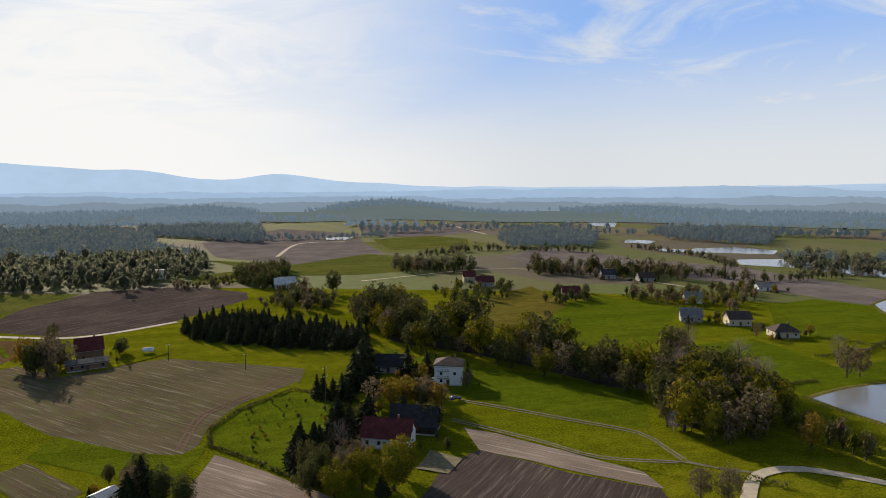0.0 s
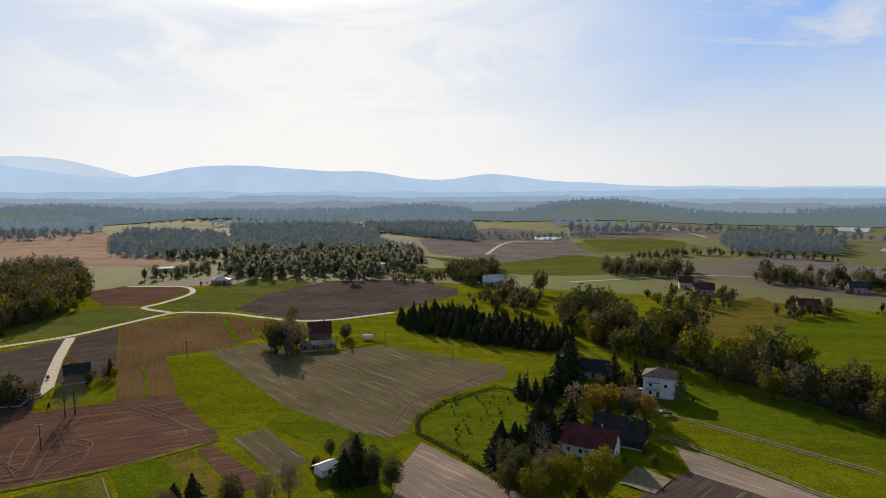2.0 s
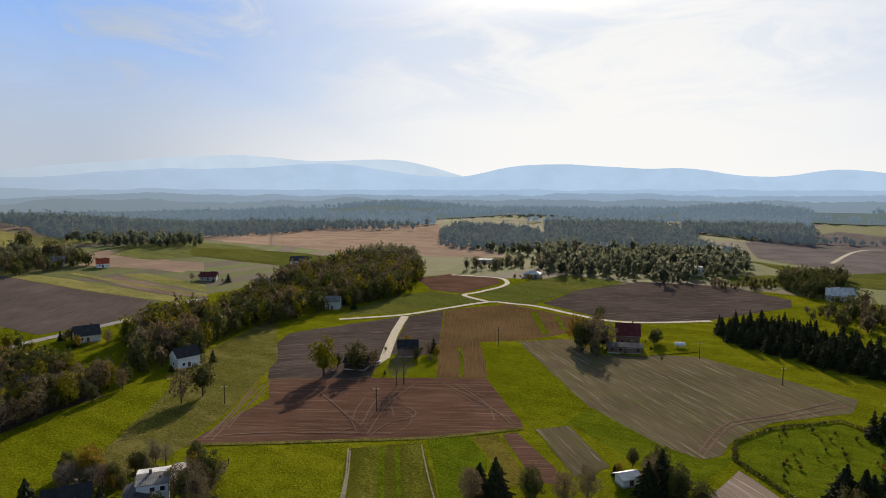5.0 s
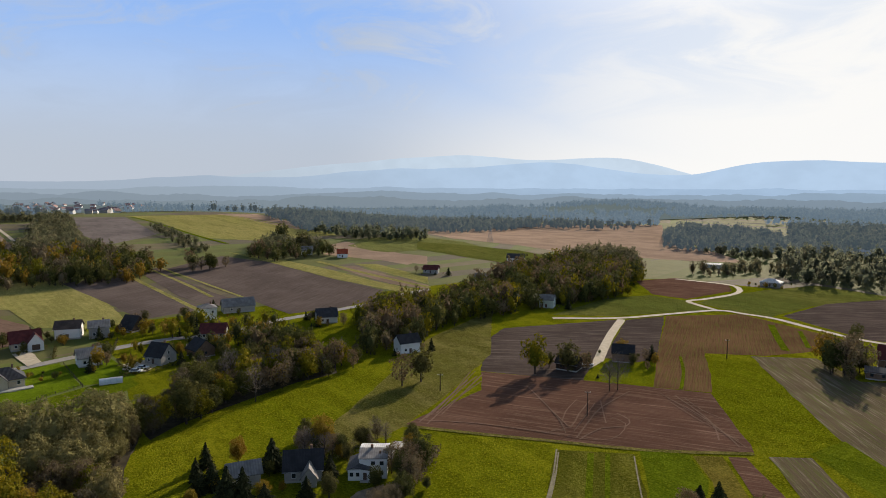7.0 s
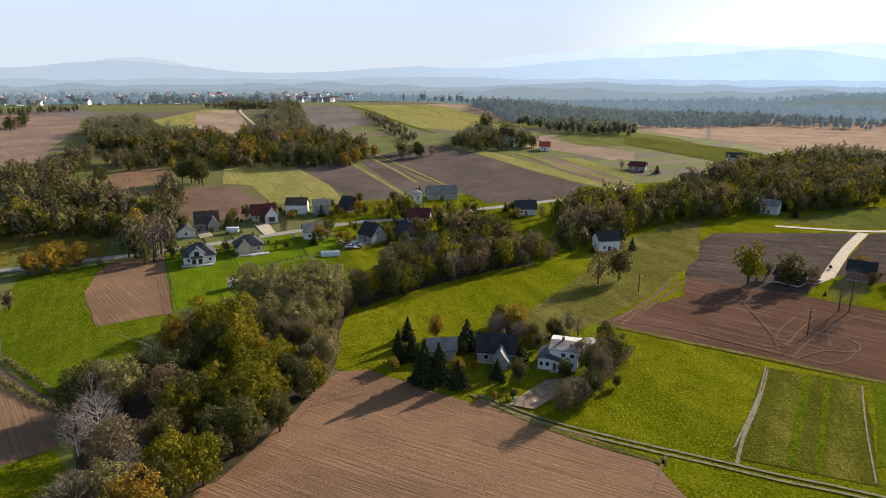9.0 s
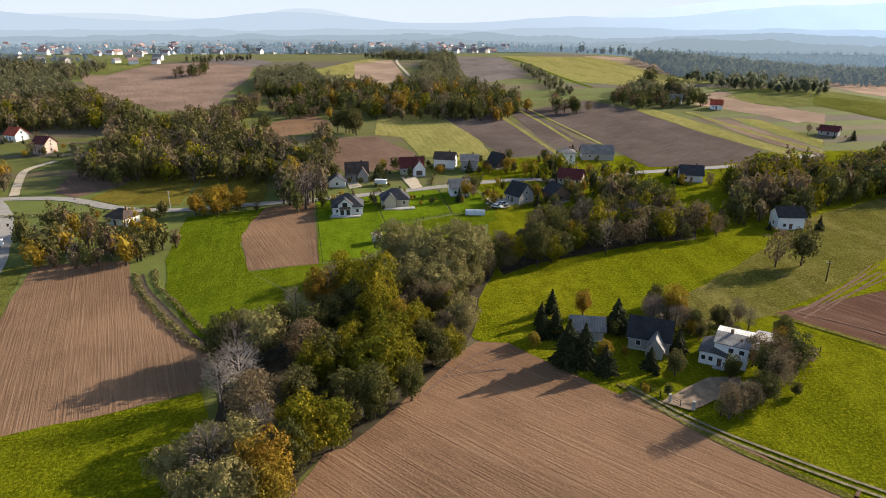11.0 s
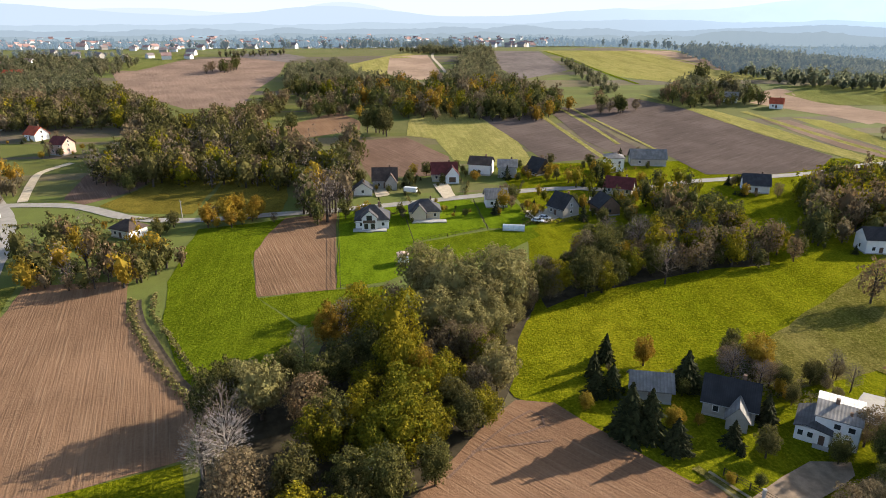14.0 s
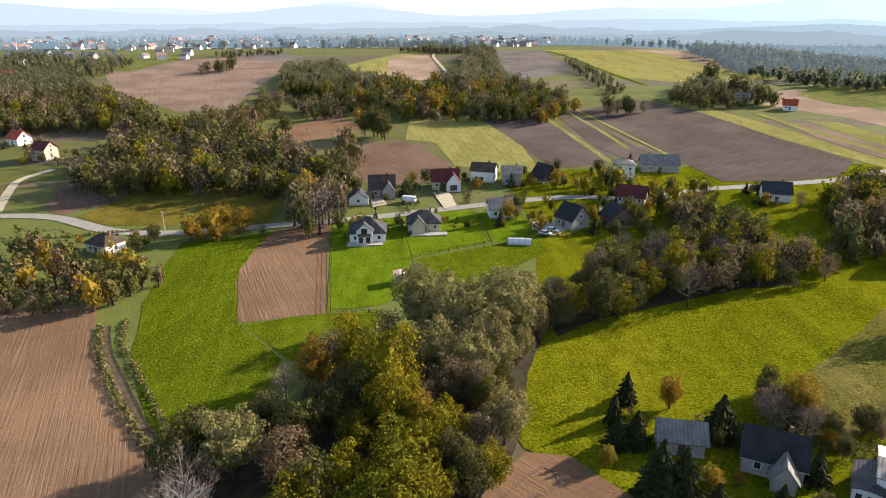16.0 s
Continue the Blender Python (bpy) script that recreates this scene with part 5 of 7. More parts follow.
house(867.0, 844.1, -20, 14, 9, 4, 4, "gable", "stucco_white", "tile_dark", 1, "distant house on slope")
house(358.2, 750.3, -20, 14, 9, 4, 4, "gable", "stucco_pink", "tile_red", 1, "distant pink house by field")
house(123.0, 561.8, -10, 12, 9, 4, 3, "gable", "stucco_white", "tile_dark", 1, "distant white house by trees")

for lv in (2.6, 5.1):
    part("balcony", boxed(-3.6, 0.6, -5.6, -4.36, lv, lv + 0.18, 0.02), "concrete", TALL, "white balcony slab")
    for k in range(8):
        part("baluster", boxed(-3.56 + k * 0.58, -3.50 + k * 0.58, -5.56, -5.50, lv + 0.18, lv + 1.05), "frame_brown", TALL)
    part("balcony_rail", boxed(-3.6, 0.6, -5.58, -5.48, lv + 1.05, lv + 1.13), "frame_brown", TALL, "brown balcony rail")
front_gable(OLD, 6.4, 3.4, 3.6, 2.3, 2.2, "stucco_grey", "sheet_grey", 1.5)
front_gable(BUNGALOW, 7.8, 4.5, 2.5, 3.0, 2.6, "stucco_beige", "tile_dark", -2)
front_gable(MAROON, 7.8, 5.5, 4.0, 3.2, 3.4, "stucco_white", "tile_maroon", 3)
front_gable(NEW, 9.1, 5.0, 2.2, 4.4, 2.2, "stucco_white", "tile_dark", -0.8)
for wx, wz, ww in ((-1.9, 0.5, 1.3), (0.3, 0.5, 1.3), (-0.8, 3.1, 1.8)):
    window(NEW, wx, -6.17, wz, 0, ww, 2.0, "frame_brown")
part("balcony", boxed(-2.8, 1.2, -7.2, -6.15, 2.65, 2.85, 0.02), "concrete", NEW, "white balcony slab")
part("balcony_rail", boxed(-2.8, 1.2, -7.18, -7.12, 2.85, 3.75, 0.01), "frame_brown", NEW, "dark balcony railing")
part("garage_door", boxed(1.6, 4.4, -7.38, -7.30, 0.1, 2.3, 0.02), "frame_brown", MAROON, "brown panelled garage door")
front_gable(BROWN, 7.8, 4.5, 3.0, 3.0, 3.2, "stucco_grey", "tile_brown", 2.5)

# white two-storey house with a stepped lean-to
wh = tagged(new("house"), "white two-storey house with low pitched pale roof", "house", "buildings of the valley")
wh.matrix_world = pose(-127.0, 86.6, 0.1, 0, 0, 52) @ Matrix.Diagonal((0.84, 0.84, 0.86, 1))
KEEP.append((-127.4, 86.6, 7))
bm = bmesh.new()
v = [bm.verts.new(c) for c in ((-2.6, -4.4, -0.3), (5, -4.4, -0.3), (5, 4.6, -0.3), (-2.6, 4.6, -0.3), (-2.6, -4.4, 5.6), (5, -4.4, 5.6), (5, 4.6, 5.9), (-2.6, 4.6, 5.9), (-2.6, 0.3, 6.5), (5, 0.3, 6.5))]
for f in ((0, 1, 5, 4), (2, 3, 7, 6), (1, 2, 6, 9, 5), (3, 0, 4, 8, 7), (0, 3, 2, 1), (4, 5, 9, 8), (6, 7, 8, 9)):
    bm.faces.new([v[i] for i in f])
part("wall", bm, "stucco_white", wh)
# one roof in two colours: sun and shade are painted per slope
bm = bmesh.new()
slab(bm, [(-2.9, -4.9, 5.75), (5.3, -4.9, 5.75), (5.3, 0.3, 6.75), (-2.9, 0.3, 6.75)], 0.2)
part("roof", bm, "sheet_grey", wh, "sheet roof slope coloured grey for its shaded side")
bm = bmesh.new()
slab(bm, [(5.3, 5.0, 6.05), (-2.9, 5.0, 6.05), (-2.9, 0.3, 6.752), (5.3, 0.3, 6.752)], 0.2)
part("roof", bm, "sheet_pale", wh, "sheet roof slope coloured pale for the sun on it")
bm = bmesh.new()
v = [bm.verts.new(c) for c in ((-5.6, -5.6, -0.3), (0.4, -5.6, -0.3), (0.4, -4.42, -0.3), (-2.62, -4.42, -0.3), (-2.62, 2.6, -0.3), (-5.6, 2.6, -0.3))]
r = bmesh.ops.extrude_face_region(bm, geom=[bm.faces.new(v)])
for g in r["geom"]:
    if isinstance(g, bmesh.types.BMVert):
        g.co.z = 3.0
bmesh.ops.recalc_face_normals(bm, faces=bm.faces[:])
part("lean_to", bm, "stucco_white", wh)
bm = bmesh.new()
slab(bm, [(-6.0, -6.0, 3.05), (-4.0, -6.0, 3.75), (-2.62, -4.42, 4.3), (-2.62, 2.9, 4.3), (-6.0, 2.9, 3.05)], 0.18)
slab(bm, [(-4.0, -6.0, 3.75), (0.8, -6.0, 2.9), (0.8, -4.42, 3.2), (-2.62, -4.42, 4.3)], 0.18)
part("lean_to_roof", bm, "sheet_dark", wh, "dark grey lean-to roof")
for wx, wz in ((1.2, 3.6), (3.6, 3.6), (3.4, 0.9)):
    window(wh, wx, -4.41, wz, 0, 1.3, 1.3)
for wx in (-4.6, -2.9):
    window(wh, wx, -5.61, 1.0, 0)
window(wh, 5.01, 1.5, 0.4, 90, 1.6, 1.9, "frame_brown")
window(wh, 5.01, -2.0, 3.6, 90)
part("door", boxed(-1.4, -0.4, -5.66, -5.58, 0, 2.1, 0.02), "frame_brown", wh, "dark front door")
part("step", boxed(-2.2, 0.6, -7.0, -5.62, -0.3, 0.12, 0.03), "concrete", wh)
part("chimney", boxed(0.2, 0.9, -0.2, 0.5, 6.3, 7.7, 0.04), "brick_brown", wh, "dark brick chimney")
part("chimney", boxed(2.8, 3.3, -2.6, -2.1, 5.9, 6.9, 0.04), "brick_brown", wh, "dark brick chimney")
part("corner_pipe", boxed(4.98, 5.12, -4.5, -4.36, 0, 5.6), "steel", wh)

# ---- trees and woods ----
wood([(-196, 51), (-214, 67), (-218, 90), (-237, 109), (-239, 125), (-216, 121), (-205, 115), (-197, 100), (-187, 72), (-178, 52), (-183, 49)], 6.0, "dark:4,oak:2,brown:2,gold:1,bare:1", 7, 11.5, "near")
wood([(-260, 163), (-291, 200), (-271, 217), (-292, 252), (-334, 341), (-353, 412), (-377, 499), (-339, 486), (-236, 344), (-236, 296), (-241, 261), (-238, 208), (-224, 162), (-233, 152)], 8, "dark:4,oak:2,brown:2", 10, 16, "mid")
wood([(-214, 70), (-233, 91), (-222, 96), (-224, 116), (-211, 112), (-226, 145), (-204, 132), (-200, 113), (-204, 99), (-199, 82)], 6.5, "brown:3,oak:2,dark:3,bare:2", 6.5, 11, "near")
wood([(-302, 85), (-311, 101), (-290, 110), (-299, 128), (-288, 141), (-263, 123), (-256, 98), (-274, 86)], 9, "dark:2,oak:2,gold:1,spruce:1", 6, 11, "mid")
wood([(-264, 166), (-299, 208), (-288, 226), (-212, 168), (-207, 149), (-214, 138)], 8, "dark:4,oak:2,brown:1", 9, 14, "mid")
wood([(-323, -118), (-375, -120), (-409, -104), (-391, -57), (-326, -12), (-342, -2), (-300, 0), (-292, -28), (-301, -52), (-305, -109)], 7, "brown:2,bare:3,dark:5,oak:1", 10, 16, "mid")
wood([(-288, -22), (-322, -11), (-370, -12), (-356, -3), (-261, -2), (-246, -9), (-254, -18)], 6, "bare:5,gold:1,dark:2,brown:2", 11, 17, "mid")
wood([(-498, -269), (-525, -268), (-603, -266), (-535, -194), (-444, -124), (-405, -112), (-414, -147), (-410, -207), (-419, -224)], 8, "brown:2,dark:4,oak:1", 10, 15, "mid")
wood([(-418, -116), (-450, -78), (-519, -59), (-459, -56), (-392, -66), (-394, -103)], 8, "brown:2,dark:3", 9, 13, "mid")
wood([(-651, -83), (-709, -41), (-594, -13), (-513, 48), (-833, 105), (-771, 123), (-584, 101), (-459, 132), (-418, 104), (-424, 66), (-436, 15), (-467, -7), (-519, -63)], 9, "brown:2,dark:4,gold:1,oak:1", 10, 15, "mid")
wood([(-470, -47), (-478, -8), (-438, -6), (-440, -34)], 8, "brown:2,dark:3,gold:1", 7, 12, "mid")
wood([(-490, 198), (-550, 249), (-499, 270), (-462, 263), (-451, 202)], 9, "dark:4,brown:1", 9, 14, "mid")
wood([(-758, 194), (-730, 203), (-519, 182), (-505, 165)], 9, "dark:4,brown:1", 5, 9, "mid")
wood([(-743, 358), (-612, 398), (-679, 521), (-497, 382), (-526, 324), (-656, 323)], 11, "dark:4", 11, 15, "far")
wood([(-710, -401), (-813, -388), (-764, -295), (-778, -253), (-652, -240), (-574, -253), (-580, -324)], 12, "dark:3,brown:2", 8, 13, "mid")
wood([(-841, -478), (-863, -387), (-846, -302), (-808, -288), (-790, -377), (-782, -443)], 16, "dark:3", 9, 14, "far")
wood([(-848, -195), (-871, -123), (-843, -105), (-810, -177)], 11, "dark:2,brown:1", 5, 9, "mid")
wood([(-888, 17), (-902, 61), (-868, 109), (-882, 139), (-839, 126), (-842, 58)], 9, "dark:2,brown:2", 8, 13, "mid")
wood([(-423, -101), (-448, -78), (-430, -71), (-400, -90)], 7, "dark:2,brown:2", 5, 10, "mid")
wood([(-262, -54), (-266, -29), (-253, -26), (-248, -49)], 5, "gold:3,brown:2", 5, 8, "near")
wood([(-230, -98), (-246, -95), (-243, -82), (-225, -74), (-223, -47), (-210, -45), (-198, -51), (-201, -82)], 6.5, "gold:1,brown:2,dark:3,bare:1", 8, 12, "mid")
wood([(-357, -195), (-345, -172), (-333, -151), (-303, -134), (-281, -132), (-283, -151)], 7, "brown:2,gold:2,dark:1", 6, 10, "mid")
wood([(-264, 105), (-276, 126), (-243, 118), (-237, 102)], 6, "dark:2,brown:2", 7, 11, "mid")
wood([(-276, 48), (-282, 74), (-269, 80), (-262, 70)], 9, "oak:1,gold:1,spruce:1", 4, 7, "mid")
wood([(-488, 771), (-563, 945), (-482, 966), (-304, 785), (-231, 614), (-275, 589), (-331, 600), (-386, 614)], 11, "dark:5,brown:2", 9, 16, "far")
wood([(-462, 1082), (-411, 1183), (-240, 1029), (-189, 1009), (-152, 814), (-224, 775), (-297, 907), (-389, 957)], 13, "dark:5,brown:2", 10, 18, "far")
wood([(-217, 492), (-198, 514), (-170, 588), (-138, 596), (-112, 719), (-84, 705), (-65, 591), (-66, 524), (-84, 526), (-99, 455), (-135, 480), (-182, 470)], 10.5, "dark:4,brown:2,oak:1", 7, 14, "far")
wood([(-283, 1375), (-228, 1594), (-89, 1222), (-40, 1048), (-36, 844), (-137, 963), (-213, 1036)], 13, "dark:5,brown:2", 10, 17, "far")
wood([(-271, 512), (-257, 551), (-239, 523), (-252, 485)], 9, "dark:2,brown:2", 6, 10, "mid")
wood([(-46, 521), (-25, 559), (-4, 531), (-5, 463), (-21, 459)], 8, "dark:4,brown:1", 9, 14, "mid")
wood([(-85, 482), (-58, 506), (-28, 521), (-26, 494), (-64, 459)], 8, "dark:3,brown:2", 4, 7, "mid")
wood([(-390, 1824), (-74, 1588), (-27, 931), (-256, 1228)], 14, "dark:5,brown:1", 12, 18, "far")
wood([(-326, 357), (-362, 455), (-344, 502), (-263, 398), (-238, 304), (-237, 267)], 8, "dark:4,brown:2,oak:1", 11, 16, "mid")
wood([(-1261, 944), (-878, 917), (-771, 1205), (-610, 953), (-748, 728), (-677, 508)], 16, "dark:5", 12, 17, "far")
wood([(-968, 1511), (-598, 1860), (-301, 2165), (-213, 1538), (-446, 1236), (-705, 1143)], 22, "dark:5", 14, 18, "far")
wood([(-1435, 934), (-900, 930), (-731, 782), (-583, 481), (-628, 408), (-688, 353), (-778, 340), (-852, 372)], 13, "dark:5", 11, 16, "far")
wood([(-52, 336), (-33, 360), (5, 333), (37, 300), (31, 270), (5, 278), (-21, 293), (-47, 311)], 4.4, "spruce:1", 6, 9.5, "near")
wood([(39, 370), (61, 364), (81, 279), (101, 240), (112, 243), (121, 200), (116, 185), (105, 192), (91, 216), (71, 245), (45, 270), (35, 311)], 8.5, "dark:4,oak:2,brown:1", 9, 16, "near")
wood([(118, 183), (139, 200), (157, 195), (152, 166), (134, 147), (116, 144), (101, 152)], 6.2, "dark:3,oak:2,brown:1,bare:1", 10, 15, "near")
wood([(146, 160), (148, 142), (149, 128), (142, 122), (139, 134), (137, 149)], 5.5, "dark:3,brown:1,oak:1", 5, 8, "mid")
wood([(132, 209), (169, 248), (169, 237), (132, 194), (117, 184)], 5.5, "bare:2,brown:2,dark:1", 7, 11, "near")
wood([(-19, 542), (2, 566), (2, 506), (-15, 486)], 8, "dark:1", 10, 14, "mid")
wood([(-476, 1128), (-259, 1121), (-125, 757), (-85, 627), (-72, 534), (-120, 497), (-218, 511)], 12, "dark:5,brown:2", 11, 17, "far")
wood([(-347, 1667), (-44, 1192), (-28, 837), (-206, 1020)], 14, "dark:5,brown:1", 13, 18, "far")
wood([(286, 847), (416, 1022), (447, 858), (356, 696), (249, 697)], 12, "dark:5", 12, 17, "far")
wood([(95, 597), (165, 550), (152, 508), (87, 516)], 10, "dark:4,brown:1", 9, 14, "mid")
wood([(206, 530), (278, 512), (314, 449), (291, 419), (239, 467), (191, 479)], 12, "dark:3,brown:2", 9, 14, "mid")
wood([(213, 375), (251, 371), (327, 393), (287, 338), (245, 308), (223, 329), (205, 354)], 10, "dark:3,brown:2,oak:1", 6, 10, "mid")
wood([(603, 959), (754, 1015), (646, 738), (567, 657), (504, 773)], 13, "dark:4", 11, 16, "far")
wood([(474, 533), (551, 486), (452, 398), (417, 426), (422, 467)], 12, "dark:3,brown:1", 9, 14, "far")
wood([(1007, 1790), (1175, 1490), (1797, 1594), (1254, 1111), (822, 1041), (702, 1247)], 22, "dark:4", 13, 18, "far")
wood([(1002, 1197), (1300, 1285), (1019, 1013), (838, 994)], 14, "dark:4", 11, 16, "far")
wood([(133, 2839), (534, 3155), (835, 3089), (497, 1805), (131, 1623), (57, 1914)], 22, "dark:4", 14, 20, "far")
wood([(98, 421), (156, 435), (136, 375), (91, 375)], 10, "dark:3,oak:1", 5, 9, "mid")
wood([(155, 371), (193, 380), (180, 354), (149, 351)], 9, "dark:3", 5, 9, "mid")
wood([(-17, 405), (13, 439), (30, 401), (25, 362), (-9, 368)], 9, "dark:3,brown:1", 6, 11, "mid")
wood([(-280, 482), (-231, 552), (-214, 510), (-258, 452)], 12, "dark:3,brown:1", 7, 11, "mid")
def belt_of(line, width, *how):
    """A narrow row of trees along a line."""
    rims = ribbon(line, width)
    wood([(a.x, a.y) for a, b in rims] + [(b.x, b.y) for a, b in rims[::-1]], *how)


belt_of([(204, 513), (236, 461), (304, 473), (343, 412), (427, 407)], 12, 8, "dark:3,brown:2,bare:1", 6, 11, "mid")
belt_of([(514, 547), (530, 467)], 22, 9, "dark:3,brown:1", 8, 12, "mid")
belt_of([(560, 690), (620, 760), (640, 900)], 30, 11, "dark:3,brown:1", 8, 13, "far")
belt_of([(380, 480), (410, 560), (400, 680)], 14, 9, "dark:2,brown:2,bare:1", 5, 9, "mid")
belt_of([(1029, 1228), (1322, 1306)], 60, 14, "dark:3", 10, 15, "far")
belt_of([(-60, 900), (60, 905), (160, 960)], 26, 11, "dark:3,brown:1", 7, 12, "far")
belt_of([(140, 640), (220, 690), (330, 640)], 18, 10, "dark:3,brown:1", 6, 11, "mid")
belt_of([(-10, 505), (-9, 512)], 12, 6, "dark:1", 11, 14, "mid")
tree("willow", -186, 21, 5.6)
tree("willow", -174, 27, 6.4)
tree("willow", -168, 32, 5.6)
tree("willow", -178, 38, 7.1)
for i in range(22):
    q = i / 21
    tree(rng.choice(("brown", "willow", "dark", "oak")), -150 - 36 * q + rng.uniform(-2, 2), 31 + 22 * q * q + rng.uniform(-3, 3), rng.uniform(2.0, 3.4))
tree("willow", -187, 43, 5.7)
tree("willow", -165, 23, 5.4)
tree("willow", -161, 29, 5.3)
tree("willow", -178, 23, 5.3)
tree("willow", -165, 35, 4.4)
tree("willow", -179, 44, 3.9)
tree("willow", -143, 33, 4.0)
tree("oak", -154, 14, 6.0)
tree("oak", -165, 7, 4.9)
tree("bare", -162, 4, 4.3)
tree("oak", -146, 15, 4.7)
tree("oak", -134, 17, 5.1)
tree("oak", -130, 15, 4.2)
tree("gold", -162, 1, 4.1)
tree("bare", -156, -4, 4.0)
tree("oak", -141, 23, 4.1)
tree("brown", -152, 20, 3.2)
tree("brown", -155, 25, 3.9)
tree("brown", -153, 30, 3.3)
tree("oak", -142, 9, 3.3)
tree("oak", -130, 8, 4.0)
tree("oak", -128, 12, 4.1)
tree("oak", -128, 20, 4.0)
tree("dark", -131, 26, 3.6)
tree("oak", -133, 29, 3.3)
tree("willow", -138, -9, 4.8)
tree("dark", -141, -15, 3.8)
tree("brown", -136, -1, 4.5)
tree("dark", -137, -17, 3.7)
tree("dark", -128, 4, 4.2)
tree("gold", -145, 19, 3.3)
tree("dark", -151, 10, 4.4)
tree("dark", -148, 4, 4.1)
tree("dark", -143, 0, 3.8)
tree("dark", -148, -6, 3.2)
tree("dark", -135, 24, 3.5)
tree("brown", -140, 29, 3.1)
tree("brown", -174, 14, 4.0)
tree("dark", -193, 53, 3.5)
tree("oak", -126, 3, 4.2)
tree("oak", -123, 11, 4.1)
tree("oak", -124, 15, 4.9)
tree("willow", -140, -9, 4.3)
tree("birch", -123, -11, 5.0)
tree("birch", -123, -15, 3.9)
tree("brown", -111, -7, 5.0)
tree("birch", -107, -5, 3.2)
tree("oak", -104, 2, 4.7)
tree("oak", -106, 6, 3.9)
tree("willow", -101, -7, 4.2)
tree("willow", -102, -12, 3.7)
tree("dark", -116, 8, 3.6)
tree("dark", -116, -0, 3.8)
tree("dark", -114, 13, 3.9)
tree("dark", -111, 8, 3.1)
tree("dark", -119, 20, 3.1)
tree("willow", -100, -17, 3.7)
tree("dark", -100, -0, 3.4)
tree("spruce", -143, 69, 2.3)
tree("spruce", -141, 51, 1.7)
tree("spruce", -141, 54, 1.7)
tree("spruce", -129, 53, 2.7)
tree("spruce", -129, 52, 1.9)
tree("spruce", -124, 59, 1.8)
tree("spruce", -125, 69, 1.3)
tree("spruce", -131, 78, 1.6)
tree("gold", -146, 84, 3.4)
tree("bare", -139, 81, 3.0)
tree("brown", -119, 93, 3.6)
tree("dark", -120, 96, 3.9)
tree("brown", -106, 75, 2.9)
tree("brown", -108, 79, 2.7)
tree("dark", -110, 84, 2.8)
tree("brown", -114, 89, 3.2)
tree("brown", -109, 81, 2.6)
tree("gold", -116, 64, 0.9)
tree("dark", -115, 68, 1.0)
tree("dark", -406, -43, 4.7)
tree("dark", -297, -91, 3.6)
tree("brown", -176, 130, 4.5)
tree("dark", -176, 138, 4.3)
tree("bare", -98, -11, 4.8)
tree("gold", -95, -3, 4.7)
tree("brown", -116, -8, 4.9)
tree("willow", -91, -12, 3.9)
tree("willow", -90, -7, 4.1)
tree("gold", -92, -2, 3.7)
tree("oak", -106, 2, 4.8)
tree("bare", -127, -12, 5.2)
tree("bare", -124, -15, 4.2)
tree("oak", -158, 176, 5.5)
tree("dark", -152, 187, 4.7)
tree("bare", -128, 184, 4.8)
tree("bare", -129, 181, 4.4)
tree("brown", -89, 265, 5.4)
tree("dark", -91, 259, 4.4)
tree("gold", -98, 272, 4.6)
tree("dark", -102, 313, 3.2)
tree("dark", -68, 286, 2.9)
tree("brown", -84, 271, 5.0)
tree("spruce", -67, 128, 2.1)
tree("spruce", -62, 126, 2.4)
tree("brown", -66, 122, 3.1)
tree("spruce", -31, 147, 2.4)
tree("spruce", -34, 144, 2.2)
tree("dark", -28, 146, 3.3)
tree("brown", -45, 137, 3.2)
tree("brown", -49, 133, 3.2)
tree("dark", -55, 129, 2.9)
tree("bare", -142, 77, 3.6)
tree("brown", -119, 92, 3.6)
tree("brown", -123, 90, 3.1)
tree("dark", -117, 89, 3.0)
# thickets and field clumps on the slope
for cx, cy, spread, count, kinds_, r0, r1 in ((-690, -150, 16, 9, "brown,brown,dark", 3.2, 5.6), (-396, 7, 6, 5, "dark", 4.2, 6.2), (-447, 156, 13, 9, "dark,brown", 3.0, 4.6),
                                              (-640, -60, 10, 5, "dark,brown", 3.5, 5.0), (-560, 60, 14, 6, "dark,gold,brown", 3.5, 5.0)):
    for i in range(count):
        tree(rng.choice(kinds_.split(",")), cx + rng.gauss(0, 0.5) * spread, cy + rng.gauss(0, 0.6) * spread, rng.uniform(r0, r1))
# orchard and scrub behind the old farmhouse
for i in range(30):
    q, w_ = rng.uniform(0, 1), rng.gauss(0, 4.5)
    ox, oy = -147 + 6 * q + w_ * 0.9, 80 + 20 * q + w_ * 0.3
    if clear_of(ox, oy, 1.5):
        tree(rng.choice(("bare", "bare", "brown", "dark")), ox, oy, rng.uniform(1.1, 2.3))
tree("dark", -544, 255, 7.4)
tree("dark", -500, 253, 6.9)
for i in range(14):
    tree("spruce", 24 + 1.9 * i + rng.uniform(-0.5, 0.5), 216 - 1.1 * i + rng.uniform(-0.8, 0.8), rng.uniform(1.0, 1.7))
for i in range(9):
    tree(rng.choice(("brown", "bare", "gold")), 30 + rng.uniform(0, 18), 190 + rng.uniform(0, 14), rng.uniform(1.8, 3.2))
for i in range(7):
    tree("spruce", 1 + rng.uniform(0, 9), 150 + rng.uniform(0, 16), rng.uniform(1.7, 2.6))
tree("spruce", -128, 56, 2.2)
tree("spruce", 2, 161, 2.8)
tree("spruce", 6, 161, 2.6)
tree("dark", 4, 153, 3.5)
tree("spruce", 13, 176, 3.1)
tree("spruce", 16, 172, 2.8)
tree("spruce", 11, 170, 2.5)
tree("spruce", 22, 178, 3.1)
tree("spruce", 26, 228, 4.4)
tree("spruce", 29, 240, 4.4)
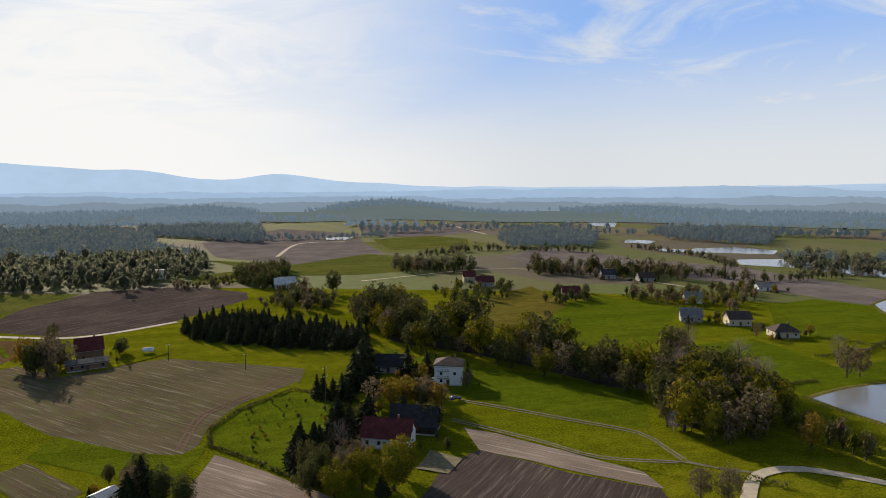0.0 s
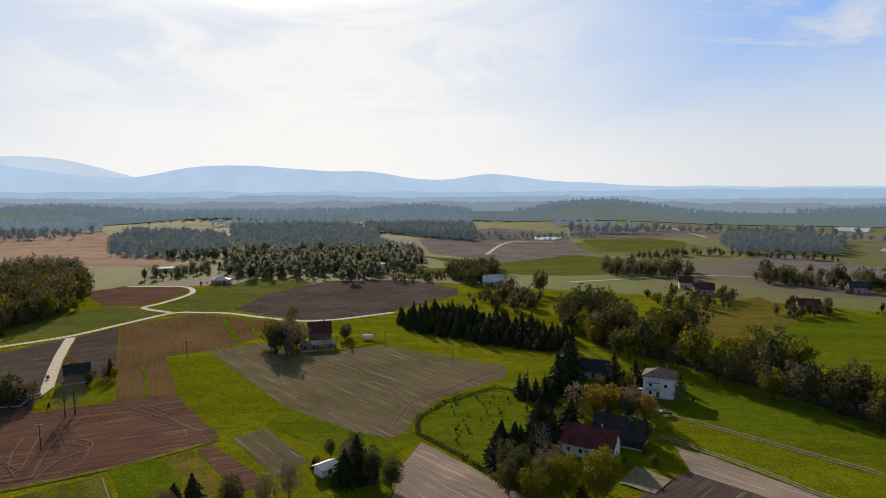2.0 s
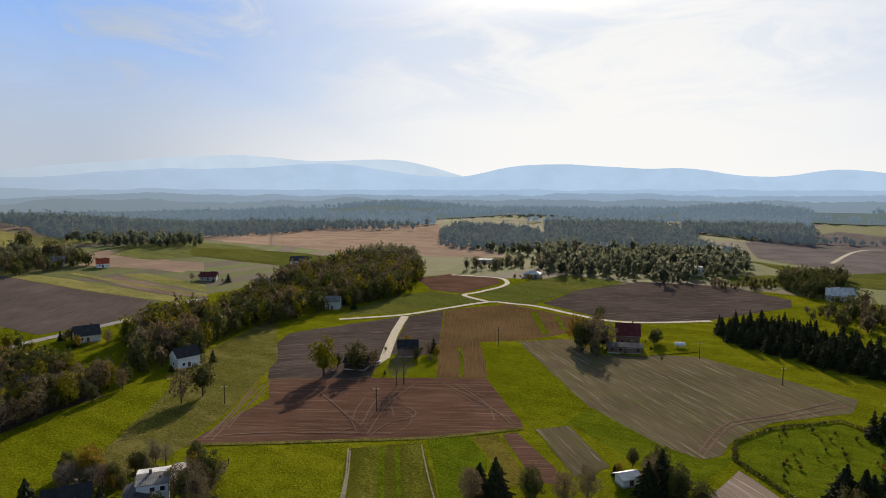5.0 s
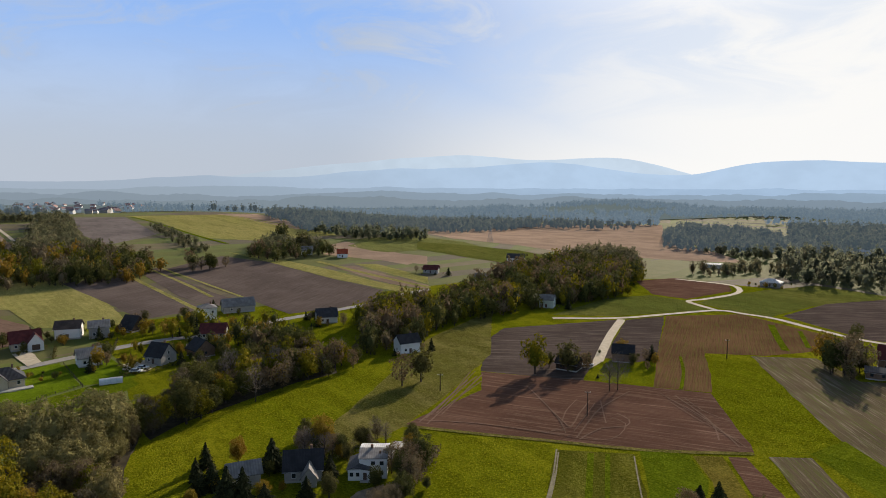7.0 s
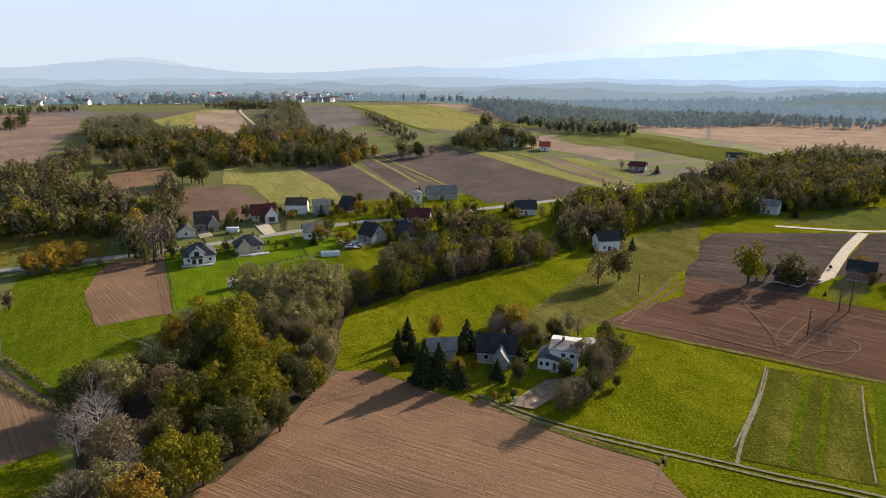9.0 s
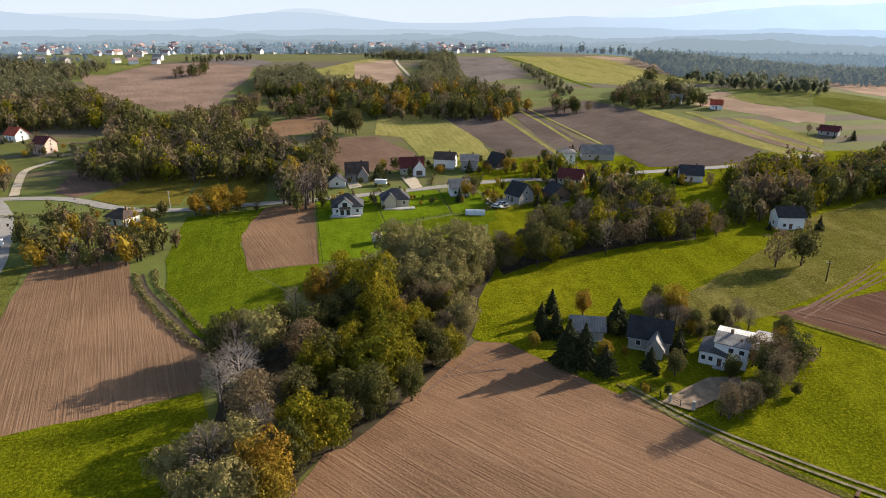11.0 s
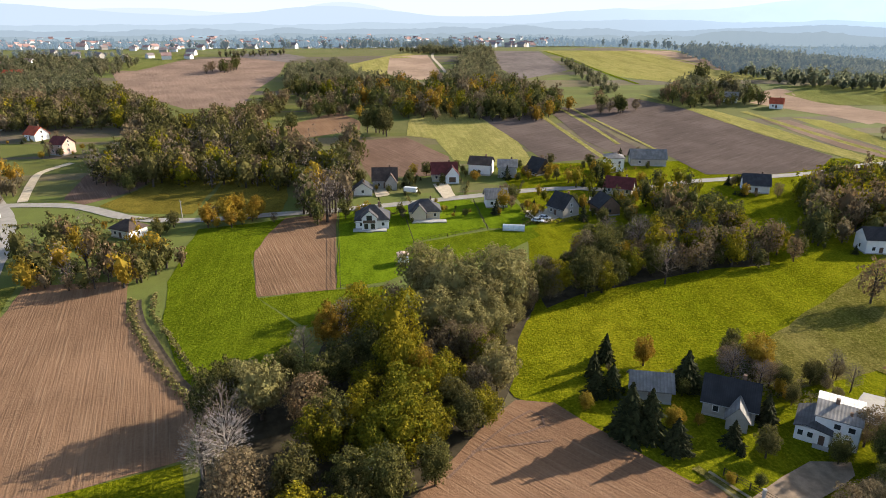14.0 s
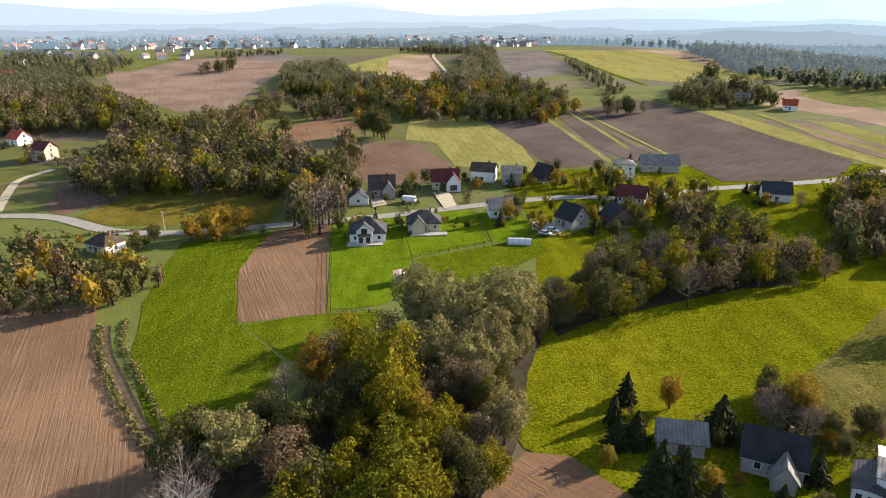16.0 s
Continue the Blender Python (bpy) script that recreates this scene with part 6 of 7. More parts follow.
tree("spruce", 22, 217, 4.0)
tree("spruce", 43, 230, 2.8)
tree("spruce", 50, 228, 2.3)
tree("spruce", 53, 227, 2.0)
tree("spruce", 46, 228, 1.7)
tree("spruce", 11, 210, 2.1)
tree("spruce", 14, 208, 2.0)
tree("spruce", 17, 209, 2.0)
tree("spruce", 9, 213, 1.8)
tree("spruce", 19, 206, 2.0)
tree("spruce", 33, 184, 2.3)
tree("brown", 36, 177, 3.1)
tree("dark", 39, 175, 3.0)
tree("dark", 42, 176, 2.4)
tree("brown", 26, 198, 4.4)
tree("gold", 31, 194, 4.4)
tree("gold", 36, 196, 4.4)
tree("brown", 41, 195, 4.0)
tree("gold", 45, 191, 3.6)
tree("brown", 12, 147, 3.7)
tree("oak", 16, 143, 3.9)
tree("oak", 23, 140, 4.1)
tree("bare", 12, 157, 3.9)
tree("dark", 7, 146, 3.7)
tree("brown", 16, 154, 3.5)
tree("spruce", 20, 139, 1.4)
tree("dark", 4, 142, 3.6)
tree("oak", 9, 138, 3.8)
tree("oak", 26, 146, 4.0)
tree("spruce", -32, 148, 2.5)
tree("spruce", -30, 148, 2.1)
tree("dark", -23, 143, 3.1)
tree("brown", -34, 147, 3.2)
tree("brown", -87, 261, 6.0)
tree("dark", -91, 261, 4.5)
tree("brown", -90, 277, 4.7)
tree("dark", -68, 291, 2.7)
tree("dark", -104, 322, 3.0)
tree("brown", 89, 120, 3.4)
tree("brown", 93, 116, 3.4)
tree("birch", 106, 156, 2.8)
tree("gold", 134, 136, 3.6)
tree("brown", 199, 188, 4.9)
tree("brown", 205, 188, 4.5)
tree("bare", 212, 205, 4.3)
tree("dark", 260, 469, 5.7)
tree("dark", 212, 521, 6.0)
tree("dark", 251, 490, 5.9)
tree("dark", 30, 424, 6.1)
tree("dark", 84, 281, 9.0)
tree("oak", 70, 278, 7.2)
tree("dark", 46, 329, 8.9)
tree("dark", 98, 232, 7.3)


# woods on the far hillocks
for cx, cy, h, w in HILLS:
    wood([(cx + math.cos(k * 0.785) * w * (1.1 if k % 2 else 0.8), cy + math.sin(k * 0.785) * w * (0.75 if k % 3 else 0.5)) for k in range(8)], 15, "dark:4", 10, 16, "far")

# belts of woodland scattered over the far plain
belt = random.Random(21)
for i in range(84):
    a, d = radians(belt.uniform(-48, 128)), belt.uniform(1000, 1950)
    cx, cy = -math.sin(a) * d, math.cos(a) * d
    if -1000 < cx < -480 and -260 < cy < 320:
        continue
    w_, h_, t_ = belt.uniform(90, 330), belt.uniform(22, 75), a + radians(belt.uniform(-25, 25))
    ux, uy = math.cos(t_), math.sin(t_)
    wood([(cx + ux * p * w_ - uy * q * h_, cy + uy * p * w_ + ux * q * h_) for p, q in ((-0.5, -0.3), (-0.2, -0.5), (0.25, -0.35), (0.5, 0.1), (0.2, 0.5), (-0.3, 0.35))],
         17, "dark:1", 11, 18, "far")


# ---- smaller things ----
def pole(x, y, h, kind="wood"):
    e = tagged(new("utility_pole"), "slim wooden utility pole with crossarm" if kind == "wood" else "pale concrete power pole with crossarm", "pole", "poles across the fields")
    e.matrix_world = pose(x, y, land(x, y), 0, 0, 40)
    bm = bmesh.new()
    bmesh.ops.create_cone(bm, segments=8, radius1=0.17, radius2=0.10, depth=h, cap_ends=True, matrix=Matrix.Translation((0, 0, h / 2)))
    part("shaft", bm, "bark" if kind == "wood" else "concrete", e)
    part("crossarm", boxed(-0.9, 0.9, -0.06, 0.06, h - 0.6, h - 0.45, 0.02), "steel", e)
    for sx in (-0.8, 0, 0.8):
        bm = bmesh.new()
        bmesh.ops.create_cone(bm, segments=6, radius1=0.06, radius2=0.04, depth=0.25, cap_ends=True, matrix=Matrix.Translation((sx, 0, h - 0.32)))
        part("insulator", bm, "frame_white", e)


for px, py, h, k in ((-119, 157, 7.6, "wood"), (-125, 250, 8, "wood"), (-47, 273, 7, "wood"), (-16, 252, 6.5, "wood"), (-115, 11, 7, "concrete"), (-272, -4, 7, "concrete"),
                     (-164, 137, 6, "wood"), (11, 198, 11.5, "wood"), (12, 220, 8, "wood"), (-205, 40, 7, "wood"), (-262, -60, 7, "concrete"), (-246, -112, 8, "concrete")):
    pole(px, py, h, k)


def lattice(x, y, h, w, words):
    e = tagged(new("lattice_mast"), words, "mast")
    e.matrix_world = pose(x, y, land(x, y))
    vs, fs = [], []
    c = [Vector((sx * w, sy * w, 0)) for sx, sy in ((-1, -1), (1, -1), (1, 1), (-1, 1))]
    k = 8
    for lv in range(k):
        a, b = 1 - 0.88 * lv / k, 1 - 0.88 * (lv + 1) / k
        for i in range(4):
            p0 = Vector((c[i].x * a, c[i].y * a, h * lv / k))
            p1 = Vector((c[i].x * b, c[i].y * b, h * (lv + 1) / k))
            q1 = Vector((c[i - 1].x * b, c[i - 1].y * b, h * (lv + 1) / k))
            tube(vs, fs, p0, p1, 0.14, 0.14, 4)
            tube(vs, fs, p0, q1, 0.07, 0.07, 3)
    o = new("frame", mesh_of("frame", vs, fs, "steel"))
    o.parent = e
    part("crossarm", boxed(-w * 1.6, w * 1.6, -0.12, 0.12, h * 0.82, h * 0.82 + 0.25), "steel", e)


lattice(-487, 458, 17, 2.0, "grey steel lattice power pylon in stubble field")


def fence(pts, h, gap, words, mat="wood_dark"):
    """Posts with three wires or rails between them."""
    e = tagged(new("fence"), words, "fence")
    pm = None
    for (x0, y0), (x1, y1) in zip(pts, pts[1:]):
        k = max(1, int(math.hypot(x1 - x0, y1 - y0) / gap))
        for i in range(k + 1):
            if pm is None:
                bm = boxed(-0.06, 0.06, -0.06, 0.06, -0.3, h)
                first = part("post", bm, mat, e)
                pm = first.data
                o = first
            else:
                o = new("post", pm)
                o.parent = e
            px, py = x0 + (x1 - x0) * i / k, y0 + (y1 - y0) * i / k
            o.location = (px, py, land(px, py))
        a = math.atan2(y1 - y0, x1 - x0)
        L_ = math.hypot(x1 - x0, y1 - y0)
        for z in (0.35, 0.7, 1.0):
            bm = boxed(0, L_, -0.025, 0.025, h * z - 0.05, h * z)
            o = part("rail", bm, mat, e)
            dz = land(x1, y1) - land(x0, y0)
            o.matrix_world = pose(x0, y0, land(x0, y0), 0, -math.degrees(math.atan2(dz, L_)), math.degrees(a))


fence([(-268, 17), (-231, 20), (-211, 21)], 1.3, 3, "dark mesh fence between two lawns")
fence([(-231, 20), (-242, 45), (-275, 44)], 1.2, 3, "dark garden fence round the lawn")
fence([(-264, -6), (-196, 0)], 1.5, 3, "dark fence between lawn and tilled plot")
fence([(-196, 0), (-193, 18)], 1.2, 3, "wire fence at foot of lawn")
fence([(-107, 74), (-117, 93), (-127, 108)], 1.4, 3, "dark wire fence along the farmyard hedge")
fence([(-118, 64), (-111, 68.5)], 1.4, 2, "low yard fence beside the gate")


def hedge(pts, width, h, mat, words, dens=2.2, leaf=0.3):
    """A clipped or wild hedge: a ragged row of leaf sprays over a low core."""
    r = random.Random(int(abs(pts[0][0]) * 7 + abs(pts[0][1])))
    vs, fs = [], []
    for (x0, y0), (x1, y1) in zip(pts, pts[1:]):
        L_ = math.hypot(x1 - x0, y1 - y0)
        ux, uy = (x1 - x0) / L_, (y1 - y0) / L_
        for i in range(int(L_ * dens * width * 6)):
            s, t = r.uniform(0, L_), r.gauss(0, 0.33) * width
            hh = h * (0.75 + 0.45 * noise.noise(Vector((x0 + ux * s, y0 + uy * s, 4)) * 0.4))
            z = r.uniform(0.05, 1) ** 0.7 * hh * max(0.2, 1 - (abs(t) / width) ** 2)
            px, py = x0 + ux * s - uy * t, y0 + uy * s + ux * t
            p = Vector((px, py, land(px, py) + z))
            d = Vector((r.gauss(0, 1), r.gauss(0, 1), r.gauss(0.4, 1))).normalized()
            a = d.orthogonal().normalized()
            b = d.cross(a)
            k = leaf * r.uniform(0.6, 1.3)
            i0 = len(vs)
            vs += [tuple(p + a * k), tuple(p + b * k * 0.7), tuple(p - a * k), tuple(p - b * k * 0.7)]
            fs.append((i0, i0 + 1, i0 + 2, i0 + 3))
    tagged(new("hedge", mesh_of("hedge", vs, fs, mat)), words, "hedge", kind="stuff")


hedge([(1, 151), (-9, 164), (-21, 177), (-22.5, 189), (-15, 205), (1.5, 222), (13, 212), (18, 200)], 1.0, 1.2, "leaf_dark", "low dark hedge round the paddock")
hedge([(-107, 76), (-111, 82), (-118, 94), (-125, 105)], 2.6, 3.2, "leaf_brown", "wild brown hedge beside farmyard")
hedge([(-192, -51), (-181, -47), (-167, -39), (-152, -29), (-142, -21), (-128, -14)], 1.6, 1.2, "weeds", "tall dry weeds along the ditch")
hedge([(-196, -47), (-183, -43), (-169, -34), (-154, -25), (-144, -18)], 1.2, 0.9, "weeds", "tall green weeds on the ditch bank")
hedge([(-258, 4), (-262, 14), (-266, 22)], 0.8, 1.4, "leaf_dark", "clipped dark garden hedge")
hedge([(-345, -128), (-335, -120), (-328, -108)], 7.0, 1.3, "weeds", "dry pale scrub beside the lane", 0.7)
hedge([(-276, -2), (-285, -4), (-292, -3)], 0.9, 1.7, "leaf_dark", "dark evergreen hedge beside village lane")
hedge([(-284, 24), (-300, 22), (-312, 24)], 1.0, 1.8, "leaf_dark", "tall dark thuja hedge between gardens")
hedge([(-284, 42), (-302, 45)], 1.0, 1.6, "leaf_dark", "dark thuja hedge between gardens")
hedge([(-282, 62), (-300, 68)], 1.0, 1.6, "leaf_dark", "dark hedge along garden edge")
hedge([(-250, 58), (-247, 70), (-252, 82)], 1.1, 1.9, "leaf_dark", "dark clipped hedge beside parked cars")
hedge([(-262, 96), (-250, 100), (-240, 112)], 2.4, 2.2, "leaf_brown", "brown overgrown hedge behind barns", 1.2)
hedge([(-274, 118), (-286, 126), (-292, 140)], 1.2, 1.6, "leaf_dark", "dark hedge beside village lane")
hedge([(-290, 18), (-275, 20)], 0.9, 1.6, "leaf_dark", "dark evergreen garden hedge")
hedge([(-262, 60), (-247, 63), (-244, 56)], 1.0, 2.0, "leaf_dark", "dark clipped hedge round yard")
hedge([(-258, -118), (-257, -100), (-262, -75), (-266, -60)], 1.2, 1.2, "weeds", "dry roadside weeds")
hedge([(210, 214), (235, 215), (262, 228)], 1.4, 1.8, "leaf_dark", "dark hedge beside meadow")
hedge([(-146, 66), (-138, 85), (-134, 96)], 4.5, 1.4, "weeds", "overgrown bushes behind farmhouse", 1.0)
hedge([(-141, 70), (-146, 92)], 4.5, 1.6, "weeds", "overgrown brambles behind farmhouse", 1.0)
hedge([(210, 370), (218, 345), (224, 326)], 3.0, 3.0, "leaf_dark", "dark overgrown hedge at meadow edge", 1.0)
hedge([(245, 238), (250, 226), (252, 219)], 2.0, 2.2, "leaf_dark", "dark clipped hedge at meadow edge", 1.2)
hedge([(165, 180), (172, 186), (185, 187)], 1.4, 1.2, "leaf_dark", "dark bushes on the pond bank")
hedge([(100, 128), (108, 124), (112, 120)], 3.0, 1.6, "weeds", "dry scrub patch by track junction", 1.0)

# ditch between the tilled field and the meadow
rims = ribbon([(-192, -50), (-181, -45.5), (-167, -37), (-152, -27.5), (-142, -20), (-128, -12)], 2.2)
vs, fs = [], []
for a, b in rims:
    for q, z in ((a, 0.30), (a * 0.7 + b * 0.3, 0.15), (a * 0.3 + b * 0.7, 0.15), (b, 0.30)):
        vs.append((q.x, q.y, z))
for i in range(len(rims) - 1):
    for k in range(3):
        fs.append((4 * i + k, 4 * i + k + 1, 4 * i + 5 + k, 4 * i + 4 + k))
tagged(new("ditch", mesh_of("ditch", vs, fs, "earth")), "narrow dark muddy drainage ditch", "ditch", kind="structure")

# farmyard ground, gate posts, terraces
sheet("yard", [(-113, 66), (-109, 70), (-116, 84), (-119, 85), (-120, 79)], "drive", "worn gravel farmyard drive", "yard", 0.20)
sheet("yard", [(-131, 92), (-127, 97), (-134, 106), (-138, 101)], "concrete", "pale concrete yard slab", "yard", 0.20)
sheet("yard", [(-76, 262), (-70, 262), (-48, 285), (-56, 293), (-80, 284)], "meadow", "grassy yard by farmhouse", "yard", 0.20)
sheet("yard", [(30, 150), (37, 145), (43, 153), (36, 160)], "rut", "bare earth farmyard", "yard", 0.20)
for px, py in ((-112.5, 67.2), (-109.6, 70.3)):
    e = tagged(new("gate_post"), "grey concrete gate post of the yard", "post", "gate posts")
    e.matrix_world = pose(px, py, 0)
    part("shaft", boxed(-0.2, 0.2, -0.2, 0.2, 0, 1.7, 0.03), "concrete", e)
    part("cap", boxed(-0.27, 0.27, -0.27, 0.27, 1.7, 1.85, 0.03), "concrete", e)


def car(x, y, yaw, paint, words, lift=0.42, van=False):
    e = tagged(new("van" if van else "car"), words, "van" if van else "car", "parked vehicles")
    e.matrix_world = pose(x, y, land(x, y) + lift, 0, 0, yaw)
    L_, w_, h_ = (5.2, 1.95, 2.2) if van else (4.3, 1.75, 0.85)
    bm = boxed(-L_ / 2, L_ / 2, -w_ / 2, w_ / 2, 0.3, h_, 0.12)
    part("body", bm, paint, e)
    if not van:
        bm = bmesh.new()
        lo = [(-1.7, -0.8), (1.1, -0.8), (1.1, 0.8), (-1.7, 0.8)]
        hi = [(-1.2, -0.65), (0.4, -0.65), (0.4, 0.65), (-1.2, 0.65)]
        a = [bm.verts.new((p[0], p[1], 0.84)) for p in lo]
        b = [bm.verts.new((p[0], p[1], 1.36)) for p in hi]
        for i in range(4):
            bm.faces.new((a[i], a[(i + 1) % 4], b[(i + 1) % 4], b[i]))
        bm.faces.new(a[::-1])
        bm.faces.new(b)
        part("cabin_glass", bm, "pane", e)
        part("roof", boxed(-1.22, 0.42, -0.67, 0.67, 1.36, 1.43, 0.02), paint, e)
    else:
        part("windscreen", boxed(L_ / 2 - 0.02, L_ / 2 + 0.03, -0.8, 0.8, 1.25, 1.95), "pane", e)
    for sx in (-L_ * 0.31, L_ * 0.31):
        for sy in (-w_ / 2 + 0.02, w_ / 2 - 0.02):
            bm = bmesh.new()
            bmesh.ops.create_cone(bm, segments=14, radius1=0.32, radius2=0.32, depth=0.22, cap_ends=True, matrix=pose(sx, sy, 0.32, 90))
            t_ = part("wheel", bm, "rubber", e)
            bm = bmesh.new()
            bmesh.ops.create_cone(bm, segments=10, radius1=0.19, radius2=0.17, depth=0.26, cap_ends=True, matrix=pose(sx, sy, 0.32, 90))
            part("rim", bm, "steel", t_)
    for sy in (-0.6, 0.6):
        part("headlight", boxed(L_ / 2 - 0.03, L_ / 2 + 0.02, sy - 0.16, sy + 0.16, 0.58, 0.74), "frame_white", e, "clear headlight")


for cx, cy, ca, cp, cw, cv in ((-268.5, 3.5, 80, "paint_white", "white car parked beside new house", False), (-288, 20.5, 70, "paint_white", "white van on the drive", True),
                               (-266, -126, 120, "paint_white", "white van on main road", True), (-240, -114, 115, "paint_white", "white car on main road", False),
                               (-222, -102.5, 110, "paint_white", "white van at the roadside", True), (-300, -149, 125, "paint_blue", "blue car on main road", False),
                               (-171, -78, 30, "paint_white", "white car on the verge", False), (-152, 198.5, 40, "paint_white", "white car beside farm drive", False),
                               (52.6, 197.5, 10, "paint_dark", "dark car on the house drive", False), (50, 219, 60, "paint_white", "white car beside tall house", False),
                               (-248, 63, 60, "paint_white", "white car in yard", False), (-251, 66, 60, "paint_white", "white car in yard", False),
                               (-262, 79, 10, "paint_dark", "dark car by village lane", False)):
    car(cx, cy, ca, cp, cw, van=cv)

# small boxy trailer hut on the lawn
e = tagged(new("site_hut"), "small white hut with pinkish roof on wheels", "hut")
e.matrix_world = pose(-213, 16.5, 0.1, 0, 0, 5)
part("body", boxed(-1.6, 1.6, -1.4, 1.4, 0.6, 2.6, 0.05), "paint_white", e)
bm = bmesh.new()
slab(bm, [(-1.9, -1.7, 2.72), (1.9, -1.7, 2.72), (1.9, 0, 3.05), (-1.9, 0, 3.05)], 0.1)
slab(bm, [(1.9, 1.7, 2.72), (-1.9, 1.7, 2.72), (-1.9, 0, 3.052), (1.9, 0, 3.052)], 0.1)
part("roof", bm, "stucco_pink", e, "faded pinkish roof")
window(e, 1.61, 0, 1.3, 90)
for sx in (-1.0, 1.0):
    for sy in (-1.3, 1.3):
        bm = bmesh.new()
        bmesh.ops.create_cone(bm, segments=12, radius1=0.34, radius2=0.34, depth=0.2, cap_ends=True, matrix=pose(sx, sy, 0.34, 90))
        part("wheel", bm, "rubber", e)

# polytunnel
e = tagged(new("polytunnel"), "small white plastic polytunnel on the grass", "greenhouse")
e.matrix_world = pose(-241, 53.5, 0.1, 0, 0, 78)
bm = bmesh.new()
rings = []
for i in range(9):
    rings.append([bm.verts.new((-3.6 + 0.9 * i, 1.4 * math.cos(math.pi * k / 8), 1.9 * math.sin(math.pi * k / 8))) for k in range(9)])
for a, b in zip(rings, rings[1:]):
    for k in range(8):
        bm.faces.new((a[k], b[k], b[k + 1], a[k + 1]))
bm.faces.new(rings[0])
bm.faces.new(rings[-1][::-1])
part("film", bm, "plastic_film", e)
for i in range(0, 9, 2):
    vs, fs = [], []
    for k in range(8):
        a, b = (Vector((-3.6 + 0.9 * i, 1.44 * math.cos(math.pi * j / 8), 1.95 * math.sin(math.pi * j / 8))) for j in (k, k + 1))
        tube(vs, fs, a, b, 0.04, 0.04, 4)
    o = new("hoop", mesh_of("hoop", vs, fs, "steel"))
    o.parent = e

# white round tank beside the farmhouse
e = tagged(new("gas_tank"), "white cylindrical gas tank on legs", "tank")
e.matrix_world = pose(-57.4, 287, 0.4, 0, 0, 15)
bm = bmesh.new()
bmesh.ops.create_uvsphere(bm, u_segments=16, v_segments=10, radius=1.0)
for v in bm.verts:
    v.co.x += 1.4 * (1 if v.co.x > 0 else -1)
    v.co.z += 1.35
part("shell", bm, "paint_white", e)
for sx in (-1.2, 1.2):
    part("leg", boxed(sx - 0.12, sx + 0.12, -0.6, 0.6, 0, 0.55), "steel", e)

# terraces of the new houses
for tx, ty, ta, tw, td in ((-244, 6, 0, 3.0, 11), (-252, 26, 0, 3.0, 12)):
    e = tagged(new("terrace"), "pale paved terrace beside new house", "terrace")
    e.matrix_world = pose(tx, ty, land(tx, ty) + 0.1, 0, 0, ta)
    part("slab", boxed(-tw / 2, tw / 2, -td / 2, td / 2, 0, 0.35, 0.04), "concrete", e)
    part("step", boxed(tw / 2, tw / 2 + 0.5, -1.2, 1.2, 0, 0.18, 0.02), "concrete", e)

# tree guards in the paddock orchard
r = random.Random(3)
for i in range(34):
    px, py = r.uniform(-14, 14), r.uniform(170, 210)
    if inside(px, py, [(-20, 190), (-14, 203), (1, 220), (15, 204), (20, 189), (14, 174), (1, 155), (-9, 166), (-19, 178)]):
        tree("dark" if i % 3 else "gold", px, py, r.uniform(0.35, 0.6))


# garden shrubs and small trees round the houses
r = random.Random(13)
for hx, hy, hg in list(KEEP):
    if math.hypot(hx, hy) > 520 or math.hypot(hx, hy) < 90:
        continue
    village = hx < -225 and -10 < hy < 175
    for i in range(13 if village else 9):
        a, d = r.uniform(0, 6.28), hg + r.uniform(2.0, 10)
        px, py = hx + math.cos(a) * d, hy + math.sin(a) * d
        if clear_of(px, py, 1.0):
            k = r.choice(("dark", "dark", "spruce", "gold", "brown"))
            if village and px > hx + 3 and -12 < py < 36 and hx > -265:
                continue
            tree(k, px, py, (0.5 + 2.3 * r.random() ** 1.6) * (0.6 if k == "spruce" else 1.0))

# drives and parking courts of the village
for pts in ([(-283, 38), (-279, 33), (-300, 30), (-301, 36)], [(-286, 12), (-283, 7), (-294, 6), (-295, 12)], [(-262, 10), (-266, 8), (-266, 2), (-258, 3)],
            [(-254, 60), (-262, 62), (-264, 74), (-255, 74), (-247, 66)], [(-263, 95), (-272, 97), (-278, 90), (-268, 86)]):
    sheet("driveway", pts, "gravel", "pale paved house driveway", "driveway", 0.20)


# ---- far town ----
TOWN = {}


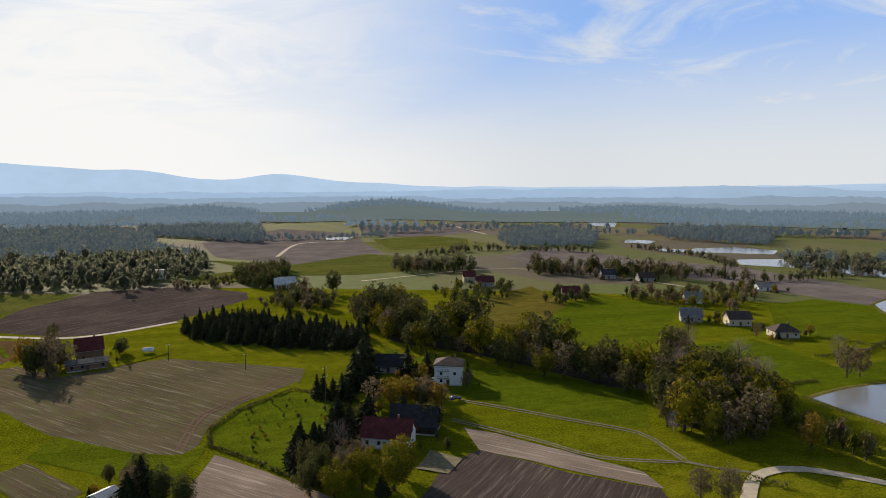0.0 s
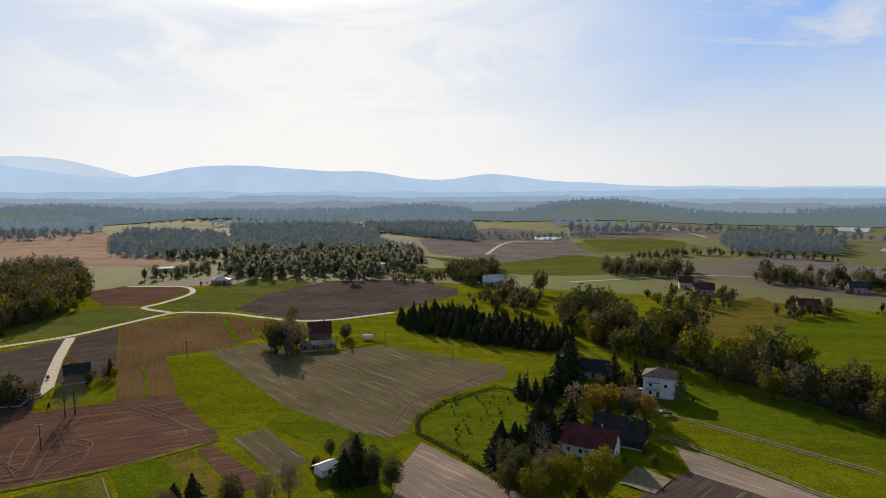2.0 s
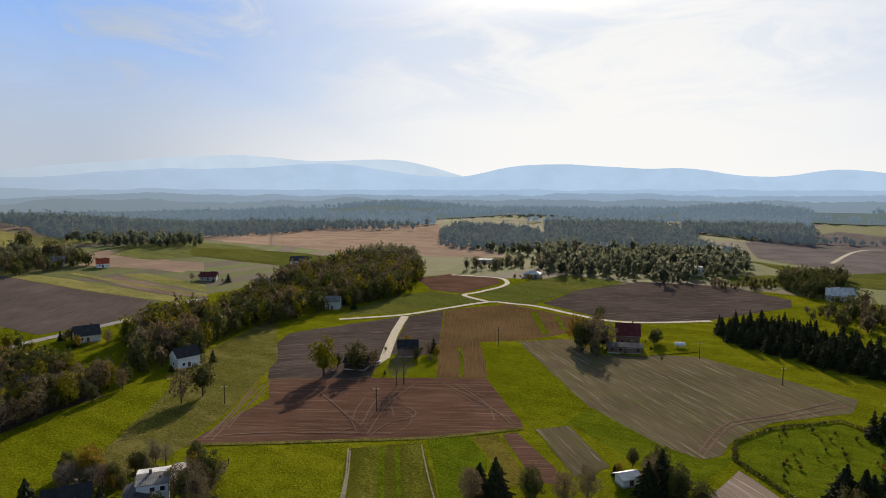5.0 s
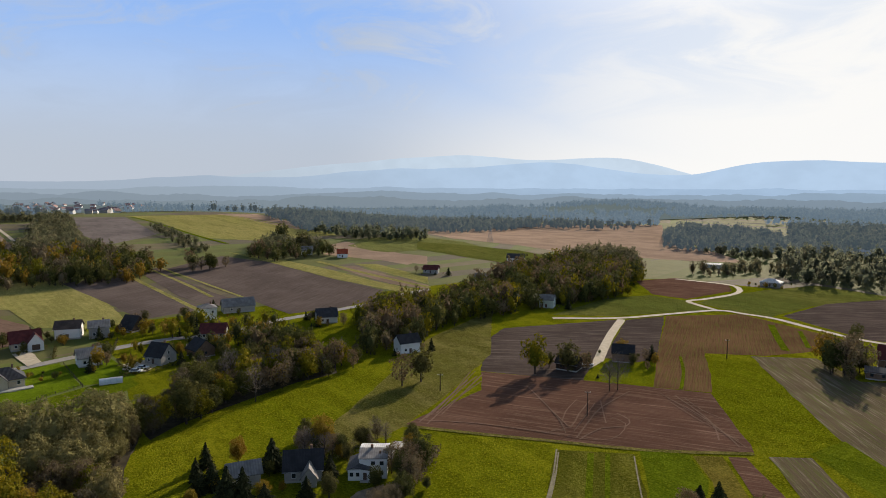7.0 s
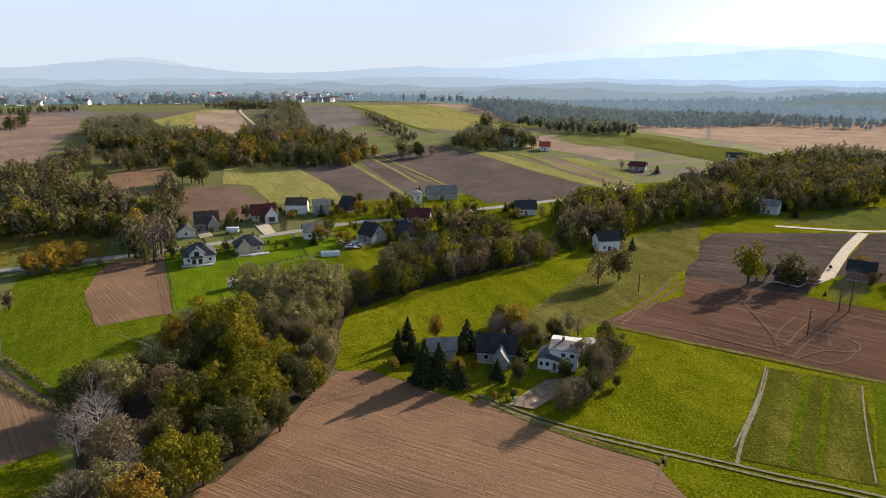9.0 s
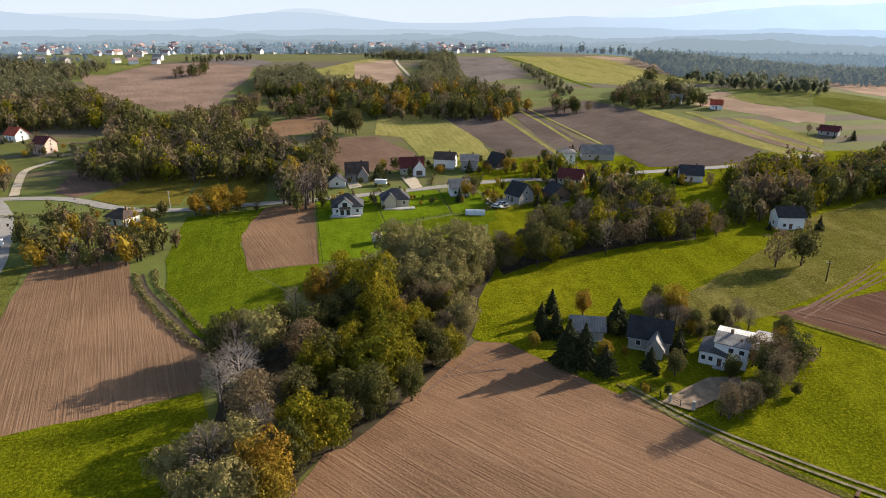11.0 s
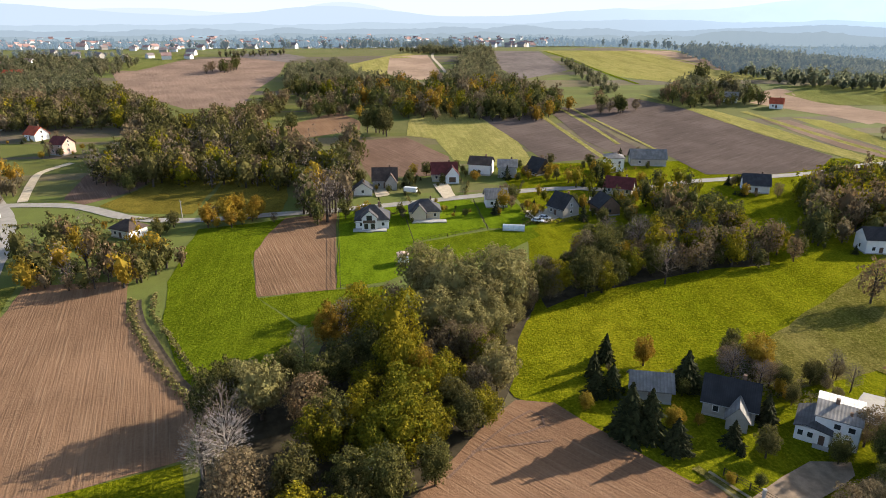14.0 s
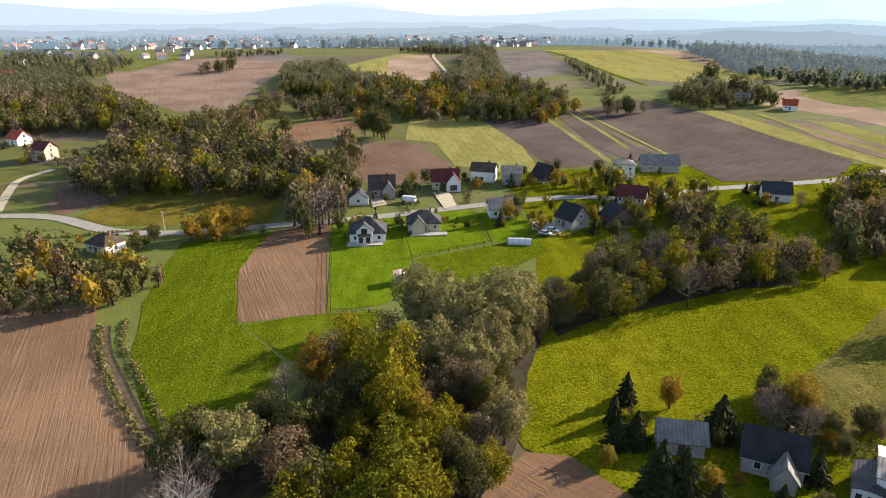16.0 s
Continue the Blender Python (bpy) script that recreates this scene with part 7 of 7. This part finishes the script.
def town_house(x, y, z, yaw, s, k):
    walls, cover = (("far_wall", "far_tile"), ("far_wall", "far_roof"), ("stucco_grey", "far_roof"), ("far_wall", "far_tile"))[k]
    if k not in TOWN:
        a, b = walls_bm(11, 9, 5, 3.2, "gable"), roof_bm(11, 9, 5, 3.2, "gable")
        ms = []
        for nm, bm, mt in (("wall", a, walls), ("roof", b, cover)):
            me = bpy.data.meshes.new(nm)
            bm.to_mesh(me)
            bm.free()
            me.materials.append(MATS[mt])
            ms.append((nm, me))
        TOWN[k] = ms
    e = tagged(new("house"), "small distant town house with " + ("dull red", "grey", "dark grey", "reddish")[k] + " roof", "house", "houses of the far town")
    for nm, me in TOWN[k]:
        o = new(nm, me)
        o.parent = e
    e.matrix_world = pose(x, y, z, 0, 0, yaw) @ Matrix.Diagonal((s, s, s, 1))


def far_roofs(count, seed):
    """The town's further houses, too small to tell apart: one mass of gabled walls and roofs."""
    r = random.Random(seed)
    wv, wf, rv, rf = [], [], [], []
    for i in range(count):
        a, d = radians(r.uniform(76, 126)), 1300 + 1050 * r.random()
        x, y = -math.sin(a) * d, math.cos(a) * d
        m = pose(x, y, land(x, y) - 0.3, 0, 0, r.uniform(0, 180)) @ Matrix.Diagonal((r.uniform(0.7, 1.5), r.uniform(0.7, 1.1), r.uniform(0.7, 1.3), 1))
        for bm, vs, fs in ((walls_bm(11, 9, 5, 3.2, "gable"), wv, wf), (roof_bm(11, 9, 5, 3.2, "gable"), rv, rf)):
            bm.verts.index_update()
            i0 = len(vs)
            vs += [tuple(m @ v.co) for v in bm.verts]
            fs += [tuple(i0 + v.index for v in f.verts) for f in bm.faces]
            bm.free()
    town = tagged(new("far_town", mesh_of("far_town", wv, wf, "far_wall")), "mass of small white and grey houses of the distant town", "town", kind="stuff")
    o = new("roofs", mesh_of("roofs", rv, rf, "far_tile"))
    o.parent = town
    tagged(o, kind="stuff")


far_roofs(380, 8)
r = random.Random(5)
for i in range(60):
    a, d = radians(r.uniform(78, 126)), r.uniform(1120, 1350)
    x, y = -math.sin(a) * d, math.cos(a) * d
    town_house(x, y, land(x, y) - 0.3, r.uniform(0, 180), r.uniform(0.7, 1.2), r.randrange(4))
for i in range(26):
    a, d = radians(r.uniform(104, 124)), r.uniform(800, 1120)
    x, y = -math.sin(a) * d, math.cos(a) * d
    town_house(x, y, land(x, y) - 0.3, r.uniform(0, 180), r.uniform(0.7, 0.95), r.randrange(4))
